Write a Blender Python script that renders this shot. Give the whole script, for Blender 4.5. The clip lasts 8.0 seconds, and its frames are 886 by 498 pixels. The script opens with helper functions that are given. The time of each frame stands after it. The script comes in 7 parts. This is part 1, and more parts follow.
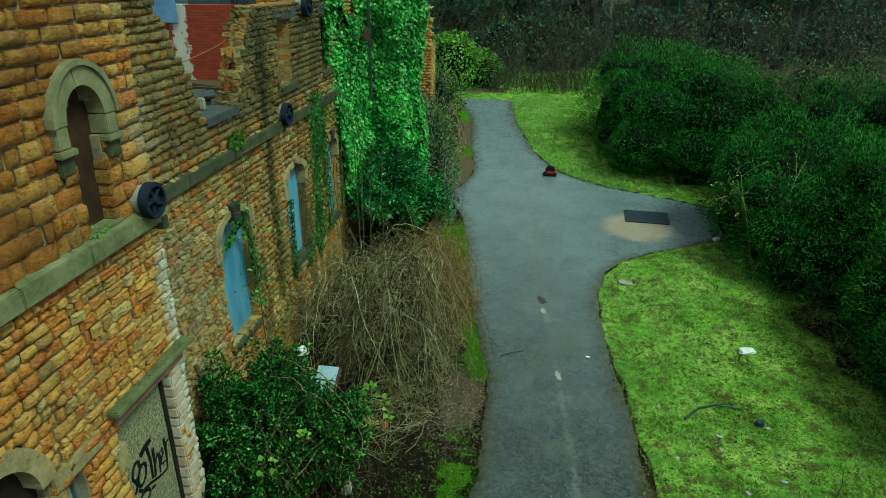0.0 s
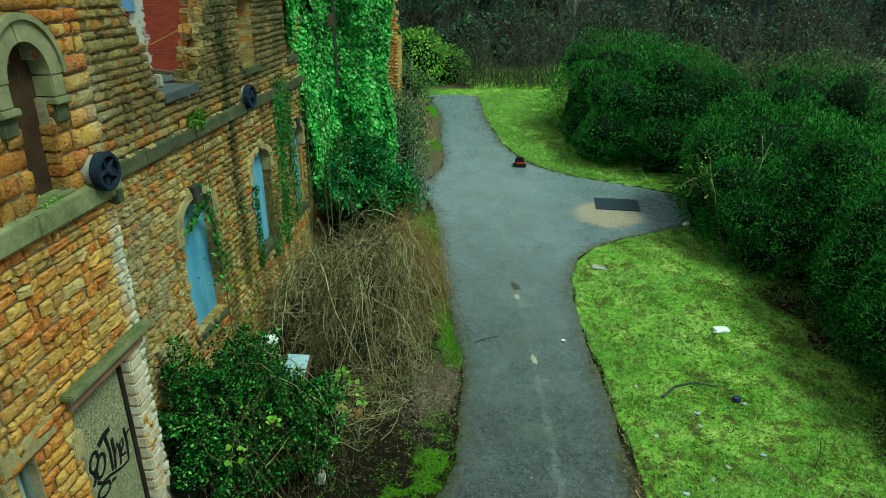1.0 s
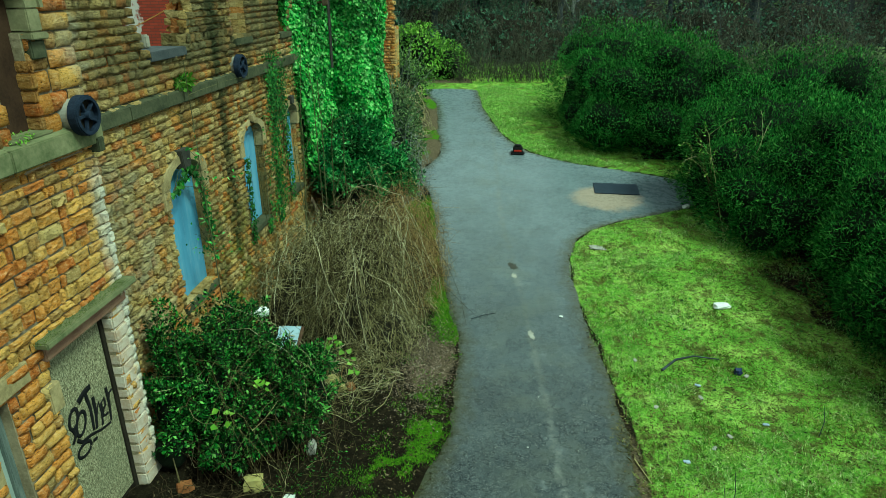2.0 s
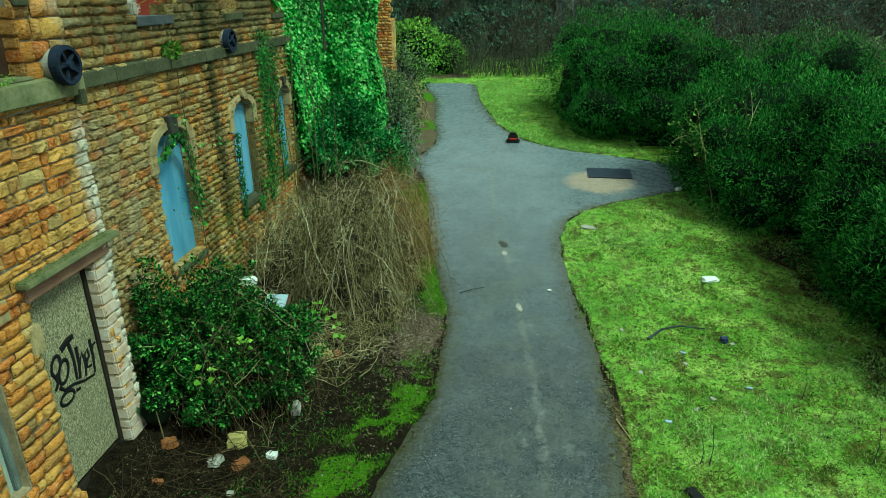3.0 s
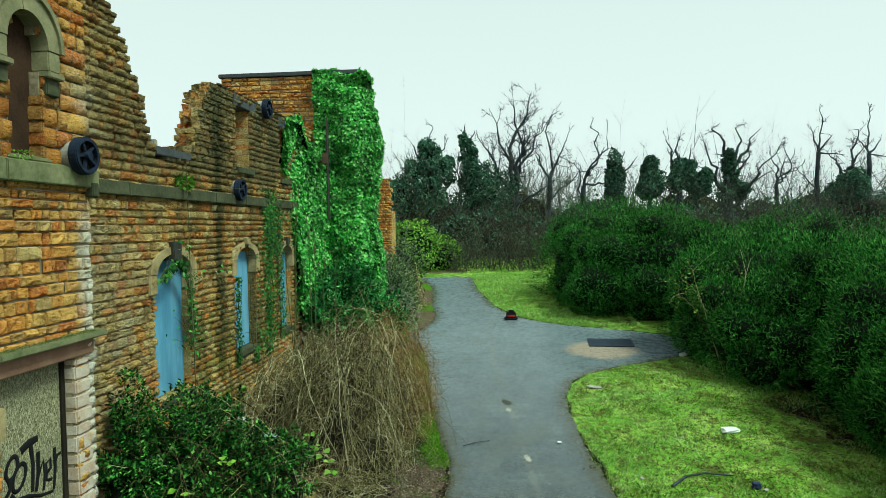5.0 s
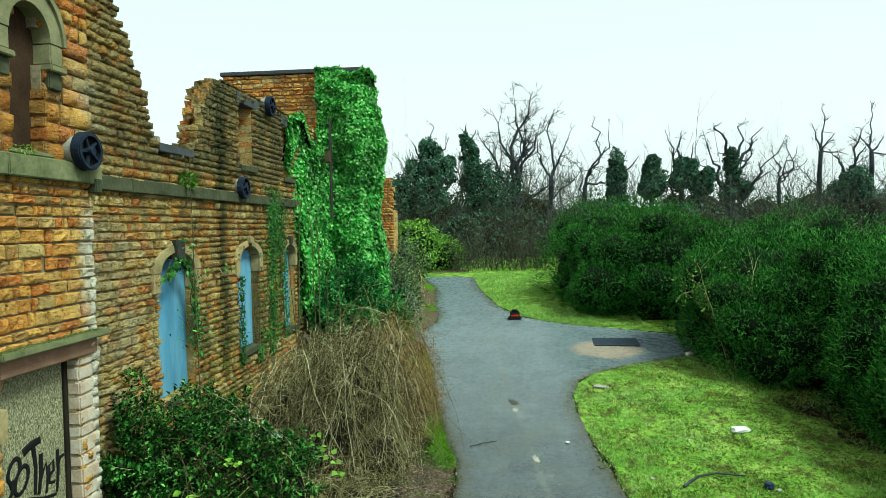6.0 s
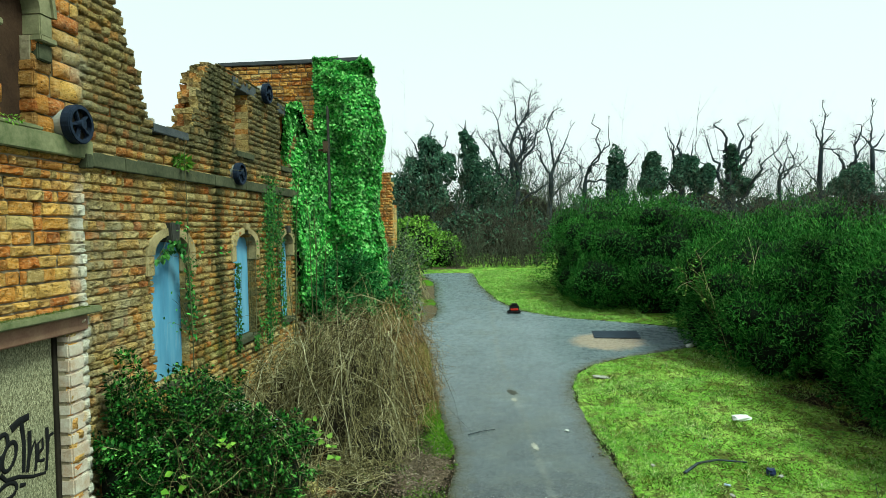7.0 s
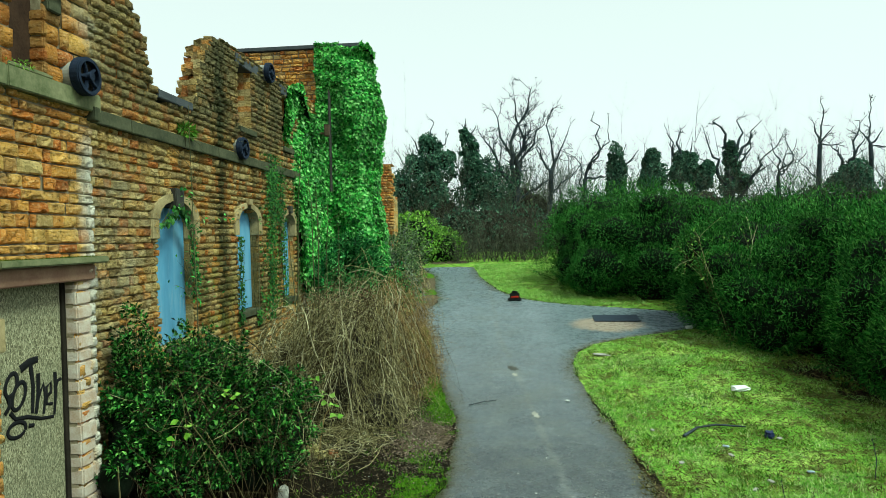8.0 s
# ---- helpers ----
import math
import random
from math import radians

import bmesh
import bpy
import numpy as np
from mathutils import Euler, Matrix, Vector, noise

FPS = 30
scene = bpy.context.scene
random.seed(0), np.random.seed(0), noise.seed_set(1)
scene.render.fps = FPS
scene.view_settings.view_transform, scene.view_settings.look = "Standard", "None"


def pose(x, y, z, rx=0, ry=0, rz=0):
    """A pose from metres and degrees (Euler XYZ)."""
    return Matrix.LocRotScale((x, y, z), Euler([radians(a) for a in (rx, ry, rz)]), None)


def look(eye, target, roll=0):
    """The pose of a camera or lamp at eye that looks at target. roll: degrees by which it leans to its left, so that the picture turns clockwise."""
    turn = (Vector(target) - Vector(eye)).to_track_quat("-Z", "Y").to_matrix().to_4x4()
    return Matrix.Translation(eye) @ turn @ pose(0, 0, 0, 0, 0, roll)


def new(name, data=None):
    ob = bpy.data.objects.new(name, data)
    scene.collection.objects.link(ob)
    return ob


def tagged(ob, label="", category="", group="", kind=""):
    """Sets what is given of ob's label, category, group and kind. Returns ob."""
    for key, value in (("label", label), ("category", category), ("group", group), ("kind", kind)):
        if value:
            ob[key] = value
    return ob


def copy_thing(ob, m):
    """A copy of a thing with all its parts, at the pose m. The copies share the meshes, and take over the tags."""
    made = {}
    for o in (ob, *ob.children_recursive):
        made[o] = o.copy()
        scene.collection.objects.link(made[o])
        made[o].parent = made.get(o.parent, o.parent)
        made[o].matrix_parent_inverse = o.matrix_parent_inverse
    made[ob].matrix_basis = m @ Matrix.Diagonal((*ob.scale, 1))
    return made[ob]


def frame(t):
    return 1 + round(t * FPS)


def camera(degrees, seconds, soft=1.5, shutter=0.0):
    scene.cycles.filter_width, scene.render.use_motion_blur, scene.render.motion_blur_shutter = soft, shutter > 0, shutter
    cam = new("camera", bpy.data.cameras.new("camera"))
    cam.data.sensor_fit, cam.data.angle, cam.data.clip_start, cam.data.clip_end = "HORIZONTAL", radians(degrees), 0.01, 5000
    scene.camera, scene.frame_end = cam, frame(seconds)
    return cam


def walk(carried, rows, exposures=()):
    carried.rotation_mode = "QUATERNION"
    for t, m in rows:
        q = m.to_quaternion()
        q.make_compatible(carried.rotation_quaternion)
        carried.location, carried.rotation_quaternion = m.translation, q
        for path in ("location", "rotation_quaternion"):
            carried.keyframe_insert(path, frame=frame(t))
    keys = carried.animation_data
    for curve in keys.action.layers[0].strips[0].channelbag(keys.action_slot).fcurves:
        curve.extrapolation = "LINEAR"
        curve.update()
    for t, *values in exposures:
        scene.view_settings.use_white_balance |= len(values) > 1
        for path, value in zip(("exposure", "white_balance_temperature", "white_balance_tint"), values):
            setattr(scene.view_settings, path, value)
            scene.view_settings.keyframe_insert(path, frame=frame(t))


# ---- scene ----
cam = camera(69.0, 8.0, soft=0.6)
PATH = [
    (0, (1.944, -0.678, 7.617), (1.69, 1.14, 6.822), 0.4),
    (0.5, (1.855, -0.61, 7.51), (1.692, 1.22, 6.72), 0.4),
    (1, (1.906, -0.605, 7.119), (1.743, 1.23, 6.341), 0.2),
    (1.5, (1.961, -0.599, 6.701), (1.797, 1.242, 5.937), 0.0),
    (3, (2.434, -0.969, 5.834), (2.244, 0.882, 5.1), -0.6),
    (3.5, (2.647, -1.144, 5.315), (2.445, 0.713, 4.6), -0.8),
    (4, (2.661, -1.239, 4.737), (2.456, 0.626, 4.043), -1.0),
    (4.5, (2.499, -1.148, 4.477), (2.314, 0.726, 3.805), -0.7),
    (4.6, (2.429, -1.075, 4.478), (2.252, 0.823, 3.874), -0.5),
    (4.7, (2.307, -1.013, 4.45), (2.14, 0.93, 4.01), -0.1),
    (4.8, (2.333, -0.985, 4.433), (2.158, 0.981, 4.112), -0.3),
    (4.9, (2.328, -1.007, 4.384), (2.15, 0.976, 4.186), -0.3),
    (5, (2.333, -1.095, 4.3), (2.151, 0.896, 4.232), -0.9),
    (5.2, (2.296, -1.088, 4.253), (2.113, 0.902, 4.192), -1.0),
    (6.5, (2.187, -0.873, 4.231), (2.008, 1.117, 4.163), -1.1),
    (7, (2.222, -0.847, 3.946), (2.041, 1.144, 3.887), -1.1),
    (7.5, (2.226, -0.878, 3.659), (2.044, 1.113, 3.61), -1.2),
    (8, (2.223, -0.999, 3.295), (2.04, 0.993, 3.258), -1.3),
]
EXPOSURE = [(0.0, -0.90, 5900, -44), (0.5, -0.78, 5900, -44), (1.0, -0.56, 5900, -44), (1.5, -0.44, 5800, -46), (3.0, -0.44, 5800, -46), (3.5, -0.51, 5750, -47), (4.5, -0.64, 5750, -50), (5.0, -0.38, 6000, -31), (6.5, -0.16, 6000, -30), (8.0, -0.22, 6000, -31)]
walk(cam, [(t, look(eye, target, roll)) for t, eye, target, roll in PATH], EXPOSURE)

# ------------------------------------------------------------------ light
world = bpy.data.worlds.new("sky")
scene.world = world
world.use_nodes = True
wn, wl = world.node_tree.nodes, world.node_tree.links
wn.clear()
SUN_ELEV, SUN_ROT = radians(55), radians(118)
sky = wn.new("ShaderNodeTexSky")
sky.sky_type, sky.sun_disc = "NISHITA", False
sky.sun_elevation, sky.sun_rotation = SUN_ELEV, SUN_ROT
sky.air_density, sky.dust_density, sky.ozone_density = 1.0, 6.0, 1.0
hsv = wn.new("ShaderNodeHueSaturation")
hsv.inputs["Saturation"].default_value = 0.25
cloud = wn.new("ShaderNodeMix")          # an even layer of cloud over the clear sky
cloud.data_type = "RGBA"
cloud.inputs["Factor"].default_value = 0.85
tc = wn.new("ShaderNodeTexCoord")
sep = wn.new("ShaderNodeSeparateXYZ")
wl.new(tc.outputs["Generated"], sep.inputs[0])
rise = wn.new("ShaderNodeMapRange")      # thin cloud, brightest low down
rise.inputs["From Min"].default_value, rise.inputs["From Max"].default_value = 0.0, 1.0
rise.inputs["To Min"].default_value, rise.inputs["To Max"].default_value = 13.6, 8.2
wl.new(sep.outputs["Z"], rise.inputs["Value"])
grey = wn.new("ShaderNodeVectorMath")
grey.operation = "SCALE"
grey.inputs[0].default_value = (1.07, 0.965, 1.07)
wl.new(rise.outputs[0], grey.inputs["Scale"])
wl.new(grey.outputs[0], cloud.inputs["B"])
bg = wn.new("ShaderNodeBackground")
bg.inputs["Strength"].default_value = 0.105
wout = wn.new("ShaderNodeOutputWorld")
wl.new(sky.outputs[0], hsv.inputs["Color"])
wl.new(hsv.outputs[0], cloud.inputs["A"])
wl.new(cloud.outputs["Result"], bg.inputs["Color"])
wl.new(bg.outputs[0], wout.inputs["Surface"])
sun = new("sun", bpy.data.lights.new("sun", "SUN"))
sun.data.energy, sun.data.angle, sun.data.color = 5.0, radians(18), (1.0, 0.96, 0.88)
# the sky's rotation is measured from north towards east
sd = Vector((math.sin(SUN_ROT) * math.cos(SUN_ELEV), math.cos(SUN_ROT) * math.cos(SUN_ELEV), math.sin(SUN_ELEV)))
sun.matrix_world = look(sd * 60, (0, 0, 0))

# ------------------------------------------------------------------ shader helpers
rng = np.random.default_rng(7)


class Shader:
    def __init__(self, name):
        self.m = bpy.data.materials.new(name)
        self.m.use_nodes = True
        self.n, self.l = self.m.node_tree.nodes, self.m.node_tree.links
        self.n.clear()
        self.out = self.n.new("ShaderNodeOutputMaterial")
        self.p = self.n.new("ShaderNodeBsdfPrincipled")
        self.l.new(self.p.outputs[0], self.out.inputs["Surface"])
        self.geo = self.n.new("ShaderNodeNewGeometry")

    def put(self, socket, v):
        if isinstance(v, bpy.types.NodeSocket):
            self.l.new(v, socket)
        elif isinstance(v, tuple) and len(v) == 3 and socket.type == "RGBA":
            socket.default_value = (*v, 1)
        else:
            socket.default_value = v

    def noise(self, scale, detail=4, rough=0.55, stretch=None, coord=None):
        t = self.n.new("ShaderNodeTexNoise")
        t.inputs["Scale"].default_value, t.inputs["Detail"].default_value, t.inputs["Roughness"].default_value = scale, detail, rough
        src = coord or self.geo.outputs["Position"]
        if stretch:
            mp = self.n.new("ShaderNodeMapping")
            mp.inputs["Scale"].default_value = stretch
            self.l.new(src, mp.inputs["Vector"])
            src = mp.outputs[0]
        self.l.new(src, t.inputs["Vector"])
        return t.outputs["Fac"]

    def math(self, op, a, b=0.0, clamp=False):
        t = self.n.new("ShaderNodeMath")
        t.operation, t.use_clamp = op, clamp
        self.put(t.inputs[0], a)
        self.put(t.inputs[1], b)
        return t.outputs[0]

    def ramp(self, fac, stops, interp="LINEAR"):
        t = self.n.new("ShaderNodeValToRGB")
        e = t.color_ramp.elements
        t.color_ramp.interpolation = interp
        while len(e) < len(stops):
            e.new(0.5)
        for el, (pos, col) in zip(e, stops):
            el.position = pos
            el.color = (*col, 1) if isinstance(col, tuple) else (col, col, col, 1)
        self.put(t.inputs[0], fac)
        return t.outputs[0]

    def mix(self, fac, a, b, blend="MIX"):
        t = self.n.new("ShaderNodeMix")
        t.data_type, t.blend_type = "RGBA", blend
        self.put(t.inputs["Factor"], fac)
        self.put(t.inputs["A"], a)
        self.put(t.inputs["B"], b)
        return t.outputs["Result"]

    def window(self, v, lo, hi, soft):
        """1 where v lies between lo and hi, with soft borders."""
        a = self.math("DIVIDE", self.math("SUBTRACT", v, lo), soft, True)
        b = self.math("DIVIDE", self.math("SUBTRACT", hi, v), soft, True)
        return self.math("MULTIPLY", a, b)

    def xyz(self):
        t = self.n.new("ShaderNodeSeparateXYZ")
        self.l.new(self.geo.outputs["Position"], t.inputs[0])
        return t.outputs

    def attr(self, name):
        t = self.n.new("ShaderNodeAttribute")
        t.attribute_name = name
        return t.outputs["Fac"]

    def random(self, single):
        if single:
            return self.n.new("ShaderNodeObjectInfo").outputs["Random"]
        return self.geo.outputs["Random Per Island"]

    def finish(self, color, rough=0.8, bump=None, strength=0.4, dist=0.01, metal=0.0, spec=0.3, subsurface=False):
        self.put(self.p.inputs["Base Color"], color)
        self.put(self.p.inputs["Roughness"], rough)
        self.put(self.p.inputs["Metallic"], metal)
        self.put(self.p.inputs["Specular IOR Level"], spec * 0.4)
        if bump is not None:
            b = self.n.new("ShaderNodeBump")
            b.inputs["Strength"].default_value, b.inputs["Distance"].default_value = strength, dist
            self.put(b.inputs["Height"], bump)
            self.l.new(b.outputs[0], self.p.inputs["Normal"])
        return self.m


def stone_material(name, single, palette, wet=0.5, relief=0.055, soot=1.0):
    """Rock-faced sandstone: a colour a block, bedding, soot, algae and lime streaks."""
    s = Shader(name)
    x, y, z = s.xyz()
    col = s.ramp(s.random(single), palette)
    grain = s.noise(60, 5, 0.7)
    bed = s.noise(11, 5, 0.65, (1, 1, 3.2))
    pit = s.noise(19, 6, 0.72, (1, 1, 1.7))
    blotch = s.noise(1.6, 4, 0.6)
    col = s.mix(s.ramp(bed, [(0.32, 0.0), (0.70, 0.8)]), col, s.mix(0.55, col, (0.50, 0.33, 0.12)))
    col = s.mix(s.ramp(bed, [(0.30, 0.75), (0.44, 0.0)]), col, s.mix(0.6, col, (0.10, 0.05, 0.02)))
    col = s.mix(s.ramp(pit, [(0.34, 0.85), (0.44, 0.0)]), col, (0.045, 0.028, 0.014))
    col = s.mix(s.ramp(pit, [(0.51, 0.0), (0.64, 0.75)]), col, s.mix(0.5, col, (0.92, 0.74, 0.42)))
    col = s.mix(s.math("MULTIPLY", s.ramp(blotch, [(0.48, 0.0), (0.66, 0.9)]), wet), col, s.mix(pit, (0.06, 0.048, 0.022), (0.24, 0.19, 0.09)))
    # algae runs below the string course and down the far wall
    runs = s.noise(1.0, 3, 0.6, (0.3, 2.6, 0.22))
    algae = s.math("MULTIPLY", s.ramp(runs, [(0.48, 0.0), (0.60, 1.0)]), s.window(y, 8.2, 15.5, 1.0))
    col = s.mix(s.math("MULTIPLY", algae, 0.7), col, s.mix(pit, (0.035, 0.036, 0.012), (0.16, 0.145, 0.06)))
    green = s.math("MULTIPLY", s.window(y, 9.3, 10.9, 0.5), s.math("MULTIPLY", s.window(z, 0.3, 3.4, 0.9), s.ramp(s.noise(2.2, 4), [(0.42, 0.0), (0.62, 1.0)])))
    col = s.mix(s.math("MULTIPLY", green, 0.7), col, (0.13, 0.20, 0.02))
    # lime washed down the corner of the bay, thin and broken, with pale stones beside it
    wob = s.math("ADD", y, s.math("MULTIPLY", s.math("SUBTRACT", s.noise(2.5, 4), 0.5), 0.45))
    lime = s.math("MULTIPLY", s.window(wob, 5.82, 6.40, 0.20), s.window(z, -0.5, 4.75, 0.5))
    lime = s.math("MULTIPLY", lime, s.ramp(pit, [(0.30, 0.35), (0.46, 1.0)]))
    pale = s.math("MULTIPLY", s.window(wob, 5.55, 8.0, 0.7), s.window(z, -0.5, 4.7, 0.4))
    col = s.mix(s.math("MULTIPLY", pale, s.ramp(s.noise(2.4, 4, 0.65), [(0.40, 0.0), (0.64, 0.72)])), col, s.mix(pit, (0.17, 0.145, 0.085), (0.72, 0.64, 0.44)))
    col = s.mix(lime, col, (0.76, 0.70, 0.60))
    # rust-brown weathering of the bay's upper storey
    rusty = s.math("MULTIPLY", s.window(y, -4.0, 5.75, 0.4), s.window(z, 4.9, 9.0, 0.3))
    col = s.mix(s.math("MULTIPLY", rusty, s.ramp(s.noise(2.6, 5, 0.65), [(0.34, 0.25), (0.62, 0.9)])), col, s.mix(pit, (0.07, 0.028, 0.010), (0.42, 0.165, 0.045)))
    # soot and grey lichen on the upper storey
    chalk = s.math("MULTIPLY", s.window(wob, 5.6, 7.1, 0.5), s.window(z, 4.9, 6.6, 0.5))
    col = s.mix(s.math("MULTIPLY", chalk, s.ramp(s.noise(2.0, 4, 0.65), [(0.40, 0.0), (0.58, 0.75)])), col, s.mix(pit, (0.22, 0.19, 0.12), (0.74, 0.68, 0.52)))
    upper = s.math("MULTIPLY", s.window(wob, 6.4, 15.0, 0.8), s.window(z, 5.0, 8.5, 0.4))
    col = s.mix(s.math("MULTIPLY", upper, s.ramp(s.noise(1.3, 5, 0.65), [(0.34, 0.32 * soot), (0.58, 0.9 * soot)])), col, s.mix(pit, (0.045, 0.044, 0.022), (0.25, 0.225, 0.125)))
    drip = s.math("MULTIPLY", s.window(wob, 9.95, 10.65, 0.28), s.window(z, 1.2, 7.0, 0.8))
    col = s.mix(s.math("MULTIPLY", drip, s.ramp(s.noise(6, 5, 0.7), [(0.3, 0.35), (0.6, 0.95)])), col, (0.05, 0.058, 0.028))
    h = s.math("ADD", s.math("MULTIPLY", grain, 0.5), s.math("ADD", s.math("MULTIPLY", pit, 1.8), s.math("MULTIPLY", bed, 1.0)))
    return s.finish(col, 0.92, h, 1.0, relief, spec=0.15)


WARM = [(0.0, (0.515, 0.116, 0.02)), (0.2, (0.7, 0.242, 0.04)), (0.42, (0.783, 0.359, 0.068)), (0.62, (0.824, 0.485, 0.128)),
        (0.8, (0.597, 0.291, 0.08)), (0.92, (0.371, 0.233, 0.088)), (1.0, (0.824, 0.621, 0.256))]
BUFF = [(0.0, (0.639, 0.155, 0.032)), (0.14, (0.762, 0.31, 0.064)), (0.32, (0.803, 0.466, 0.128)), (0.44, (0.515, 0.398, 0.176)), (0.58, (0.824, 0.582, 0.216)),
        (0.70, (0.474, 0.301, 0.112)), (0.86, (0.845, 0.66, 0.32)), (1.0, (0.35, 0.233, 0.096))]
M_WARM, M_WARM1 = stone_material("warm_sandstone", False, WARM, 0.4, 0.030), stone_material("warm_sandstone_piece", True, WARM, 0.4, 0.030)
M_BUFF, M_BUFF1 = stone_material("buff_sandstone", False, BUFF, 0.7), stone_material("buff_sandstone_piece", True, BUFF, 0.7)


def plain(name, a, b, scale, rough=0.85, bump=0.4, dist=0.008, detail=5, spec=0.3, metal=0.0, island=0.0, stretch=None):
    """A surface that wanders between two colours at a large and a small scale."""
    s = Shader(name)
    f = s.noise(scale, detail, 0.6, stretch)
    g = s.noise(scale * 9, 4, 0.65, stretch)
    f = s.math("ADD", s.math("MULTIPLY", f, 0.65), s.math("MULTIPLY", g, 0.35))
    col = s.mix(s.ramp(f, [(0.32, 0.0), (0.68, 1.0)]), a, b)
    if island:
        col = s.mix(island, col, s.mix(s.random(False), a, b))
    return s.finish(col, rough, g, bump, dist, metal, spec)


M_MORTAR = plain("old_mortar", (0.13, 0.10, 0.06), (0.42, 0.35, 0.24), 3, 0.95, 0.8, 0.015)
M_CORE = stone_material("broken_rubble", False, BUFF, 0.35, 0.055, 0.2)
M_LEDGE = plain("mossy_dressed_stone", (0.022, 0.027, 0.016), (0.105, 0.105, 0.062), 2.2, 0.9, 0.5, 0.012)
M_LEDGE_G = plain("green_dressed_stone", (0.06, 0.08, 0.032), (0.25, 0.24, 0.135), 1.8, 0.9, 0.5, 0.012)
M_DRESS = plain("pale_dressed_stone", (0.15, 0.115, 0.055), (0.46, 0.37, 0.20), 3, 0.9, 0.4, 0.008)
M_DRESS_G = plain("algae_dressed_stone", (0.13, 0.13, 0.07), (0.30, 0.27, 0.16), 3.5, 0.9, 0.4, 0.01)
M_DARKST = plain("sooty_stone", (0.03, 0.03, 0.028), (0.075, 0.07, 0.06), 4, 0.85, 0.4, 0.008)
M_GREYR0 = plain("crumbled_grey_stone", (0.16, 0.15, 0.12), (0.36, 0.33, 0.27), 8, 0.9, 0.5)
M_SLATE = plain("blue_black_stone", (0.035, 0.04, 0.05), (0.09, 0.095, 0.10), 5, 0.7, 0.4, 0.008)
M_PINKST = plain("weathered_red_lintel", (0.19, 0.10, 0.07), (0.30, 0.19, 0.13), 4, 0.9, 0.4, 0.01)
M_IRON = plain("painted_cast_iron", (0.007, 0.010, 0.017), (0.028, 0.038, 0.07), 9, 0.75, 0.3, 0.003, spec=0.15)
M_RUST = plain("rusty_iron", (0.05, 0.03, 0.02), (0.12, 0.07, 0.045), 8, 0.85, 0.5, 0.004)
M_PALEIRON = plain("pale_collar", (0.22, 0.22, 0.20), (0.36, 0.34, 0.30), 10, 0.8, 0.3, 0.003)
M_OLDWOOD = plain("rotten_timber", (0.05, 0.035, 0.025), (0.13, 0.09, 0.06), 6, 0.9, 0.6, 0.01, stretch=(3, 0.5, 1))
M_GREYWOOD = plain("weathered_grey_timber", (0.06, 0.075, 0.075), (0.20, 0.23, 0.22), 7, 0.85, 0.5, 0.006, stretch=(2, 2, 0.3))
# near-black colour stands in for unlit depth in openings and gaps
M_BLACK = plain("near_black", (0.012, 0.010, 0.008), (0.03, 0.024, 0.018), 4, 0.95, 0.3)
M_INFILL = plain("brown_infill", (0.022, 0.012, 0.008), (0.065, 0.036, 0.022), 3, 0.9, 0.5, 0.012)


def boards():
    s = Shader("blue_painted_board")
    x, y, z = s.xyz()
    n = s.noise(1.3, 5, 0.6, (1, 2.2, 0.5))
    col = s.ramp(n, [(0.25, (0.085, 0.20, 0.34)), (0.5, (0.13, 0.30, 0.48)), (0.75, (0.22, 0.40, 0.56))])
    drip = s.ramp(s.noise(3, 5, 0.7, (1, 6, 0.35)), [(0.58, 0.0), (0.75, 0.6)])
    col = s.mix(drip, col, (0.36, 0.46, 0.52))
    dirt = s.ramp(s.noise(26, 4, 0.7), [(0.66, 0.0), (0.78, 0.35)])
    col = s.mix(dirt, col, (0.05, 0.10, 0.15))
    return s.finish(col, 0.6, s.noise(20, 3), 0.1, 0.003, spec=0.4)


def strand_board():
    s = Shader("weathered_strand_board")
    v = s.n.new("ShaderNodeTexVoronoi")
    mp = s.n.new("ShaderNodeMapping")
    mp.inputs["Scale"].default_value = (10, 42, 9)
    mp.inputs["Rotation"].default_value = (0.45, 0, 0)
    s.l.new(s.geo.outputs["Position"], mp.inputs["Vector"])
    s.l.new(mp.outputs[0], v.inputs["Vector"])
    v2 = s.n.new("ShaderNodeTexVoronoi")
    mp2 = s.n.new("ShaderNodeMapping")
    mp2.inputs["Scale"].default_value = (10, 11, 36)
    mp2.inputs["Rotation"].default_value = (-0.6, 0, 0)
    s.l.new(s.geo.outputs["Position"], mp2.inputs["Vector"])
    s.l.new(mp2.outputs[0], v2.inputs["Vector"])
    f = s.math("ADD", s.math("MULTIPLY", v.outputs["Color"], 0.75), s.math("MULTIPLY", v2.outputs["Color"], 0.25))
    col = s.ramp(f, [(0.2, (0.06, 0.055, 0.032)), (0.5, (0.20, 0.185, 0.11)), (0.8, (0.48, 0.45, 0.30))])
    x, y, z = s.xyz()
    col = s.mix(s.math("MULTIPLY", s.ramp(s.noise(1.5, 5, 0.6), [(0.4, 0.0), (0.7, 1.0)]), 0.5), col, (0.16, 0.17, 0.11))
    return s.finish(col, 0.9, f, 0.25, 0.004)


M_BOARD, M_OSB = boards(), strand_board()
M_PAINT = plain("black_spray_paint", (0.006, 0.006, 0.007), (0.014, 0.014, 0.016), 12, 0.6, 0.1)
M_PANE = plain("dusty_boarded_pane", (0.22, 0.27, 0.26), (0.38, 0.43, 0.40), 2.5, 0.5, 0.15, 0.003, spec=0.5)
M_LIMEW = plain("flaking_whitewash", (0.36, 0.19, 0.09), (0.70, 0.66, 0.60), 6, 0.9, 0.8, 0.015, island=0.35)


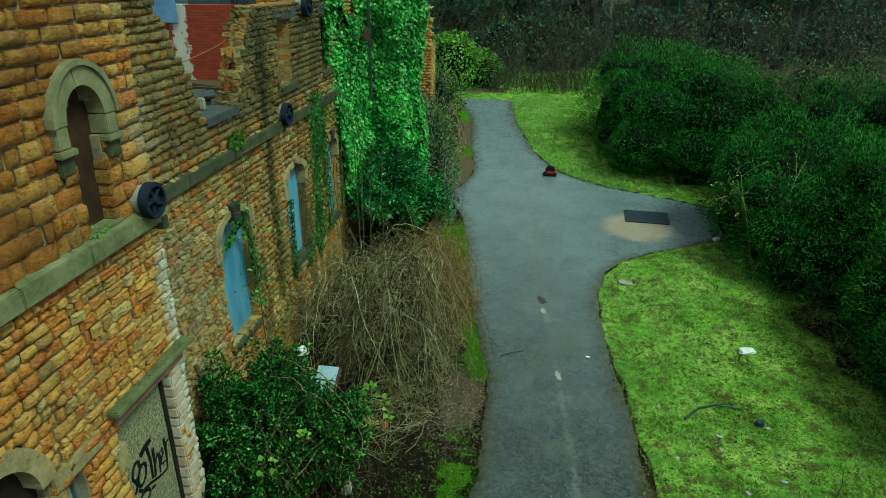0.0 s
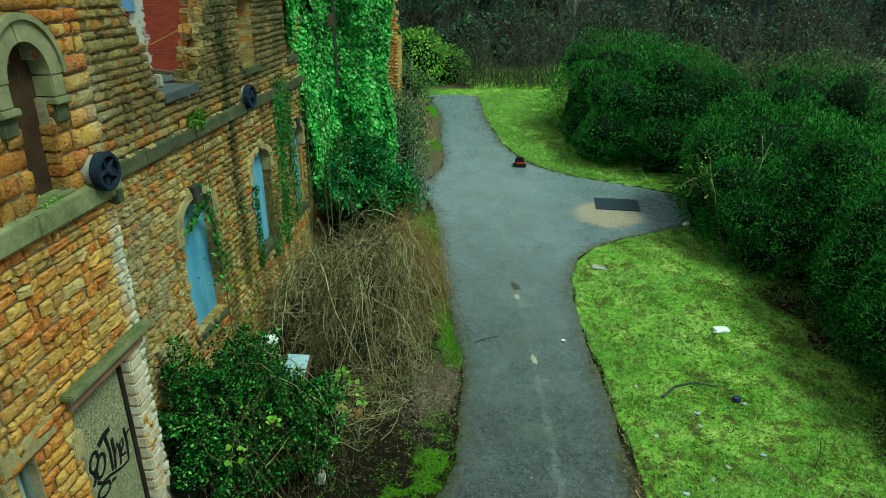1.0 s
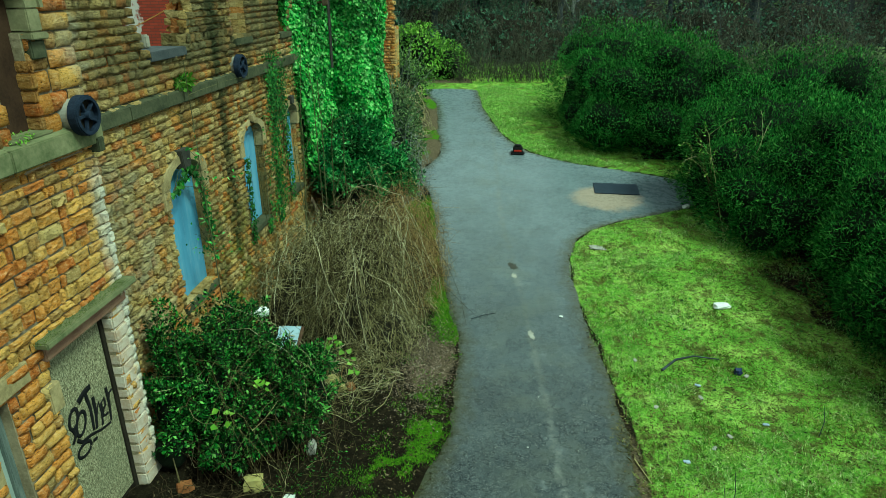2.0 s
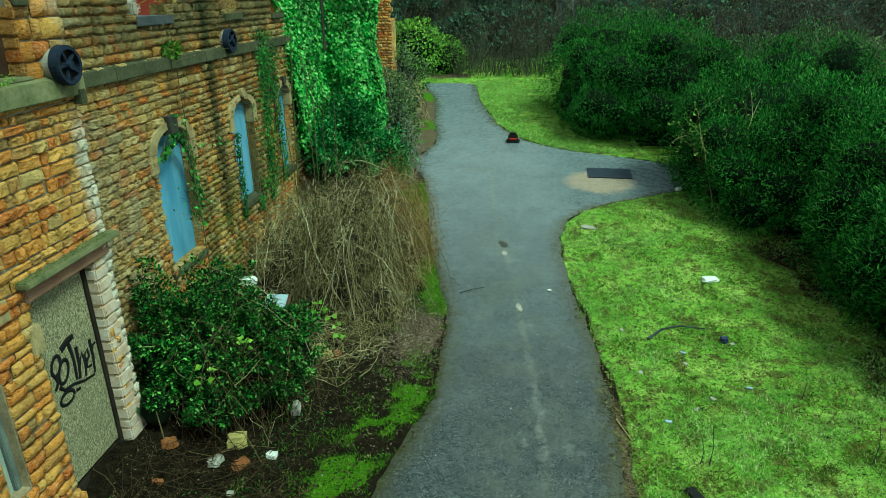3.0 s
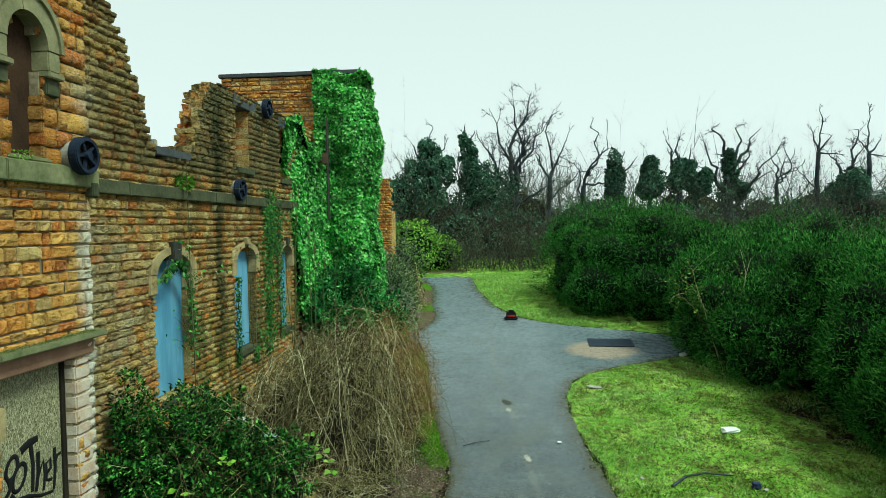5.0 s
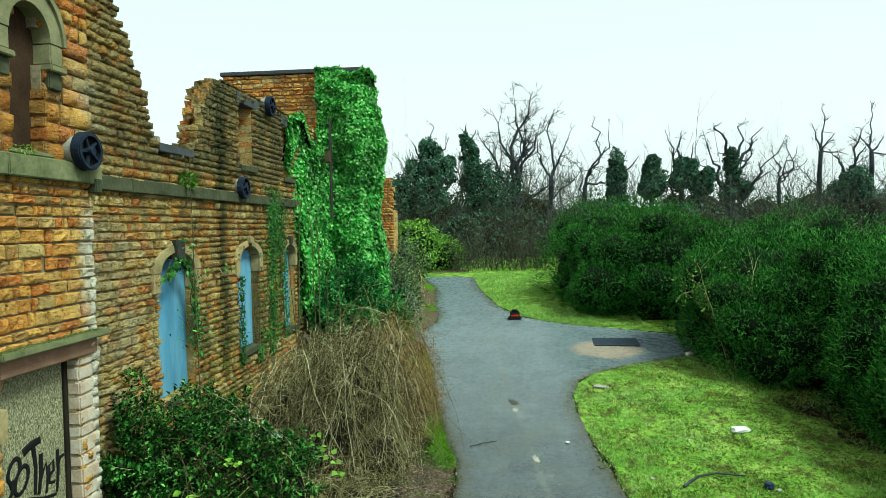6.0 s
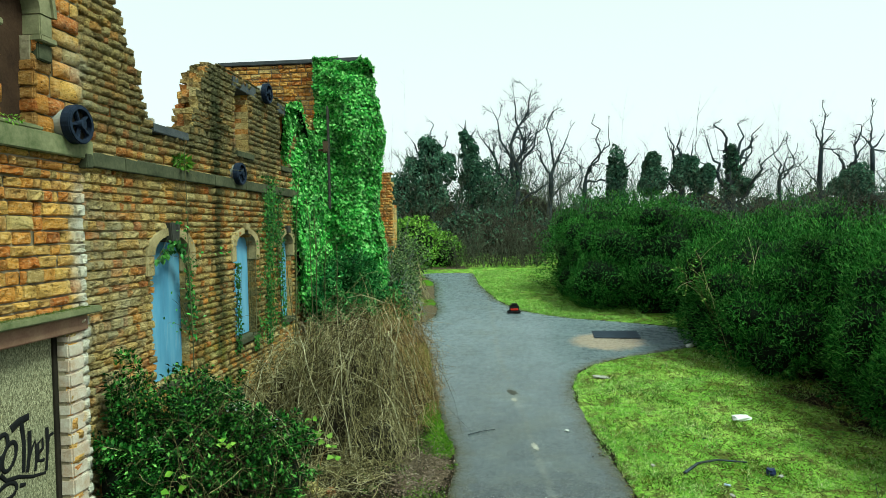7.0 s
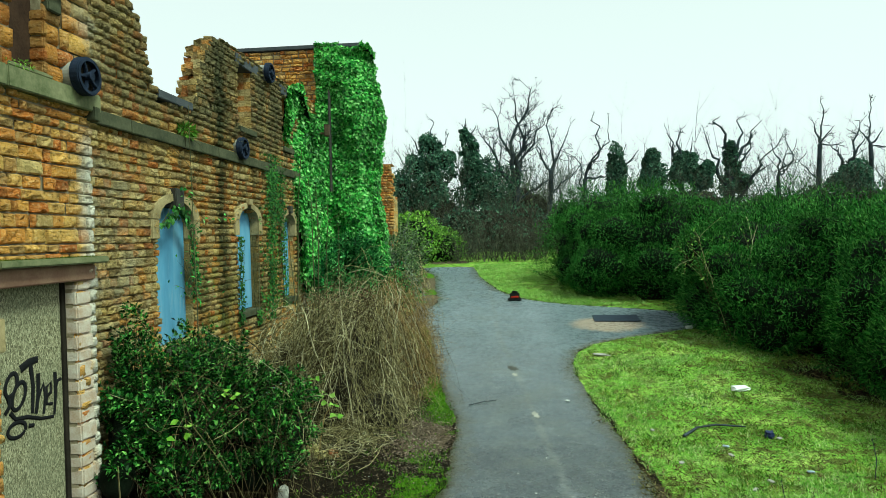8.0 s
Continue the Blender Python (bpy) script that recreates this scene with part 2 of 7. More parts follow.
def red_brick():
    s = Shader("red_painted_brick")
    w = s.n.new("ShaderNodeTexBrick")
    mp = s.n.new("ShaderNodeMapping")
    mp.inputs["Rotation"].default_value = (radians(90), 0, 0)
    s.l.new(s.geo.outputs["Position"], mp.inputs["Vector"])
    s.l.new(mp.outputs[0], w.inputs["Vector"])
    w.inputs["Scale"].default_value = 1
    w.inputs["Brick Width"].default_value, w.inputs["Row Height"].default_value, w.inputs["Mortar Size"].default_value = 0.225, 0.075, 0.006
    w.inputs["Color1"].default_value, w.inputs["Color2"].default_value = (0.34, 0.055, 0.035, 1), (0.24, 0.04, 0.028, 1)
    w.inputs["Mortar"].default_value = (0.12, 0.05, 0.04, 1)
    x, y, z = s.xyz()
    pale = s.math("MULTIPLY", s.window(s.math("ADD", x, s.math("MULTIPLY", s.noise(5, 4), 0.5)), -7.75, -7.25, 0.05), s.ramp(s.noise(3, 5), [(0.35, 0.0), (0.42, 1.0)]))
    col = s.mix(pale, w.outputs["Color"], (0.62, 0.60, 0.56))
    col = s.mix(s.math("MULTIPLY", s.noise(1.2, 5), 0.35), col, (0.10, 0.03, 0.02))
    return s.finish(col, 0.9, w.outputs["Fac"], -0.5, 0.01)


M_RED = red_brick()
M_PALEBLUE = plain("pale_blue_enamel", (0.30, 0.42, 0.55), (0.52, 0.64, 0.76), 3, 0.5, 0.2, 0.003)
M_TARP = plain("blue_sheet", (0.10, 0.19, 0.40), (0.20, 0.32, 0.55), 3, 0.6, 0.3)


def asphalt():
    s = Shader("worn_asphalt")
    big = s.noise(0.55, 5, 0.6)
    cells = []
    for scale in (48, 100):
        t = s.n.new("ShaderNodeTexVoronoi")
        t.inputs["Scale"].default_value = scale
        s.l.new(s.geo.outputs["Position"], t.inputs["Vector"])
        cells.append(t)
    speck = s.noise(78, 3, 0.85)
    mid = s.noise(6, 6, 0.75)
    col = s.ramp(big, [(0.3, (0.012, 0.018, 0.023)), (0.7, (0.028, 0.039, 0.048))])
    col = s.mix(s.ramp(mid, [(0.50, 0.0), (0.72, 0.6)]), col, (0.085, 0.105, 0.118))
    blot = s.noise(1.7, 6, 0.7)
    col = s.mix(s.ramp(speck, [(0.40, 0.95), (0.52, 0.0)]), col, (0.005, 0.007, 0.009))
    # single chips of pale stone and grit in the worn surface
    col = s.mix(s.ramp(cells[0].outputs["Color"], [(0.60, 0.0), (0.72, 0.45)]), col, (0.085, 0.10, 0.112))
    col = s.mix(s.ramp(cells[1].outputs["Color"], [(0.80, 0.0), (0.85, 0.75)]), col, (0.30, 0.31, 0.29))
    # dry: the far lane's sky sheen put into the colour, paler with distance
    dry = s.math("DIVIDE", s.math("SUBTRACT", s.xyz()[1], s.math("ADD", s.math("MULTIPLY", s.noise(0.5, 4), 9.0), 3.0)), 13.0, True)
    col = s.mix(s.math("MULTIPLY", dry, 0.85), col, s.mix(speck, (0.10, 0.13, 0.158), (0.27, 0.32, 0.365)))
    col = s.mix(s.ramp(blot, [(0.38, 0.35), (0.52, 0.0)]), col, s.mix(0.55, col, (0.012, 0.016, 0.018)))
    col = s.mix(s.ramp(blot, [(0.54, 0.0), (0.68, 0.18)]), col, s.mix(0.5, col, (0.30, 0.33, 0.35)))
    col = s.mix(s.ramp(speck, [(0.52, 0.0), (0.64, 0.5)]), col, s.mix(0.5, col, (0.34, 0.36, 0.36)))
    col = s.mix(s.ramp(speck, [(0.36, 0.6), (0.46, 0.0)]), col, s.mix(0.7, col, (0.004, 0.006, 0.008)))
    u = s.attr("centre")
    wob = s.math("ADD", u, s.math("MULTIPLY", s.math("SUBTRACT", s.noise(3, 5), 0.5), 0.26))
    line = s.math("MULTIPLY", s.window(wob, -0.10, 0.08, 0.06), s.ramp(s.noise(9, 6, 0.8), [(0.40, 0.0), (0.62, 0.62)]))
    col = s.mix(line, col, s.mix(s.ramp(s.noise(0.7, 3), [(0.45, 0.0), (0.55, 1.0)]), (0.12, 0.125, 0.11), (0.21, 0.215, 0.205)))
    wear = s.math("MULTIPLY", s.window(u, -1.3, 1.1, 0.7), s.ramp(s.noise(1.1, 5, 0.7), [(0.46, 0.0), (0.68, 0.5)]))
    col = s.mix(wear, col, s.mix(speck, (0.05, 0.058, 0.05), (0.15, 0.155, 0.125)))
    pale = s.math("MULTIPLY", s.window(wob, -1.0, 1.3, 0.5), s.ramp(s.noise(1.9, 6, 0.7), [(0.60, 0.0), (0.72, 0.6)]))
    col = s.mix(pale, col, (0.20, 0.22, 0.235))
    crack = s.n.new("ShaderNodeTexVoronoi")
    crack.feature = "DISTANCE_TO_EDGE"
    crack.inputs["Scale"].default_value = 0.9
    warp = s.n.new("ShaderNodeVectorMath")
    warp.operation = "ADD"
    s.l.new(s.geo.outputs["Position"], warp.inputs[0])
    wn3 = s.n.new("ShaderNodeTexNoise")
    wn3.inputs["Scale"].default_value = 2.5
    wn3.inputs["Detail"].default_value = 5
    s.l.new(s.geo.outputs["Position"], wn3.inputs["Vector"])
    s.l.new(wn3.outputs["Color"], warp.inputs[1])
    s.l.new(warp.outputs[0], crack.inputs["Vector"])
    seams = s.math("MULTIPLY", s.ramp(crack.outputs["Distance"], [(0.0, 0.8), (0.012, 0.0)]), s.ramp(s.noise(0.8, 3), [(0.54, 0.0), (0.62, 1.0)]))
    col = s.mix(seams, col, (0.006, 0.007, 0.007))
    px_, py_ = s.math("DIVIDE", s.math("SUBTRACT", s.xyz()[0], 5.15), 1.15), s.math("DIVIDE", s.math("SUBTRACT", s.xyz()[1], 17.55), 1.0)
    away = s.math("ADD", s.math("MULTIPLY", px_, px_), s.math("MULTIPLY", py_, py_))
    away = s.math("ADD", away, s.math("MULTIPLY", s.math("SUBTRACT", s.noise(3.5, 6, 0.75), 0.5), 1.6))
    col = s.mix(s.ramp(away, [(0.45, 0.85), (1.05, 0.0)]), col, s.mix(speck, (0.20, 0.15, 0.115), (0.50, 0.40, 0.32)))
    e = s.attr("edge")
    en = s.math("ADD", e, s.math("MULTIPLY", s.math("SUBTRACT", s.noise(3, 6, 0.75), 0.5), 0.9))
    col = s.mix(s.ramp(en, [(0.0, 0.85), (0.42, 0.0)]), col, s.mix(s.noise(11, 4), (0.03, 0.026, 0.014), (0.075, 0.075, 0.03)))
    return s.finish(col, s.ramp(mid, [(0.3, 0.20), (0.7, 0.36)]), s.math("ADD", speck, s.math("MULTIPLY", cells[0].outputs["Distance"], 0.8)), 0.13, 0.004, spec=0.9)


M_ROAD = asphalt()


def earth():
    """Dark soil and leaf mould; turf and moss where the masks say so."""
    s = Shader("soil_and_turf")
    g, mo, li = s.attr("turf"), s.attr("moss"), s.attr("litter")
    n1, n2, n3 = s.noise(1.1, 6, 0.65), s.noise(9, 5, 0.7), s.noise(42, 4, 0.7)
    soil = s.ramp(n2, [(0.3, (0.005, 0.004, 0.003)), (0.55, (0.014, 0.011, 0.007)), (0.8, (0.045, 0.034, 0.02))])
    soil = s.mix(s.ramp(n3, [(0.60, 0.0), (0.74, 0.3)]), soil, (0.08, 0.06, 0.035))
    leaf = s.ramp(n3, [(0.3, (0.03, 0.024, 0.015)), (0.5, (0.11, 0.085, 0.055)), (0.75, (0.26, 0.21, 0.14))])
    soil = s.mix(s.ramp(s.math("ADD", li, s.math("MULTIPLY", s.math("SUBTRACT", n2, 0.5), 0.8)), [(0.4, 0.0), (0.6, 1.0)]), soil, leaf)
    n4 = s.noise(2.8, 5, 0.7)
    turf = s.ramp(n1, [(0.3, (0.08, 0.18, 0.02)), (0.5, (0.24, 0.43, 0.06)), (0.7, (0.46, 0.60, 0.14))])
    turf = s.mix(s.ramp(n4, [(0.50, 0.0), (0.60, 0.85)]), turf, (0.10, 0.095, 0.028))
    turf = s.mix(s.ramp(n2, [(0.51, 0.0), (0.62, 0.7)]), turf, (0.035, 0.055, 0.010))
    turf = s.mix(s.ramp(n3, [(0.36, 0.75), (0.5, 0.0)]), turf, (0.016, 0.035, 0.004))
    col = s.mix(s.ramp(s.math("ADD", g, s.math("MULTIPLY", s.math("SUBTRACT", n2, 0.5), 0.7)), [(0.42, 0.0), (0.58, 1.0)]), soil, turf)
    moss = s.ramp(n3, [(0.3, (0.025, 0.055, 0.006)), (0.7, (0.13, 0.27, 0.015))])
    col = s.mix(s.ramp(s.math("ADD", mo, s.math("MULTIPLY", s.math("SUBTRACT", n2, 0.5), 0.9)), [(0.45, 0.0), (0.6, 1.0)]), col, moss)
    return s.finish(col, 0.95, s.math("ADD", n3, s.math("MULTIPLY", n2, 2.0)), 0.8, 0.03, spec=0.1)


M_EARTH = earth()


def leafy(name, stops, rough=0.55, spec=0.35, trans=0.25, mottle=0.0, dim=1.0):
    """Leaves: a tone each, and some light through them."""
    s = Shader(name)
    col = s.ramp(s.random(False), stops)
    # near-black clumps in the leaf colour stand in for shaded gaps
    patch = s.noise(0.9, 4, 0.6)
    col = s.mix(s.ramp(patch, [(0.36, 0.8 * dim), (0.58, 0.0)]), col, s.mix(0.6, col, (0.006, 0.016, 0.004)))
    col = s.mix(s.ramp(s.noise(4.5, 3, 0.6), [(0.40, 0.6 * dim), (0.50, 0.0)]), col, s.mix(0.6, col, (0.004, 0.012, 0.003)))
    if mottle:
        col = s.mix(s.ramp(s.noise(7.5, 5, 0.7), [(0.44, mottle), (0.54, 0.0)]), col, s.mix(0.75, col, (0.012, 0.03, 0.004)))
        col = s.mix(s.ramp(s.noise(2.6, 4, 0.6), [(0.52, 0.0), (0.66, mottle)]), col, s.mix(0.5, col, (0.30, 0.24, 0.05)))
    s.finish(col, rough, None, spec=spec)
    tr = s.n.new("ShaderNodeBsdfTranslucent")
    s.put(tr.inputs["Color"], col)
    mx = s.n.new("ShaderNodeMixShader")
    mx.inputs[0].default_value = trans
    s.l.new(s.p.outputs[0], mx.inputs[1])
    s.l.new(tr.outputs[0], mx.inputs[2])
    s.l.new(mx.outputs[0], s.out.inputs["Surface"])
    return s.m


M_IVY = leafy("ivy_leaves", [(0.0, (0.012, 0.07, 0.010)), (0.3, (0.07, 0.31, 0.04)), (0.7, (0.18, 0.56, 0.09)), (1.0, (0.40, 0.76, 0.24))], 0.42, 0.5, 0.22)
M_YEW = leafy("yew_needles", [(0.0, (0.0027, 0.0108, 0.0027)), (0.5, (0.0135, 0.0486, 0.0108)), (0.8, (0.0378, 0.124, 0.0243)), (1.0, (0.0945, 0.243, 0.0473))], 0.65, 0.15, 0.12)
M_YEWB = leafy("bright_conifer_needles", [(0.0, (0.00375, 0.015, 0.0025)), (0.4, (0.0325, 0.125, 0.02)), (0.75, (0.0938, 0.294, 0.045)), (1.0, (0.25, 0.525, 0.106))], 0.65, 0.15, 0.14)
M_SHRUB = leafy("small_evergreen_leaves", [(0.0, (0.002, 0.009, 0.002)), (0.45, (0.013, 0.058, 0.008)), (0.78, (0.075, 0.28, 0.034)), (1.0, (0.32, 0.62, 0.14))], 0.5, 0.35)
M_WALLIVY = leafy("small_wall_ivy", [(0.0, (0.012, 0.045, 0.008)), (0.5, (0.045, 0.15, 0.025)), (1.0, (0.14, 0.34, 0.06))], 0.5, 0.35)
M_YEWLOW = leafy("low_yew_sprays", [(0.0, (0.006, 0.04, 0.012)), (0.45, (0.05, 0.22, 0.05)), (0.8, (0.16, 0.47, 0.12)), (1.0, (0.34, 0.66, 0.24))], 0.55, 0.3)
M_SCRUB = leafy("dull_scrub_leaves", [(0.0, (0.03, 0.06, 0.022)), (0.5, (0.11, 0.18, 0.065)), (1.0, (0.28, 0.36, 0.15))], 0.7, 0.2)
M_STRAW = leafy("dead_grass", [(0.0, (0.06, 0.05, 0.02)), (0.5, (0.17, 0.14, 0.055)), (0.8, (0.32, 0.27, 0.12)), (1.0, (0.20, 0.32, 0.05))], 0.85, 0.15, 0.1)
M_LIME = leafy("fresh_green_leaves", [(0.0, (0.07, 0.17, 0.018)), (0.5, (0.22, 0.45, 0.045)), (1.0, (0.44, 0.68, 0.13))], 0.6, 0.3)
# the blue-green tone has the distance haze mixed into it
M_FARIVY = leafy("far_ivy_leaves", [(0.0, (0.016, 0.05, 0.034)), (0.5, (0.07, 0.165, 0.105)), (1.0, (0.19, 0.34, 0.21))], 0.6, 0.3)
M_GRASS = leafy("grass_blades", [(0.0, (0.07, 0.18, 0.02)), (0.35, (0.30, 0.58, 0.10)), (0.7, (0.56, 0.80, 0.23)), (1.0, (0.84, 0.85, 0.50))], 0.7, 0.2, 0.25, 0.55, 0.3)
# dark core colour that stands in for shade inside heaps of stems
M_DARKTW = plain("inner_stem_shade", (0.006, 0.005, 0.004), (0.028, 0.023, 0.015), 9, 0.95, 0.9, 0.05)
M_TUFT = leafy("pale_grass_tufts", [(0.0, (0.05, 0.13, 0.01)), (0.4, (0.18, 0.36, 0.03)), (0.75, (0.36, 0.50, 0.08)), (1.0, (0.50, 0.44, 0.17))], 0.7, 0.2, 0.25, 0.7)
M_BLEACH = leafy("bleached_grass", [(0.0, (0.22, 0.44, 0.06)), (0.5, (0.48, 0.80, 0.16)), (1.0, (0.78, 0.90, 0.38))], 0.7, 0.2, 0.25, 0.6, 0.5)
M_MOSS = leafy("moss_tufts", [(0.0, (0.025, 0.07, 0.006)), (0.5, (0.10, 0.24, 0.014)), (1.0, (0.27, 0.46, 0.04))], 0.8, 0.15, 0.25, 0.0, 0.4)
M_MOSSD = leafy("dull_moss", [(0.0, (0.04, 0.06, 0.008)), (0.6, (0.11, 0.16, 0.016)), (1.0, (0.22, 0.27, 0.04))], 0.85, 0.1)
M_PALELF = leafy("bleached_fallen_leaves", [(0.0, (0.035, 0.022, 0.015)), (0.5, (0.13, 0.09, 0.065)), (0.85, (0.32, 0.24, 0.19)), (1.0, (0.52, 0.44, 0.37))], 0.8, 0.2, 0.1)
# near-black core colour stands in for the shade between leaves
M_INNER = plain("inner_foliage_shade", (0.002, 0.005, 0.002), (0.007, 0.013, 0.005), 6, 0.95, 0.8, 0.05)
M_DRYLEAF = leafy("fallen_dry_leaves", [(0.0, (0.010, 0.007, 0.004)), (0.55, (0.035, 0.024, 0.014)), (0.85, (0.10, 0.07, 0.042)), (1.0, (0.26, 0.20, 0.13))], 0.8, 0.2, 0.1)


def bark(name, stops, scale=14):
    s = Shader(name)
    col = s.ramp(s.random(False), stops)
    n = s.noise(scale, 5, 0.7, (1, 1, 0.3))
    col = s.mix(s.ramp(n, [(0.4, 0.55), (0.62, 0.0)]), col, (0.02, 0.018, 0.012))
    return s.finish(col, 0.9, n, 0.5, 0.01, spec=0.15)


M_TWIG = bark("dry_straw_stems", [(0.0, (0.055, 0.044, 0.018)), (0.4, (0.21, 0.18, 0.078)), (0.75, (0.54, 0.47, 0.24)), (1.0, (0.86, 0.80, 0.54))])
M_RUSSET = bark("russet_stems", [(0.0, (0.09, 0.055, 0.022)), (0.5, (0.36, 0.23, 0.09)), (1.0, (0.64, 0.48, 0.24))])
M_BROWNTW = bark("dark_brown_stems", [(0.0, (0.012, 0.008, 0.005)), (0.6, (0.045, 0.030, 0.018)), (1.0, (0.16, 0.11, 0.06))])
M_MIDTW = bark("brown_grey_twigs", [(0.0, (0.022, 0.025, 0.017)), (0.5, (0.072, 0.078, 0.055)), (1.0, (0.21, 0.21, 0.15))], 6)
# the bluish bark colour carries the wood's haze
M_BARK = bark("dark_winter_bark", [(0.0, (0.024, 0.033, 0.044)), (0.5, (0.050, 0.063, 0.078)), (1.0, (0.095, 0.112, 0.13))], 6)
# twigs paled by colour, as haze would pale them
M_GREYTW = bark("grey_twigs", [(0.0, (0.13, 0.145, 0.14)), (0.5, (0.26, 0.28, 0.26)), (1.0, (0.44, 0.46, 0.42))], 6)
M_GREEN_ST = bark("green_bark_stems", [(0.0, (0.07, 0.075, 0.03)), (1.0, (0.17, 0.16, 0.08))])

# ------------------------------------------------------------------ mesh helpers


def part(name, bm, material, parent, label=""):
    """Links a bmesh as one mesh object under a thing or a part."""
    me = bpy.data.meshes.new(name)
    bm.to_mesh(me)
    bm.free()
    me.materials.append(material)
    ob = new(name, me)
    ob.parent = parent
    if label:
        ob["label"] = label
    return ob


def arrays(name, v, f, material, parent=None, smooth=False):
    """One mesh object from arrays of corners and faces."""
    me = bpy.data.meshes.new(name)
    v = np.asarray(v, float)
    if isinstance(f, np.ndarray):
        k = f.shape[1]
        me.vertices.add(len(v))
        me.vertices.foreach_set("co", v.ravel())
        me.loops.add(f.size)
        me.loops.foreach_set("vertex_index", f.ravel().astype(np.int32))
        me.polygons.add(len(f))
        me.polygons.foreach_set("loop_start", np.arange(0, f.size, k, dtype=np.int32))
        me.update(calc_edges=True)
    else:
        me.from_pydata(v.tolist(), [], f)
        me.update()
    if smooth:
        me.polygons.foreach_set("use_smooth", [True] * len(me.polygons))
    me.materials.append(material)
    ob = new(name, me)
    ob.parent = parent
    return ob


def thing(name, label, category, at=(0, 0, 0), group="", kind=""):
    ob = new(name)
    ob.location = at
    bpy.context.view_layer.update()
    return tagged(ob, label, category, group, kind)


def under(ob, parent):
    """Hangs ob under a thing that stands away from the origin, keeping ob where it is."""
    ob.parent = parent
    ob.matrix_parent_inverse = Matrix.Translation(-Vector(parent.location))
    return ob


def box(bm, x0, x1, y0, y1, z0, z1, bevel=0.0, jit=0.0):
    vs = [bm.verts.new((x, y, z)) for x in (x0, x1) for y in (y0, y1) for z in (z0, z1)]
    fs = [(0, 1, 3, 2), (4, 6, 7, 5), (0, 4, 5, 1), (2, 3, 7, 6), (0, 2, 6, 4), (1, 5, 7, 3)]
    faces = [bm.faces.new([vs[i] for i in q]) for q in fs]
    if jit:
        for v in vs:
            v.co += Vector(rng.uniform(-jit, jit, 3))
    if bevel:
        edges = list({e for f in faces for e in f.edges})
        bmesh.ops.bevel(bm, geom=edges, offset=bevel, segments=2, affect="EDGES")
    return bm


def slab(name, x0, x1, y0, y1, z0, z1, material, parent=None, bevel=0.012, jit=0.0, label=""):
    return part(name, box(bmesh.new(), x0, x1, y0, y1, z0, z1, bevel, jit), material, parent, label)


def tubes(segs, sides=4):
    """Tapered tubes round segments (p, q, r, s)."""
    segs = np.asarray(segs, float)
    p, q, r, s = segs[:, 0:3], segs[:, 3:6], segs[:, 6], segs[:, 7]
    d = q - p
    d /= np.maximum(np.linalg.norm(d, axis=1, keepdims=True), 1e-6)
    a = np.where(np.abs(d[:, 2:3]) > 0.9, [[1.0, 0, 0]], [[0, 0, 1.0]])
    u = np.cross(d, a)
    u /= np.linalg.norm(u, axis=1, keepdims=True)
    w = np.cross(d, u)
    ang = np.arange(sides) * 2 * np.pi / sides
    ring = np.cos(ang)[None, :, None] * u[:, None] + np.sin(ang)[None, :, None] * w[:, None]
    v = np.concatenate([p[:, None] + ring * r[:, None, None], q[:, None] + ring * s[:, None, None]], 1).reshape(-1, 3)
    k = np.arange(sides)
    k2 = (k + 1) % sides
    f = np.stack([k, k2, k2 + sides, k + sides], 1)
    f = (f[None] + (np.arange(len(segs)) * 2 * sides)[:, None, None]).reshape(-1, 4)
    return v, f


def polyline_tubes(lines, sides=3):
    """Joined tubes along polylines (points, radius at start, radius at end); each line one island."""
    vs, fs, base = [], [], 0
    ang = np.arange(sides) * 2 * np.pi / sides
    for pts, r0, r1 in lines:
        n = len(pts)
        d = np.gradient(pts, axis=0)
        d /= np.maximum(np.linalg.norm(d, axis=1, keepdims=True), 1e-6)
        a = np.array([0.31, 0.52, 0.79])
        u = np.cross(d, a)
        u /= np.maximum(np.linalg.norm(u, axis=1, keepdims=True), 1e-6)
        w = np.cross(d, u)
        r = np.linspace(r0, r1, n)[:, None, None]
        v = pts[:, None] + r * (np.cos(ang)[None, :, None] * u[:, None] + np.sin(ang)[None, :, None] * w[:, None])
        vs.append(v.reshape(-1, 3))
        k = np.arange(sides)
        f = np.stack([k, (k + 1) % sides, (k + 1) % sides + sides, k + sides], 1)
        f = (f[None] + (np.arange(n - 1) * sides)[:, None, None]).reshape(-1, 4) + base
        fs.append(f)
        base += n * sides
    return np.concatenate(vs), np.concatenate(fs)


def ripple(p, scale, seed=0):
    """A smooth random field in about -1..1 over points."""
    g = np.random.default_rng(seed)
    out, amp = np.zeros(len(p)), 0
    for o in range(3):
        for _ in range(4):
            k = g.normal(size=3)
            k *= scale * 2 ** o / np.linalg.norm(k)
            out += np.sin(p @ k + g.uniform(0, 6.28)) / 2 ** o
            amp += 0.5 / 2 ** o
    return out / amp


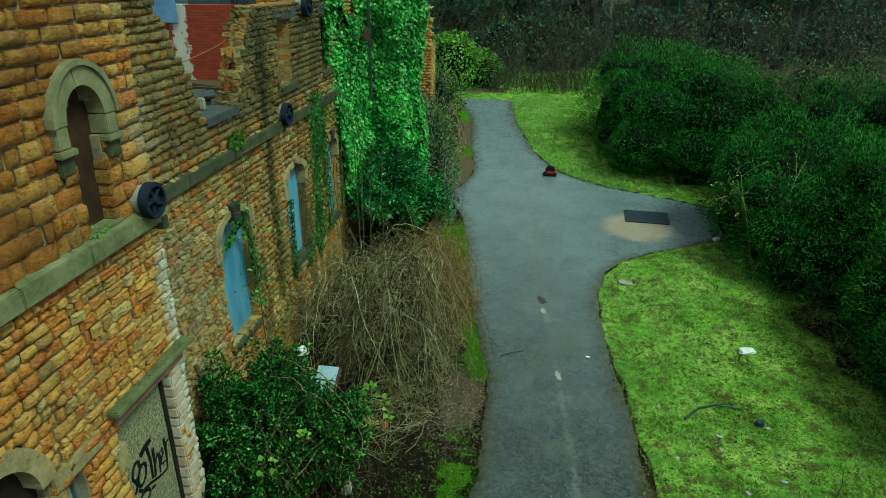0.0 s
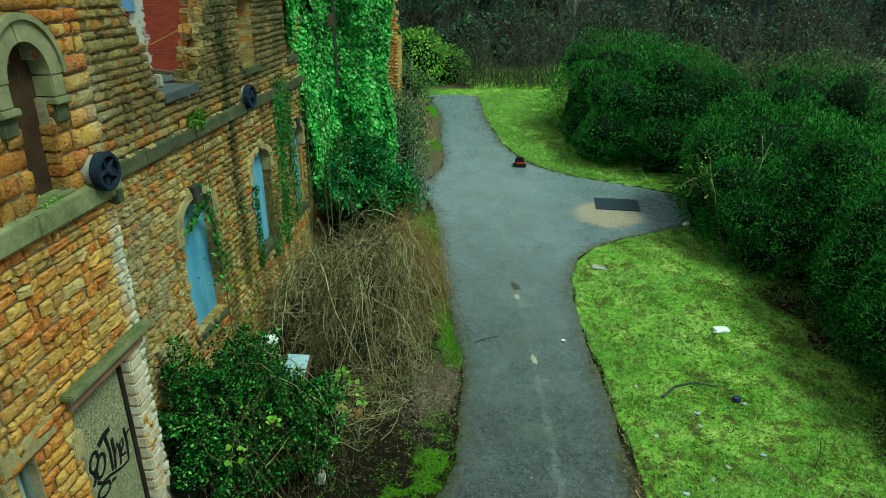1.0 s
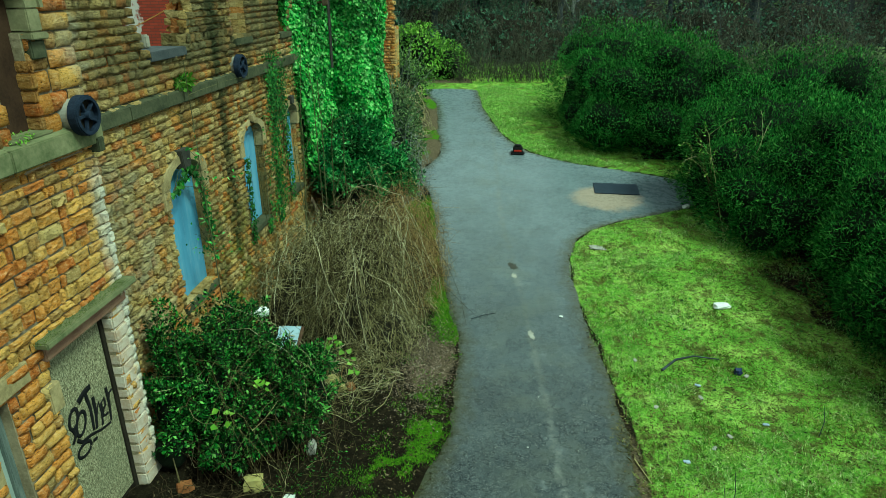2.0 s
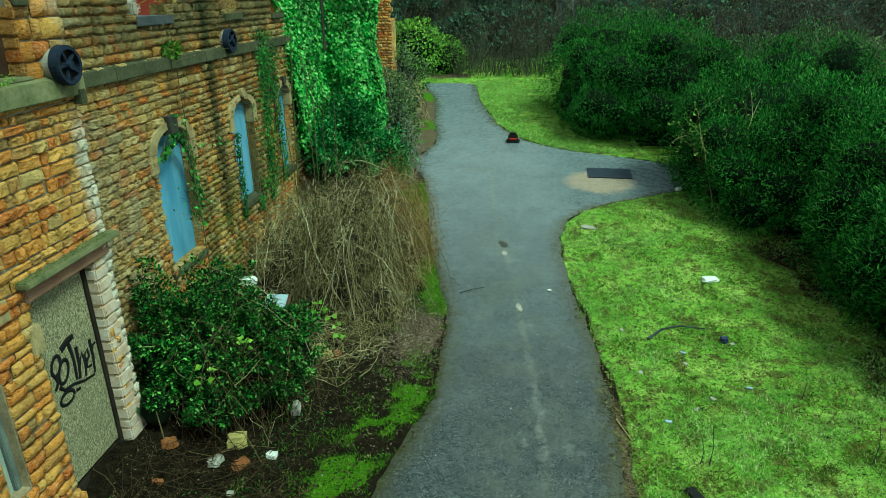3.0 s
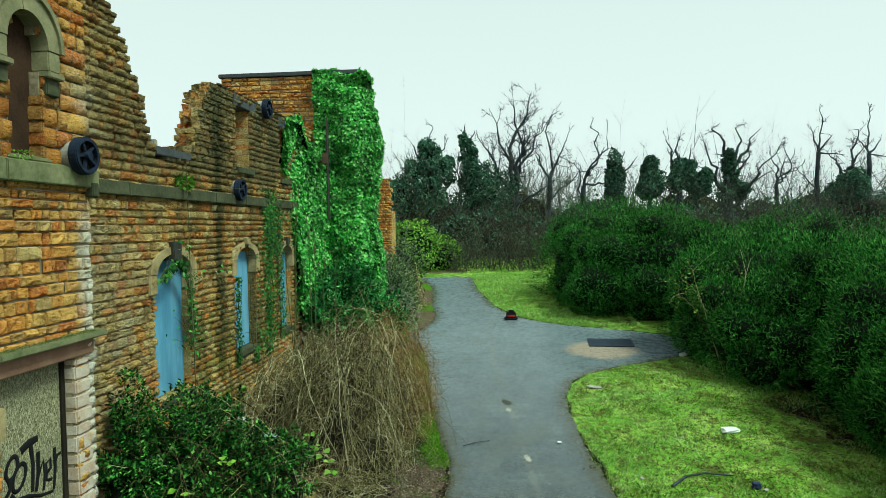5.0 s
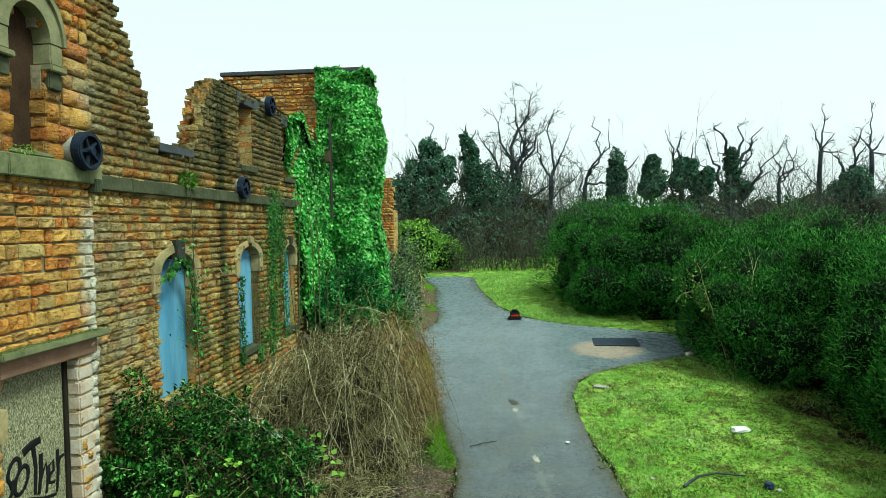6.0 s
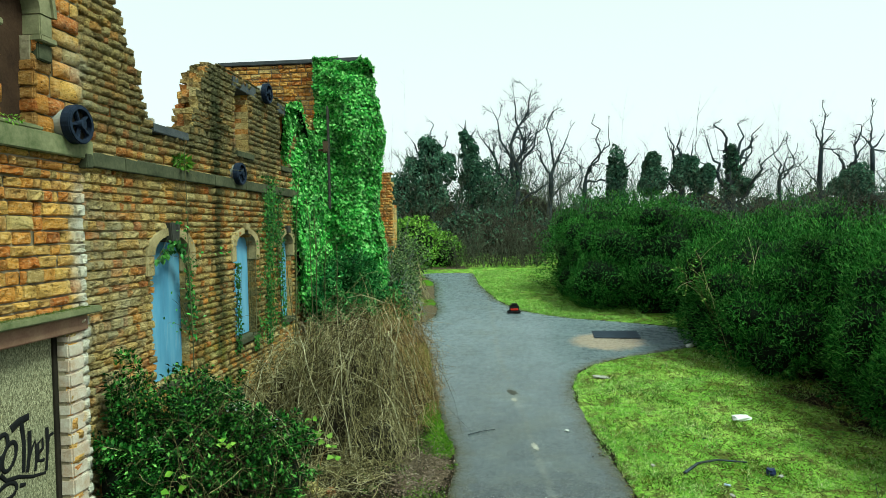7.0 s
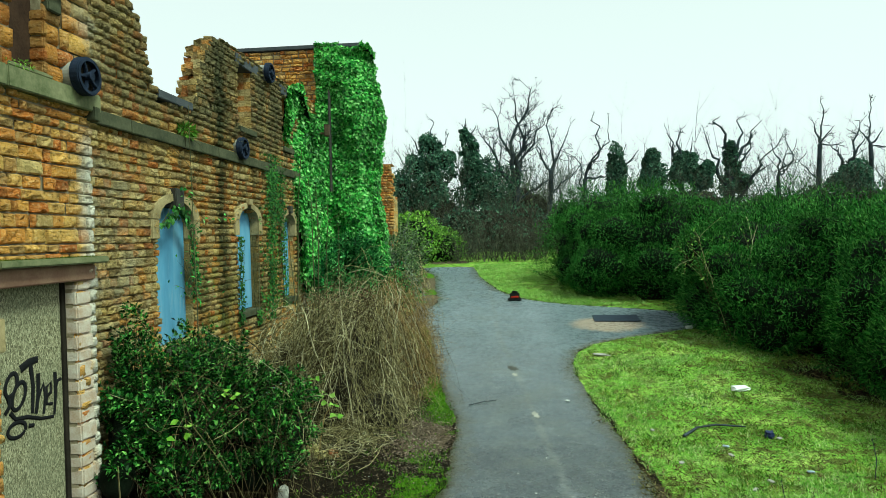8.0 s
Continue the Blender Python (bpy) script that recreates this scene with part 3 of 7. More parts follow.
LEAF = {  # outlines in the leaf's plane: across, along, out of it
    "ivy": (np.array([(0, 0, 0), (-0.5, 0.28, 0.06), (-0.27, 0.66, 0.03), (0, 1, -0.10), (0.27, 0.66, 0.03), (0.5, 0.28, 0.06)]), np.array([(0, 2, 1), (0, 3, 2), (0, 4, 3), (0, 5, 4)])),
    "oval": (np.array([(0, 0, 0), (-0.27, 0.45, 0.08), (0, 1, -0.05), (0.27, 0.45, 0.08)]), np.array([(0, 2, 1), (0, 3, 2)])),
    "spray": (np.array([(0, 0, 0), (-0.20, 0.55, 0.0), (0, 1, -0.12), (0.20, 0.5, 0.04)]), np.array([(0, 2, 1), (0, 3, 2)])),
    "frond": (np.array([(0, 0, 0), (-0.13, 0.4, 0.05), (-0.05, 0.75, 0.0), (0, 1, -0.10), (0.05, 0.72, 0.03), (0.13, 0.35, 0.05)]), np.array([(0, 2, 1), (0, 3, 2), (0, 4, 3), (0, 5, 4)])),
    "needle": (np.array([(0, 0, 0), (-0.10, 0.42, 0.05), (0, 1, -0.10), (0.10, 0.38, 0.05)]), np.array([(0, 2, 1), (0, 3, 2)])),
    "blade": (np.array([(-0.10, 0, 0), (0.10, 0, 0), (0.0, 1, 0.25)]), np.array([(0, 1, 2)])),
}


def leaves(p, along, normal, size, kind):
    """Leaves at points p, each pointing along, its face towards normal."""
    shape, tri = LEAF[kind]
    along = along / np.maximum(np.linalg.norm(along, axis=1, keepdims=True), 1e-6)
    side = np.cross(along, normal)
    side /= np.maximum(np.linalg.norm(side, axis=1, keepdims=True), 1e-6)
    up = np.cross(side, along)
    s = np.asarray(size)[:, None, None]
    v = p[:, None] + s * (shape[None, :, 0:1] * side[:, None] + shape[None, :, 1:2] * along[:, None] + shape[None, :, 2:3] * up[:, None])
    f = (tri[None] + (np.arange(len(p)) * len(shape))[:, None, None]).reshape(-1, 3)
    return v.reshape(-1, 3), f


def sphere_points(n, g):
    v = g.normal(size=(n, 3))
    return v / np.linalg.norm(v, axis=1, keepdims=True)


def crown(lumps, per, size, kind, seed, droop=0.35, shell=0.22, rough=0.22, freq=2.2, floor=None):
    """Leaves in the outer shell of a heap of uneven lumps (centre, radii)."""
    g = np.random.default_rng(seed)
    P, A, N, S = [], [], [], []
    area = [r[0] * r[1] + r[1] * r[2] + r[0] * r[2] for _, r in lumps]
    for (c, r), ar in zip(lumps, area):
        n = int(per * ar / sum(area))
        d = sphere_points(n, g)
        k = 1 + rough * ripple(d * np.array(r), freq, seed + 5) - shell * g.random(n) ** 2
        q = np.array(c) + d * np.array(r) * k[:, None]
        keep = np.ones(n, bool)
        for (c2, r2) in lumps:
            if c2 is not c:
                keep &= np.sum(((q - np.array(c2)) / (np.array(r2) * 0.80)) ** 2, axis=1) > 1
        if floor is not None:
            keep &= q[:, 2] > floor(q) + 0.02
        q, d = q[keep], d[keep]
        a = d + g.normal(size=d.shape) * 0.7
        a[:, 2] -= droop
        P.append(q)
        A.append(a)
        N.append(d + g.normal(size=d.shape) * 0.5 + np.array([0, 0, 0.4]))
        S.append(size * g.uniform(0.6, 1.35, len(q)))
    return leaves(np.concatenate(P), np.concatenate(A), np.concatenate(N), np.concatenate(S), kind)


def lobes(lumps, n, lo, hi, seed):
    """Smaller lumps added over the upper hull of large ones."""
    g = np.random.default_rng(seed)
    out = list(lumps)
    for _ in range(n):
        c, r = lumps[g.integers(len(lumps))]
        d = sphere_points(1, g)[0]
        d[2] = abs(d[2]) * 1.1 - 0.35
        d /= np.linalg.norm(d)
        k = g.uniform(lo, hi)
        out.append((tuple(np.array(c) + d * np.array(r) * 0.82), (k, k, k * g.uniform(0.8, 1.2))))
    return out


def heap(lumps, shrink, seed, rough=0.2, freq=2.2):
    """Closed uneven lumps; inside a crown their dark colour stands in for its shade."""
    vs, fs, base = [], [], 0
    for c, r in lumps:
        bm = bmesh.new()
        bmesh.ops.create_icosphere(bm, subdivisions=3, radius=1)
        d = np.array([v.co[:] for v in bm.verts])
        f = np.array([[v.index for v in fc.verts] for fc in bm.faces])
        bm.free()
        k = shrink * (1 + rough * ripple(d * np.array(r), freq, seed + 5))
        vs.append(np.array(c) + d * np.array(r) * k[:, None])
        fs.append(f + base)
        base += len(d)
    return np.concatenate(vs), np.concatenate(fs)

# ------------------------------------------------------------------ ground and road
PROFILE_Y = (-400, 7, 9.6, 11.1, 14, 17.5, 21, 32, 60, 400)
PROFILE_Z = (-0.05, -0.05, -0.02, 0.16, 0.44, 0.70, 1.02, 1.80, 2.6, 4.0)
_ty = np.linspace(-20, 100, 1201)
_tz = np.interp(_ty, PROFILE_Y, PROFILE_Z)
_k = np.ones(21) / 21
_ts = np.convolve(np.pad(_tz, 10, mode="edge"), _k, mode="valid")


def level(y):
    """The height of the road along the building."""
    return np.where(np.asarray(y) > 99, np.interp(y, PROFILE_Y, PROFILE_Z), np.interp(y, _ty, _ts))


LEFT_Y = (-60, 3.0, 4.2, 5.0, 5.7, 6.8, 7.6, 9.7, 10.6, 11.7, 13.9, 16.2, 17.6, 18.6, 19.6, 20.8, 21.8, 24.2, 28, 31.5, 33.5, 36)
LEFT_X = (-0.4, -0.3, 0.35, 0.75, 0.85, 1.15, 1.35, 1.36, 1.25, 0.97, 0.52, 0.20, -0.10, -0.55, -0.62, -0.2, -0.10, -0.48, -0.85, -1.9, -3.4, -9.0)
RIGHT_Y = (-60, 4.3, 5.5, 7.6, 9.45, 10.9, 12.7, 13.8, 14.6, 15.3, 16.0, 16.5, 17.2, 18.2, 19.3, 19.9, 20.5, 20.9, 21.6, 22.6, 23.9, 26, 28, 31.5, 33.5, 36)
RIGHT_X = (3.9, 3.92, 4.08, 4.20, 4.12, 3.92, 3.76, 3.80, 4.0, 4.4, 5.3, 6.3, 7.6, 8.2, 7.6, 6.3, 4.6, 4.0, 3.1, 2.55, 2.05, 1.6, 1.2, 0.85, 0.2, -5.0)
LINE_Y = (-60, 4.3, 6.9, 8.5, 10.2, 12.3, 14.8, 16.2, 60)
LINE_X = (3.1, 3.09, 3.04, 2.95, 2.76, 2.57, 2.25, 2.1, 0.0)


def road_left(y):
    return np.interp(y, LEFT_Y, LEFT_X)


def road_right(y):
    return np.interp(y, RIGHT_Y, RIGHT_X)


def mossy(x, y):
    """Where the moss grows on the verge."""
    L = road_left(y)
    w = 1.15 * np.exp(-((x - L + 0.38) / 0.42) ** 2) * np.clip((y - 5.3) / 0.6, 0, 1) * np.clip((8.9 - y) / 0.9, 0, 1)
    w = w + 0.8 * np.exp(-(((x - 0.2) / 0.36) ** 2 + ((y - 5.7) / 0.6) ** 2)) + 0.4 * np.exp(-(((x - 0.1) / 0.3) ** 2 + ((y - 5.0) / 0.6) ** 2))
    q = np.stack([x, y, 0 * x], -1).reshape(-1, 3)
    return w * (0.5 + 1.0 * ripple(q, 4.5, 19).reshape(np.shape(x)) + 0.8 * ripple(q, 13, 29).reshape(np.shape(x)))


def bumps(x, y):
    """The unevenness of the ground beside the road."""
    off = np.maximum(np.maximum(road_left(y) - x, x - road_right(y)), 0)
    soft = np.clip(off / 0.8, 0, 1)
    p = np.stack([x, y, 0 * x], -1).reshape(-1, 3)
    n = ripple(p, 1.3, 3).reshape(np.shape(x)) * 0.035 + ripple(p, 5.0, 4).reshape(np.shape(x)) * 0.012
    return soft * (n + 0.03)


def ground_z(x, y):
    x, y = np.asarray(x, float), np.asarray(y, float)
    far = np.clip((y - 31) / 8, 0, 1) * 0.5 * (np.abs(x) < 60)
    bank = 0.30 * np.clip((-1.75 - x) / 0.6, 0, 1) * np.clip((y - 4.75) / 0.25, 0, 1) * np.clip((9.0 - y) / 1.0, 0, 1)
    return level(y) - 0.02 + bumps(x, y) + far + bank


gx = np.concatenate([[-400, -160, -70, -30, -15, -8, -5], np.arange(-4, 14.01, 0.16), [15, 17, 20, 26, 40, 80, 180, 400]])
gy = np.concatenate([[-300, -120, -50, -20, -8, -3], np.arange(0, 36.01, 0.18), np.arange(37, 60, 2), [65, 75, 90, 130, 220, 400]])
X, Y = np.meshgrid(gx, gy)
Z = ground_z(X, Y)
nx, ny = len(gx), len(gy)
idx = np.arange(nx * ny).reshape(ny, nx)
F = np.stack([idx[:-1, :-1], idx[:-1, 1:], idx[1:, 1:], idx[1:, :-1]], -1).reshape(-1, 4)
ground = arrays("ground", np.stack([X, Y, Z], -1).reshape(-1, 3), F, M_EARTH, smooth=True)
tagged(ground, "dark soil and leaf mould with patches of turf and moss", "ground", kind="structure")
x, y = X.ravel(), Y.ravel()
L, R = road_left(y), road_right(y)
p2 = np.stack([x, y, 0 * x], 1)
turf = np.clip((x - R + 0.10 - 0.16 * np.clip((9.0 - y) / 2.5, 0, 1) + 0.12 * ripple(p2, 3.5, 41)) / 0.25, 0, 1) * np.clip((9.5 - x + 0.6 * ripple(p2, 2, 8)) / 1.6, 0, 1)
turf = np.maximum(turf, np.where((y > 30.2) & (x > -7) & (x < 7), np.clip((33.2 - y) / 1.2, 0, 1), 0))
turf *= np.where((y > 21) & (x > R), np.clip((6.6 - x) / 1.0 + 0.35 * ripple(p2, 3, 2) + 0.2 - np.clip((y - 30.5) / 2, 0, 1), 0, 1), 1)
near = mossy(x, y)
strip = 1.25 * np.exp(-((x - L + 0.16) / 0.36) ** 2) * np.clip((y - 9.2) / 1.0, 0, 1) * np.clip((17.4 - y) / 1.0, 0, 1)
strip += np.exp(-((x - L + 0.3) / 0.6) ** 2) * (np.exp(-((y - 16.6) / 1.3) ** 2) + 1.3 * np.exp(-((y - 22.6) / 1.7) ** 2) + np.exp(-((y - 28.5) / 2.4) ** 2))
moss = np.where(x < L + 0.15, np.clip(0.85 * near + strip * (0.62 + 0.75 * ripple(p2, 4.5, 19)), 0, 1), 0.0)
litter = np.where(x < L + 0.1, np.exp(-(((x - 0.95) / 0.42) ** 2 + ((y - 9.6) / 0.95) ** 2)) + 0.25 * np.clip((L - x) / 1.0, 0, 1) + 0.7 * np.clip((y - 16.5) / 2, 0, 1), 0) + np.where(y > 31, 0.6, 0) + np.where(x > R - 0.1, 1.1 * np.clip((9.0 - y) / 2.5, 0, 1) * np.exp(-((x - R) / 0.15) ** 2), 0)
for name, val in (("turf", turf), ("moss", moss), ("litter", litter)):
    a = ground.data.attributes.new(name, "FLOAT", "POINT")
    a.data.foreach_set("value", val.astype(np.float32))

ry = np.concatenate([np.arange(-20, 2, 1.0), np.arange(2, 34.6, 0.15)])
us = np.linspace(0, 1, 29)
RY, U = np.meshgrid(ry, us, indexing="ij")
RX = road_left(RY) * (1 - U) + road_right(RY) * U
wob = ripple(np.stack([0 * RY, RY, U * 9], -1).reshape(-1, 3), 3.0, 12).reshape(RY.shape) * 0.05 + ripple(np.stack([0 * RY, RY, U * 9], -1).reshape(-1, 3), 11.0, 15).reshape(RY.shape) * 0.05
RX = RX + wob * ((U < 0.01) | (U > 0.99))
RZ = level(RY) + 0.012 * np.sin(U * np.pi) + np.where((U < 0.01) | (U > 0.99), -0.03, 0.0)
i2 = np.arange(RX.size).reshape(RX.shape)
RF = np.stack([i2[:-1, :-1], i2[:-1, 1:], i2[1:, 1:], i2[1:, :-1]], -1).reshape(-1, 4)
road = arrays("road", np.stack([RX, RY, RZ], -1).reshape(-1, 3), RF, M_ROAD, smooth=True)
tagged(road, "worn grey asphalt lane with a ghost of a centre line", "road", kind="structure")
a = road.data.attributes.new("centre", "FLOAT", "POINT")
a.data.foreach_set("value", (RX - np.interp(RY, LINE_Y, LINE_X)).ravel().astype(np.float32))
a = road.data.attributes.new("edge", "FLOAT", "POINT")
a.data.foreach_set("value", np.minimum(RX - road_left(RY), road_right(RY) - RX).ravel().astype(np.float32))

# ------------------------------------------------------------------ masonry


def stone_grid(g):
    """A rock-faced block of unit length and height, hewn to uneven facets; y is the depth, minus outwards."""
    s = np.array([0, 0.05, 0.33, 0.64, 0.95, 1.0])
    t = np.array([0, 0.10, 0.46, 0.88, 1.0])
    S, T = np.meshgrid(s, t)
    border = (S == 0) | (S == 1) | (T == 0) | (T == 1)
    ends_ = (S == 0) | (S == 1)
    proud = g.uniform(0.018, 0.046)
    face = np.array([0.62, 1.0, 1.0, 0.62])[None, :] * np.array([0.70, 1.0, 1.05])[:, None]
    inner = np.zeros_like(S)
    inner[1:-1, 1:-1] = np.maximum(face * proud + g.normal(0, 0.012, (3, 4)) + g.uniform(-0.014, 0.014) * np.linspace(-1, 1, 4)[None, :], 0.003)
    S = S + np.where(border, 0, g.uniform(-0.02, 0.02, S.shape) + g.uniform(-0.10, 0.10, S.shape) * ((S > 0.2) & (S < 0.8)))
    T = T + np.where(border, 0, g.uniform(-0.035, 0.035, T.shape) + g.uniform(-0.13, 0.13, T.shape) * ((T > 0.2) & (T < 0.8)))
    return np.stack([S, -inner + np.where(ends_, 0.034, 0.024) * border, T], -1).reshape(-1, 3)


_gi = np.arange(30).reshape(5, 6)
_gq = np.stack([_gi[:-1, :-1], _gi[:-1, 1:], _gi[1:, 1:], _gi[1:, :-1]], -1).reshape(-1, 4)
_flip = (np.arange(20) * 7 % 5 < 2)[:, None]
STONE_F = np.concatenate([np.where(_flip, _gq[:, [0, 1, 3]], _gq[:, [0, 1, 2]]), np.where(_flip, _gq[:, [1, 2, 3]], _gq[:, [0, 2, 3]])])
_sg = np.random.default_rng(21)
STONE_V = [stone_grid(_sg) for _ in range(40)]


def stone_meshes(material):
    out = []
    for v in STONE_V:
        me = bpy.data.meshes.new("stone")
        me.from_pydata(v.tolist(), [], STONE_F.tolist())
        me.materials.append(material)
        out.append(me)
    return out


def masonry(name, label, m, s0, s1, z0, ztop, course, length, holes, ends, mat, mat1, depth=0.45, singles=None, seed=1, jag=0.07, bulge=1.0, upper=1.0):
    """A coursed wall. m: the pose of its frame (x along the wall, -y outwards). holes: (s0, s1, z0, z1 or a function of s).
    ends: a function of z that gives the wall's reach. singles: (s0, s1, z0, z1), where blocks are pieces of their own."""
    g = np.random.default_rng(seed)
    wall = new(name)
    wall.matrix_world = m
    tagged(wall, label, "wall", kind="structure")
    meshes = stone_meshes(mat1)
    V, Fc, count, nsing = [], [], 0, 0
    core_bm = bmesh.new()
    z = z0
    while z < ztop - 0.03:
        h = course * g.uniform(0.72, 1.3) * (upper if z > 5.0 else 1.0)
        h = min(h, ztop - z)
        zm = z + h / 2
        lo, hi = ends(zm)
        lo, hi = max(lo, s0), min(hi, s1)
        cuts = sorted((a, b) for a, b, c, d in holes if c < zm < d)
        spans, cur = [], lo
        for a, b in cuts:
            if a > cur:
                spans.append((cur, min(a, hi)))
            cur = max(cur, b)
        if cur < hi:
            spans.append((cur, hi))
        for a, b in spans:
            if b - a < 0.03:
                continue
            rag_a = jag if (a == lo and lo > s0 + 0.001) else 0.0
            rag_b = jag if (b == hi and hi < s1 - 0.001) else 0.0
            a2, b2 = a + g.uniform(-rag_a, rag_a), b + g.uniform(-rag_b, rag_b)
            for d0, d1 in ((0.026, 0.16), (0.16, 0.30), (0.30, depth)):
                ja = (d0 * 0.45 + g.uniform(-rag_a, rag_a)) if rag_a and d0 > 0.1 else 0.0
                jb = (-d0 * 0.45 + g.uniform(-rag_b, rag_b)) if rag_b and d0 > 0.1 else 0.0
                rag = bool(rag_a or rag_b)
                e = 0.22 + g.uniform(0, 0.1) if rag and b2 + jb - a2 - ja > 0.7 else 0.0
                lo_, hi_ = a2 + ja, b2 + jb
                if rag_a and e:
                    box(core_bm, lo_, lo_ + e, d0, d1, z, z + h, 0.0, 0.026)
                    lo_ += e
                if rag_b and e:
                    box(core_bm, hi_ - e, hi_, d0, d1, z, z + h, 0.0, 0.026)
                    hi_ -= e
                if hi_ - lo_ > 0.02:
                    box(core_bm, lo_, hi_, d0, d1, z, z + h)
            s = a2
            while s < b2 - 0.01:
                w = length * g.choice([0.42, 0.6, 0.75, 0.95, 1.2, 1.45]) * g.uniform(0.85, 1.15) * (upper if z > 5.0 else 1.0)
                if b2 - s - w < length * 0.45:
                    w = b2 - s
                k = g.integers(len(STONE_V))
                proud = g.uniform(-0.012, 0.022)
                gap = g.uniform(0.004, 0.010)
                low = g.uniform(0.002, 0.014)
                pos, sc = (s + gap + 0.003, -proud, z + low), (w - 2 * gap - 0.006, bulge * g.uniform(0.7, 1.25), h - low - g.uniform(0.002, 0.012))
                inside = singles and singles[0] < s + w / 2 < singles[1] and singles[2] < zm < singles[3] and nsing < 300
                if inside:
                    ob = new("stone", meshes[k])
                    ob.parent = wall
                    ob.location, ob.scale = pos, sc
                    nsing += 1
                else:
                    V.append(STONE_V[k] * np.array(sc) + np.array(pos))
                    Fc.append(STONE_F + 30 * count)
                    count += 1
                s += w
        z += h
    part("core", core_bm, M_CORE if jag else M_MORTAR, wall)
    if V:
        rest = arrays("stonework", np.concatenate(V), np.concatenate(Fc), mat, wall)
        rest["kind"] = "stuff"
    return wall


def along_y(x):
    """The frame of a wall that faces the road, its face at x."""
    return Matrix.Translation((x, 0, 0)) @ Matrix.Rotation(radians(90), 4, "Z")


NEAR, FAR = -2.5, -2.83
CORNER = 6.1


# the bay that stands forward: a door, a three-light window below and a round-headed window above
near_holes = [(4.63, 5.72, -1, 2.93), (3.74, 4.04, 0.95, 2.84), (2.42, 3.58, 0.95, 3.25), (2.55, 3.45, 3.25, 3.60),
              (4.92, 5.36, 5.10, 5.93), (4.84, 5.42, 5.93, 6.12), (4.86, 5.42, 6.12, 6.40), (4.98, 5.32, 6.40, 6.55)]
masonry("wall_1", "orange and buff rock-faced sandstone wall of the projecting bay", along_y(NEAR), -3.0, CORNER, -0.1, 7.45, 0.134, 0.21, near_holes,
        lambda zz: (-3.0, CORNER), M_WARM, M_WARM1, seed=3, singles=(4.0, CORNER, 3.0, 4.95), jag=0.0, bulge=0.7, upper=1.3)
# two projecting courses at its foot
bay = bpy.data.objects["wall_1"]
bay_turn = bay.matrix_world.inverted()
z = -0.1
for h in (0.27, 0.24):
    y = 2.0
    while y < 4.62:
        w = min(rng.uniform(0.18, 0.34), 4.66 - y)
        stone = slab("plinth_stone", NEAR - 0.02, NEAR + rng.uniform(0.065, 0.085), y, y + w - 0.008, z, z + h - 0.008, M_WARM1, None, 0.018, 0.006)
        stone.data.transform(bay_turn)
        stone.parent = bay
        y += w
    z += h
# the wall set back behind it, its upper storey half fallen
LEFT_BREAK = ((5.5, 8.16), (5.87, 8.00), (6.35, 7.86), (6.54, 7.68), (6.85, 7.55), (7.05, 7.35), (7.5, 7.0))
RIGHT_BREAK = ((5.5, 9.16), (5.65, 9.34), (5.95, 9.52), (6.2, 9.68), (6.6, 9.84), (6.82, 10.02), (6.96, 10.28), (7.15, 10.8))


def far_left_ends(zz):
    return CORNER - 0.3, float(np.interp(zz, *zip(*LEFT_BREAK))) if zz > 5.5 else 8.5


def far_right_ends(zz):
    return (float(np.interp(zz, *zip(*RIGHT_BREAK))) if zz > 5.5 else 8.5), 16.2


W = ((8.06, 9.15), (10.97, 11.96), (13.52, 14.32))
far_holes = []
for a, b in W:
    c = (a + b) / 2
    far_holes += [(a, b, 1.72, 3.70), (a + 0.04, b - 0.04, 3.70, 3.84), (c - 0.22, c + 0.22, 3.84, 3.95)]
far_holes += [(8.16, 9.06, 5.44, 5.62), (11.14, 11.86, 5.55, 6.74), (13.68, 14.20, 5.50, 6.70)]
masonry("wall_2", "buff sandstone wall with algae stains and a broken upper storey", along_y(FAR), CORNER - 0.3, 8.5, -0.1, 7.42, 0.113, 0.175, far_holes,
        far_left_ends, M_BUFF, M_BUFF1, seed=5, singles=(6.0, 8.5, 2.3, 4.9), bulge=0.85)
masonry("wall_3", "buff sandstone wall with boarded windows and a ragged broken top", along_y(FAR), 8.5, 16.2, -0.1, 7.02, 0.113, 0.175, far_holes,
        far_right_ends, M_BUFF, M_BUFF1, seed=6, singles=(8.9, 11.2, 5.5, 7.1), bulge=0.85)
# the gable that crosses behind, and the lower red wall beside it
masonry("wall_4", "stone gable wall with a thin coping, partly hidden by ivy", pose(0, 16.5, 0), -5.45, -1.55, 0.2, 8.55, 0.115, 0.25, [], lambda zz: (-5.45, -1.55),
        M_WARM, M_WARM1, seed=8, singles=(-5.5, -2.6, 6.8, 8.6), jag=0.0)
side = masonry("wall_5", "stone side wall of the taller building", along_y(-1.55), 16.5, 17.3, 0.3, 8.5, 0.15, 0.32, [], lambda zz: (16.5, 17.3), M_BUFF, M_BUFF1, seed=9, jag=0.0)
masonry("wall_6", "narrow broken brick and stone pier of a farther ruin", pose(0, 24.8, 0), -2.9, -2.10, 0.8, 6.3, 0.10, 0.2, [], lambda zz: (-2.9, -2.10 - 0.05 * (zz > 5)),
        M_WARM, M_WARM1, seed=10, depth=0.9)
wall_red = slab("wall_7", -13, -5.45, 16.6, 16.95, 0, 6.72, M_RED, bevel=0)
tagged(wall_red, "inner wall of red painted brick with flaking white patches", "wall", kind="structure")
tarp = slab("sheet", -8.4, -7.72, 16.50, 16.56, 6.25, 6.85, M_TARP, bevel=0.01, jit=0.02)
tagged(tarp, "blue sheet over the top of the red wall", "sheet")
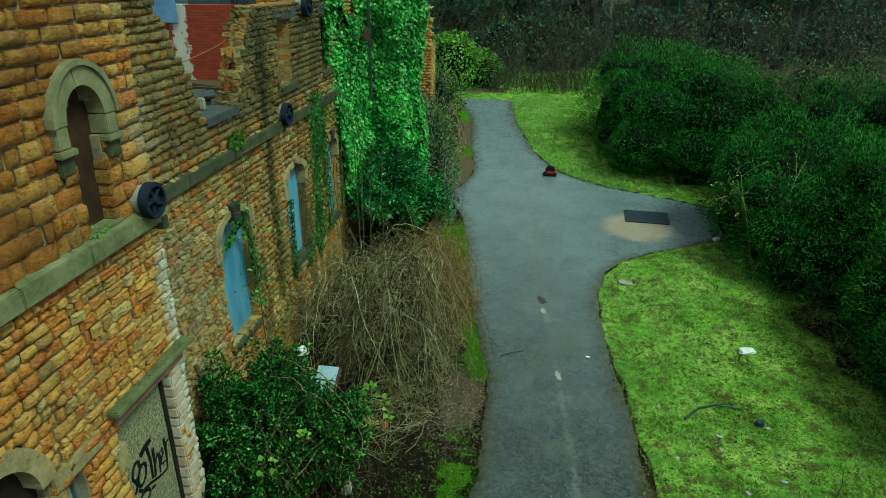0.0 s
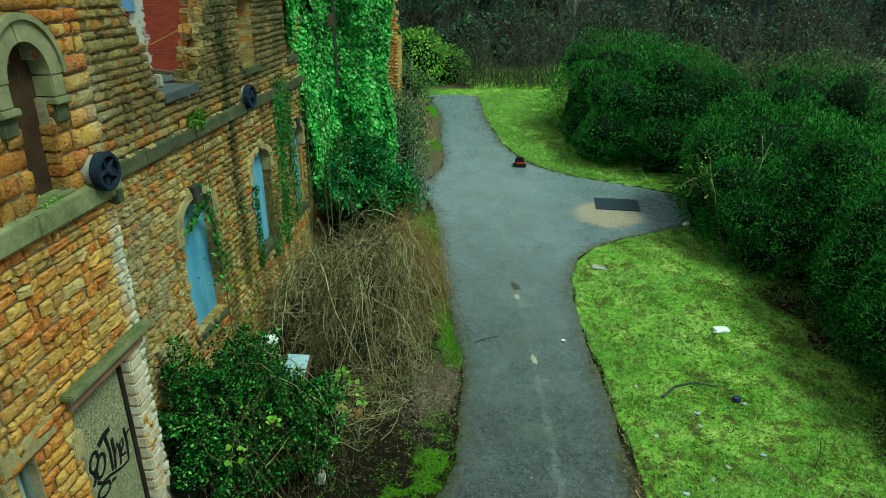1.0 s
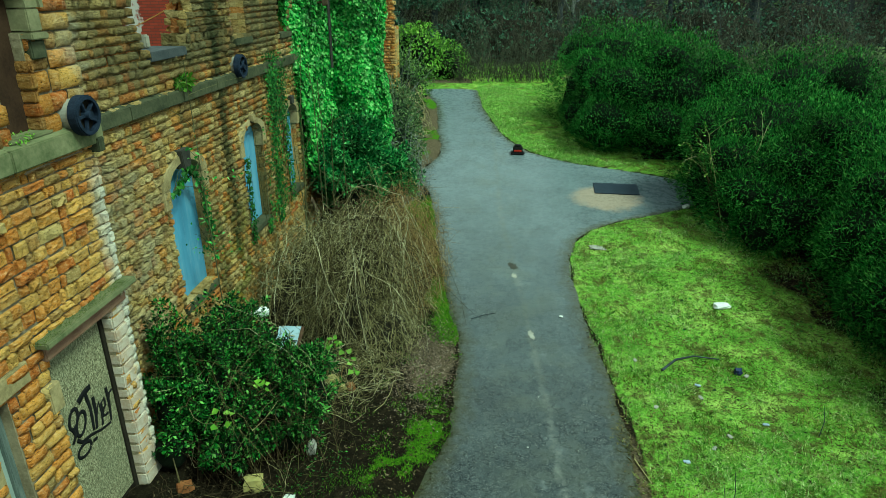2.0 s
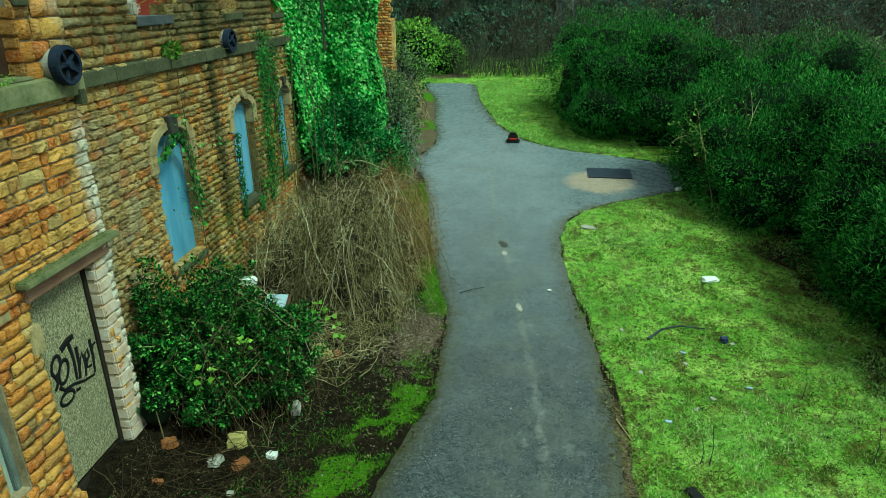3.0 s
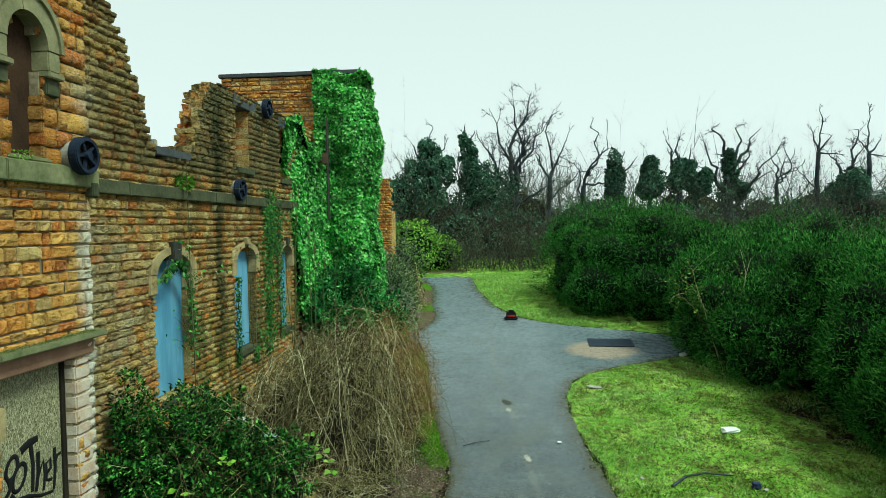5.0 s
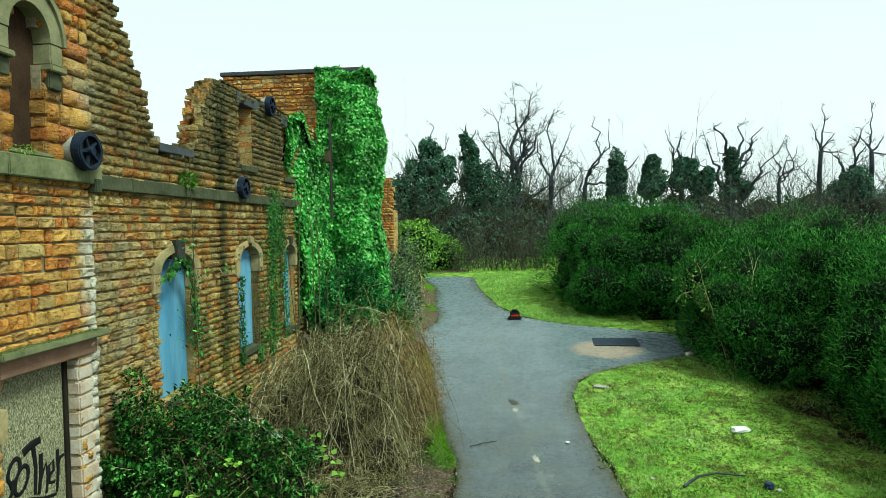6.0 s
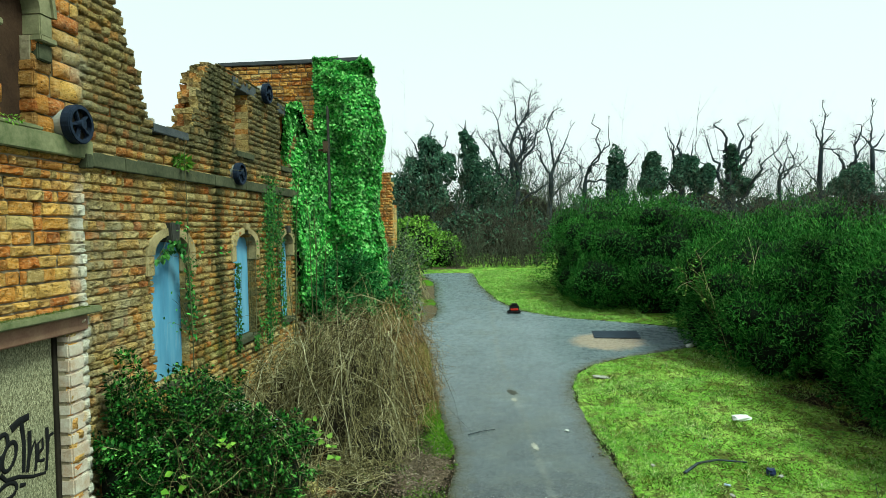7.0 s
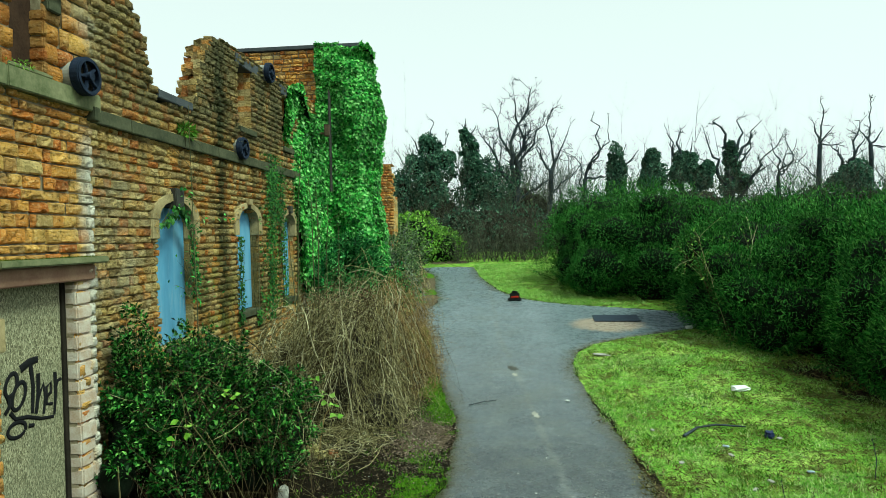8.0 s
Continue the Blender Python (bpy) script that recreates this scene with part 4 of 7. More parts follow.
for nm, q in (("wall_8", (-13.3, -13, -3, 16.95, 0, 6.5)), ("wall_9", (-13, -2.95, -3.4, -3.0, 0, 7.4))):
    w = slab(nm, *q, M_MORTAR, bevel=0)
    tagged(w, "plain rear wall of the ruin", "wall", kind="structure")
floor_in = slab("floor", -13, -3.3, -3, 16.6, 4.55, 4.75, M_OLDWOOD, bevel=0)
tagged(floor_in, "rotten upper floor of the ruin", "floor", kind="structure")

# ------------------------------------------------------------------ string courses, copings, sills


def course_of_blocks(name, label, x0, x1, y0, y1, z0, z1, material, step, seed):
    g = np.random.default_rng(seed)
    t = new(name)
    tagged(t, label, "trim", kind="structure")
    y = y0
    while y < y1 - 0.05:
        w = min(step * g.uniform(0.7, 1.3), y1 - y)
        if y1 - y - w < step * 0.4:
            w = y1 - y
        bm = box(bmesh.new(), x0, x1 + g.uniform(-0.008, 0.008), y + 0.004, y + w - 0.004, z0, z1 - 0.06, 0.012)
        # a weathered slope on top
        vs = [bm.verts.new(c) for c in ((x0, y + 0.004, z1 - 0.06), (x1 - 0.02, y + 0.004, z1 - 0.06), (x0, y + 0.004, z1), (x0, y + w - 0.004, z1 - 0.06), (x1 - 0.02, y + w - 0.004, z1 - 0.06), (x0, y + w - 0.004, z1))]
        for q in ((0, 1, 2), (3, 5, 4), (1, 4, 5, 2), (0, 3, 4, 1)):
            bm.faces.new([vs[i] for i in q])
        part("block", bm, material, t)
        y += w
    return t


course_of_blocks("trim_1", "mossy dressed-stone string course of the bay", NEAR - 0.1, NEAR + 0.10, -3.0, CORNER + 0.06, 4.82, 5.09, M_LEDGE_G, 1.0, 2)
course_of_blocks("trim_2", "dark weathered string course along the wall", FAR - 0.1, FAR + 0.09, CORNER - 0.2, 15.0, 4.80, 5.04, M_LEDGE, 1.15, 4)
cop = slab("trim_3", -5.5, -1.5, 16.42, 17.0, 8.55, 8.66, M_SLATE, bevel=0.015)
tagged(cop, "thin dark coping on the gable", "coping", kind="structure")
moss_top = slab("trim_4", NEAR - 0.45, NEAR + 0.03, 5.3, 6.15, 7.45, 7.53, M_LEDGE_G, bevel=0.03, jit=0.02)
tagged(moss_top, "mossy broken capping stone on the wall top", "coping", kind="structure")

# ------------------------------------------------------------------ windows and door


def ring(bm, cy, cz, r0, r1, a0, a1, x0, x1, n=8, flat=1.0):
    """Part of an arch ring in a wall that faces x."""
    rows = []
    for i in range(n + 1):
        a = a0 + (a1 - a0) * i / n
        rows.append([bm.verts.new((xx, cy + rr * math.cos(a), cz + rr * math.sin(a) * flat)) for xx, rr in ((x0, r0), (x1, r0), (x1, r1), (x0, r1))])
    for p_, q_ in zip(rows, rows[1:]):
        for i in range(4):
            bm.faces.new((p_[i], p_[(i + 1) % 4], q_[(i + 1) % 4], q_[i]))
    bm.faces.new(rows[0][::-1])
    bm.faces.new(rows[-1])
    return bm


def arched_window(name, a, b, sill, spring, top, label, key_mat, jamb_mat, seed):
    """A boarded window with a dressed arch: two springers, two jamb blocks and a keystone."""
    w = new(name)
    tagged(w, label, "window", kind="structure")
    c, r = (a + b) / 2, (b - a) / 2
    rise = top - spring
    f = rise / (r + 0.18)
    gap = 0.16
    part("voussoir", ring(bmesh.new(), c, spring, r - 0.02, r + 0.18, math.pi / 2 + gap, math.pi, FAR - 0.16, FAR + 0.05, 8, f), jamb_mat, w)
    part("voussoir", ring(bmesh.new(), c, spring, r - 0.02, r + 0.18, 0, math.pi / 2 - gap, FAR - 0.16, FAR + 0.05, 8, f), jamb_mat, w)
    slab("jamb_block", FAR - 0.15, FAR + 0.045, a - 0.20, a + 0.015, spring - 0.30, spring - 0.004, jamb_mat, w)
    slab("jamb_block", FAR - 0.15, FAR + 0.045, b - 0.015, b + 0.20, spring - 0.30, spring - 0.004, jamb_mat, w)
    big = 1.35 if seed == 1 else 0.9
    bm = box(bmesh.new(), FAR - 0.16, FAR + 0.10, c - 0.085 * big, c + 0.085 * big, spring + r * (0.34 if seed == 1 else 0.6), top + 0.08, 0.012)
    for v in bm.verts:
        v.co.y = c + (v.co.y - c) * (0.70 + 0.50 * (v.co.z - spring) / rise)
    part("keystone", bm, key_mat, w)
    bm = bmesh.new()
    box(bm, FAR - 0.175, FAR - 0.15, a + 0.004, b - 0.004, sill + 0.02, spring - 0.02)
    part("board", bm, M_BOARD, w, "blue painted board, streaked and dusty")
    bm = bmesh.new()
    vs = [bm.verts.new((FAR - 0.155, c + (r - 0.02) * math.cos(t), spring - 0.02 + (r - 0.02) * f * (1.25 if seed != 1 else 0.72) * math.sin(t))) for t in np.linspace(0, math.pi, 13)]
    face = bm.faces.new(vs)
    grown = bmesh.ops.extrude_face_region(bm, geom=[face])["geom"]
    bmesh.ops.translate(bm, verts=[q for q in grown if isinstance(q, bmesh.types.BMVert)], vec=(-0.02, 0, 0))
    bmesh.ops.recalc_face_normals(bm, faces=bm.faces[:])
    part("board_head", bm, M_BOARD, w)
    # near-black slab paints the darkness of the room behind the board
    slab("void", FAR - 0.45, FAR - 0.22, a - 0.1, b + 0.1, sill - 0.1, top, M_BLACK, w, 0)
    slab("sill", FAR - 0.3, FAR + 0.05, a - 0.06, b + 0.06, sill - 0.12, sill, M_LEDGE, w)
    return w


arched_window("window_1", *W[0], 1.72, 3.66, 4.06, "tall arched window boarded in blue, its head open and dark", M_DARKST, M_DRESS, 1)
arched_window("window_2", *W[1], 1.92, 3.72, 4.06, "tall arched window boarded in blue, edged with ivy", M_DRESS, M_DRESS, 2)
arched_window("window_3", *W[2], 1.95, 3.70, 4.04, "narrow arched window boarded in blue behind saplings", M_DARKST, M_DRESS, 3)

# the round-headed window of the upper storey
win4 = tagged(new("window_4"), "round-headed upper window, blocked with brown brick", "window", kind="structure")
c4, sp4 = 5.125, 6.24
part("archivolt", ring(bmesh.new(), c4, sp4, 0.285, 0.47, 0.0, math.pi * 0.56, NEAR - 0.2, NEAR + 0.07, 12, 1.15), M_DRESS_G, win4)
part("archivolt", ring(bmesh.new(), c4, sp4, 0.285, 0.47, math.pi * 0.57, math.pi, NEAR - 0.2, NEAR + 0.07, 10, 1.15), M_DRESS_G, win4)
part("roll", ring(bmesh.new(), c4, sp4, 0.45, 0.50, 0.0, math.pi, NEAR - 0.02, NEAR + 0.10, 20, 1.15), M_DRESS_G, win4)
for s_ in (-1, 1):
    slab("leg", NEAR - 0.2, NEAR + 0.065, c4 + s_ * 0.375 - 0.092, c4 + s_ * 0.375 + 0.092, 6.02, sp4 - 0.003, M_DRESS_G, win4)
    slab("impost", NEAR - 0.2, NEAR + 0.10, c4 + s_ * 0.37 - 0.125, c4 + s_ * 0.37 + 0.125, 5.95, 6.016, M_DRESS_G, win4)
    slab("impost_block", NEAR - 0.2, NEAR + 0.05, c4 + s_ * 0.37 - 0.105, c4 + s_ * 0.37 + 0.105, 5.77, 5.947, M_LEDGE, win4)
slab("infill", NEAR - 0.30, NEAR - 0.13, 4.7, 5.6, 5.0, 6.75, M_INFILL, win4, 0)
z = 5.10
while z < 5.74:
    h = min(rng.uniform(0.11, 0.17), 5.765 - z)
    slab("jamb_stone", NEAR - 0.30, NEAR + 0.012 + rng.uniform(0, 0.02), 5.335 + rng.uniform(-0.012, 0.006), 5.40, z, z + h - 0.008, M_WARM1, win4, 0.014, 0.006)
    z += h
slab("sill", NEAR - 0.3, NEAR + 0.03, 4.84, 5.46, 5.05, 5.10, M_LEDGE_G, win4)

# three-light window low in the bay
win5 = tagged(new("window_5"), "three-light window with a stone arch and a pale boarded side light", "window", kind="structure")
part("arch_stone", ring(bmesh.new(), 3.0, 3.05, 0.46, 0.66, 0.0, math.pi / 2, NEAR - 0.2, NEAR + 0.04, 10, 1.05), M_DRESS, win5)
part("arch_stone", ring(bmesh.new(), 3.0, 3.05, 0.46, 0.66, math.pi / 2 + 0.01, math.pi, NEAR - 0.2, NEAR + 0.04, 10, 1.05), M_DRESS, win5)
slab("lintel", NEAR - 0.2, NEAR + 0.035, 3.60, 4.34, 2.84, 3.07, M_DRESS, win5)
slab("mullion", NEAR - 0.2, NEAR + 0.02, 3.57, 3.75, 0.95, 2.836, M_DRESS, win5)
slab("side_light", NEAR - 0.22, NEAR - 0.17, 3.72, 3.97, 0.95, 2.86, M_PANE, win5, 0.004)
slab("side_frame", NEAR - 0.24, NEAR - 0.13, 3.972, 4.055, 0.95, 2.86, M_GREYWOOD, win5, 0.008, label="weathered grey timber frame")
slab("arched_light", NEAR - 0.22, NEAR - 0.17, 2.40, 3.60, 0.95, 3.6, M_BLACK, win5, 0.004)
slab("sill", NEAR - 0.2, NEAR + 0.03, 2.3, 4.05, 0.82, 0.946, M_LEDGE_G, win5, 0.02)

# the boarded door
door = tagged(new("door_1"), "doorway closed with a weathered strand board, tagged in black paint", "door", kind="structure")
door_board = slab("board", NEAR - 0.16, NEAR - 0.13, 4.57, 5.655, 0.38, 2.93, M_OSB, door, 0.003, label="weathered strand board")
# near-black strip fills the gap beside the board
slab("frame", NEAR - 0.30, NEAR - 0.11, 5.66, 5.75, -0.06, 2.93, M_BLACK, door, 0.004)
slab("lintel", NEAR - 0.2, NEAR + 0.06, 4.56, 6.02, 2.90, 3.085, M_PINKST, door, 0.015, label="weathered reddish stone lintel")
slab("hood", NEAR - 0.02, NEAR + 0.17, 4.48, 6.12, 3.09, 3.165, M_LEDGE_G, door, 0.015, label="mossy stone hood over the door")
slab("jamb_block", NEAR - 0.15, NEAR + 0.035, 4.50, 4.68, 2.30, 2.62, M_DRESS, door, 0.012, label="pale yellow stone block")
# near-black block closes the foot of the doorway
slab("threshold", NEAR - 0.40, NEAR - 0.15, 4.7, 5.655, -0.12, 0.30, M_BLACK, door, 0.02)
z = -0.05
while z < 2.86:
    h = rng.uniform(0.13, 0.2)
    h = min(h, 2.885 - z)
    slab("whitewashed_stone", NEAR - 0.12, NEAR + 0.02 + rng.uniform(0, 0.02), 5.715, 5.97 + rng.uniform(-0.03, 0.05), z, z + h - 0.008, M_LIMEW, door, 0.018, 0.006)
    z += h
# the painted tag: rounded letters, a stroke under them and a loop below
PX = NEAR - 0.126


def loop(cy_, cz_, w_, h_, a0, a1, lean=0.0):
    t = np.linspace(a0, a1, 20)
    return np.stack([np.full(20, PX), cy_ + w_ * np.cos(t) + lean * np.sin(t), cz_ + h_ * np.sin(t)], 1)


def dash(*yz):
    return np.array([(PX, a_, b_) for a_, b_ in yz])


strokes = [(loop(4.915, 1.93, 0.075, 0.11, 0.2, 6.5, 0.03), 0.026, 0.022), (dash((4.87, 1.83), (4.89, 1.73), (4.82, 1.66)), 0.032, 0.024),
           (loop(5.01, 1.80, 0.085, 0.13, 0.2, 6.5, 0.04), 0.026, 0.022),
           (dash((5.04, 2.06), (5.16, 2.11), (5.29, 2.12)), 0.044, 0.036), (dash((5.18, 2.10), (5.21, 1.86), (5.19, 1.58)), 0.030, 0.024),
           (dash((5.29, 1.97), (5.28, 1.75), (5.24, 1.56)), 0.030, 0.024), (dash((5.28, 1.72), (5.36, 1.85), (5.38, 1.69), (5.35, 1.53)), 0.026, 0.020),
           (dash((5.38, 1.69), (5.47, 1.73), (5.47, 1.84), (5.40, 1.80), (5.40, 1.62), (5.49, 1.60)), 0.024, 0.020),
           (dash((5.54, 1.93), (5.54, 1.70), (5.51, 1.48)), 0.028, 0.020), (dash((5.54, 1.76), (5.58, 1.83), (5.64, 1.84)), 0.026, 0.018),
           (dash((4.89, 1.66), (4.96, 1.58), (5.12, 1.56), (5.31, 1.49), (5.50, 1.46)), 0.026, 0.016),
           (loop(4.97, 1.47, 0.12, 0.075, -0.4, 5.8), 0.024, 0.020), (dash((5.13, 1.465), (5.21, 1.45)), 0.024, 0.02)]
v_, f_ = polyline_tubes(strokes, 6)
v_[:, 0] = NEAR - 0.126 + (v_[:, 0] - (NEAR - 0.126)) * 0.12
tag = arrays("spray_mark", v_, f_, M_PAINT, door_board)
tag["label"] = "black spray-painted scrawl"

# upper openings of the far wall
win6 = tagged(new("window_6"), "empty upper window with a dark lintel, open to the sky", "window", kind="structure")
slab("lintel", FAR - 0.4, FAR + 0.03, 11.06, 12.22, 6.745, 6.96, M_SLATE, win6)
slab("sill", FAR - 0.3, FAR + 0.07, 11.10, 11.95, 5.43, 5.545, M_LEDGE, win6)
slab("jamb", FAR - 0.44, FAR - 0.30, 11.80, 11.92, 5.56, 6.74, M_PINKST, win6)
win7 = tagged(new("window_7"), "upper window half covered by ivy", "window", kind="structure")
slab("lintel", FAR - 0.4, FAR + 0.03, 13.55, 14.4, 6.705, 6.92, M_SLATE, win7)
slab("sill", FAR - 0.3, FAR + 0.07, 13.6, 14.35, 5.38, 5.495, M_LEDGE, win7)
win8 = tagged(new("window_8"), "stone sill of a fallen window in the breach", "window", kind="structure")
slab("sill", FAR - 0.5, FAR + 0.05, 8.14, 9.22, 5.455, 5.585, M_SLATE, win8, 0.012)
slab("broken_post", FAR - 0.42, FAR - 0.30, 8.72, 8.82, 5.59, 5.78, M_GREYR0, win8, 0.02, 0.015)

# ------------------------------------------------------------------ iron wall wheels


def tie_wheel(at, r):
    t = thing("tie_wheel", "dark cast-iron spoked tie wheel on the wall", "tie plate", at, "tie wheels on the wall")
    def ringx(r0, r1, x0, x1, n=28):
        bm = bmesh.new()
        ring(bm, 0, 0, r0, r1, 0, 2 * math.pi * 0.9999, x0, x1, n)
        return bm
    part("collar", ringx(r * 0.2, r * 0.80, -0.20, -0.05), M_PALEIRON, t, "pale stained collar")
    rim = part("rim", ringx(r * 0.84, r, -0.06, 0.03), M_IRON, t)
    part("flange", ringx(r * 0.78, r * 0.95, 0.031, 0.045), M_IRON, rim)
    part("disc", ringx(0.005, r * 0.8, -0.045, -0.02), M_BLACK, t)
    for k in range(5):
        a = 2 * math.pi * k / 5 + 0.4
        bm = box(bmesh.new(), -0.01, 0.03, -r * 0.07, r * 0.07, r * 0.15, r * 0.8, 0.006)
        bm.transform(Matrix.Rotation(a, 4, "X"))
        part("spoke", bm, M_IRON, t)
    part("hub", ringx(0.004, r * 0.22, -0.02, 0.07, 16), M_IRON, t)
    return t


wheel = tie_wheel((NEAR + 0.17, 5.805, 5.165), 0.212)
for p_ in ((FAR + 0.14, 11.03, 5.085), (FAR + 0.13, 12.62, 6.93)):
    copy_thing(wheel, pose(*p_))
bracket = slab("bracket", NEAR - 0.05, NEAR + 0.12, 6.0, 6.12, 4.72, 4.88, M_LEDGE, None, 0.01)
tagged(bracket, "worn stone corbel under the tie wheel", "corbel")

# ------------------------------------------------------------------ ivy on the gable and the wall's end


def ivy_sheet(name, label, pieces, n, size, seed, base=True):
    """Ivy over uneven sheets. pieces: (function of two numbers in 0..1 giving place and normal, weight)."""
    g = np.random.default_rng(seed)
    t = thing(name, label, "ivy")
    P, N = [], []
    for fn, wt in pieces:
        k = int(n * wt)
        u, v = g.random(k), g.random(k)
        p, d, keep = fn(u, v)
        out = 0.16 * ripple(p, 2.6, seed) + 0.10 * ripple(p, 7.0, seed + 1) + g.uniform(-0.10, 0.06, k)
        p = p + d * out[:, None]
        P.append(p[keep])
        N.append(d[keep])
    P, N = np.concatenate(P), np.concatenate(N)
    a = np.stack([g.normal(0, 0.45, len(P)), g.normal(0, 0.45, len(P)), -1 + g.normal(0, 0.4, len(P))], 1) + N * g.uniform(0.1, 0.7, len(P))[:, None]
    v, f = leaves(P, a, N + g.normal(0, 0.45, P.shape) + np.array([0, 0, 0.5]), size * g.uniform(0.55, 1.3, len(P)), "ivy")
    arrays("foliage", v, f, M_IVY, t)["kind"] = "stuff"
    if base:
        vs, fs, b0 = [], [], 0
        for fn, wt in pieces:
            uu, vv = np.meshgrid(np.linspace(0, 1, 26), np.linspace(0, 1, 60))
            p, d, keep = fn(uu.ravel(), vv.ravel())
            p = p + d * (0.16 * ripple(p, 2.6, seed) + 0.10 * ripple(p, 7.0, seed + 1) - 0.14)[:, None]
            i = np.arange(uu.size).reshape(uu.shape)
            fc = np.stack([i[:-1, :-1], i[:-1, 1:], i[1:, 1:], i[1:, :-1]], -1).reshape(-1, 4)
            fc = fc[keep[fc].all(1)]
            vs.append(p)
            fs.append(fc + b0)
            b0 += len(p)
        # near-black backing sheet puts shade between the ivy leaves
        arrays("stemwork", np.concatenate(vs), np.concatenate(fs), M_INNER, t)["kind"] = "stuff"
    return t


def gable_front(u, v):
    x_ = -3.15 + 1.85 * u
    z_ = 0.8 + 7.72 * v
    x_ = x_ - 0.12 * np.sin(v * 9) * (u < 0.15)
    edge = np.clip((u - 0.75) / 0.25, 0, 1)
    y_ = 16.22 + 0.35 * edge ** 2
    d = np.stack([edge * 1.2, -np.ones_like(u), 0.25 * (v > 0.97)], 1)
    keep = (z_ < 8.55 - 0.1 * (u < 0.12)) & ((x_ > -2.72) | (z_ < 6.3))
    return np.stack([x_ + 0.18 * (1 - v) * u, y_, z_], 1), d / np.linalg.norm(d, axis=1, keepdims=True), keep


def gable_side(u, v):
    y_ = 16.5 + 0.85 * u
    z_ = 0.8 + 7.6 * v
    d = np.stack([np.ones_like(u), -0.2 * np.ones_like(u), 0 * u], 1)
    return np.stack([-1.30 + 0.22 * (1 - v), y_, z_], 1), d / np.linalg.norm(d, axis=1, keepdims=True), z_ < 8.5


def gable_top(u, v):
    d = np.stack([0 * u, -0.3 + 0 * u, 1 + 0 * u], 1)
    return np.stack([-2.75 + 1.5 * u, 16.2 + 0.9 * v, 8.62 + 0 * u], 1), d / np.linalg.norm(d, axis=1, keepdims=True), np.ones(len(u), bool)


ivy_sheet("ivy_on_gable", "thick bright green ivy covering the corner of the gable", [(gable_front, 0.66), (gable_side, 0.26), (gable_top, 0.08)], 66000, 0.082, 31)


def wall_end(u, v):
    y_ = 14.0 + 2.35 * u
    top = np.interp(u, (0, 0.12, 0.5, 1.0), (6.9, 7.05, 6.55, 6.2))
    low = np.interp(u, (0, 0.06, 0.12, 0.3, 1.0), (6.2, 5.6, 4.6, 2.0, 1.2))
    z_ = low + (top - low) * v
    d = np.stack([np.ones_like(u), -0.35 + 0 * u, 0 * u], 1)
    return np.stack([FAR + 0.10 + 0.30 * u + 0 * v, y_, z_], 1), d / np.linalg.norm(d, axis=1, keepdims=True), np.ones(len(u), bool)


def wall_end_top(u, v):
    y_ = 14.0 + 2.3 * u
    d = np.stack([0.2 + 0 * u, -0.2 + 0 * u, 1 + 0 * u], 1)
    z_ = np.interp(u, (0, 0.12, 0.5, 1.0), (6.95, 7.05, 6.6, 6.25))
    return np.stack([FAR - 0.4 + 0.7 * v, y_, z_], 1), d / np.linalg.norm(d, axis=1, keepdims=True), np.ones(len(u), bool)


ivy_sheet("ivy_on_wall_end", "bright ivy tumbling over the end of the wall", [(wall_end, 0.85), (wall_end_top, 0.15)], 27000, 0.076, 33)


def climbing(name, label, runs, n, size, seed, mat, over_boards=False):
    """Thin climbing ivy on the wall: leaves close round wandering stems."""
    g = np.random.default_rng(seed)
    t = thing(name, label, "ivy")
    lines, P = [], []
    for (y0, z0, y1, z1, spread, wt) in runs:
        for _ in range(3):
            k = 14
            s = np.linspace(0, 1, k)
            yy = y0 + (y1 - y0) * s + np.cumsum(g.normal(0, 0.03, k)) + g.normal(0, spread * 0.4)
            lines.append((np.stack([np.full(k, FAR + 0.045), yy, z0 + (z1 - z0) * s], 1), 0.009, 0.003))
        k = int(n * wt)
        s = g.random(k)
        yy = y0 + (y1 - y0) * s + g.normal(0, spread * 1.7, k) * (0.5 + 0.5 * np.sin(s * 11 + y0) ** 2)
        zz = z0 + (z1 - z0) * s
        P.append(np.stack([FAR + 0.05 + g.uniform(0, 0.05, k), yy, zz], 1))
    P = np.concatenate(P)
    inside = np.zeros(len(P), bool)
    for a, b in W:
        inside |= (P[:, 1] > a + 0.12) & (P[:, 1] < b - 0.02) & (P[:, 2] > 1.9) & (P[:, 2] < 3.95)
    if not over_boards:
        P = P[~inside]
    a = np.stack([g.uniform(0.1, 0.5, len(P)), g.normal(0, 0.5, len(P)), -1 + g.normal(0, 0.5, len(P))], 1)
    v, f = leaves(P, a, np.array([[1.0, -0.3, 0.3]]) + g.normal(0, 0.4, P.shape), size * g.uniform(0.5, 1.3, len(P)), "ivy")
    arrays("foliage", v, f, mat, t)["kind"] = "stuff"
    v, f = polyline_tubes(lines, 4)
    arrays("stemwork", v, f, M_GREEN_ST, t)["kind"] = "stuff"
    return t


climbing("climbing_ivy", "thin ivy climbing the wall between the boarded windows",
         [(12.55, 1.6, 12.75, 4.95, 0.17, 0.34), (11.82, 1.6, 11.78, 3.9, 0.07, 0.20), (10.9, 1.7, 10.95, 3.4, 0.05, 0.07), (13.45, 1.8, 13.3, 5.0, 0.13, 0.16),
          (12.9, 3.8, 12.8, 5.2, 0.2, 0.13), (14.5, 2.0, 14.4, 5.0, 0.2, 0.10)], 5600, 0.046, 35, M_WALLIVY)


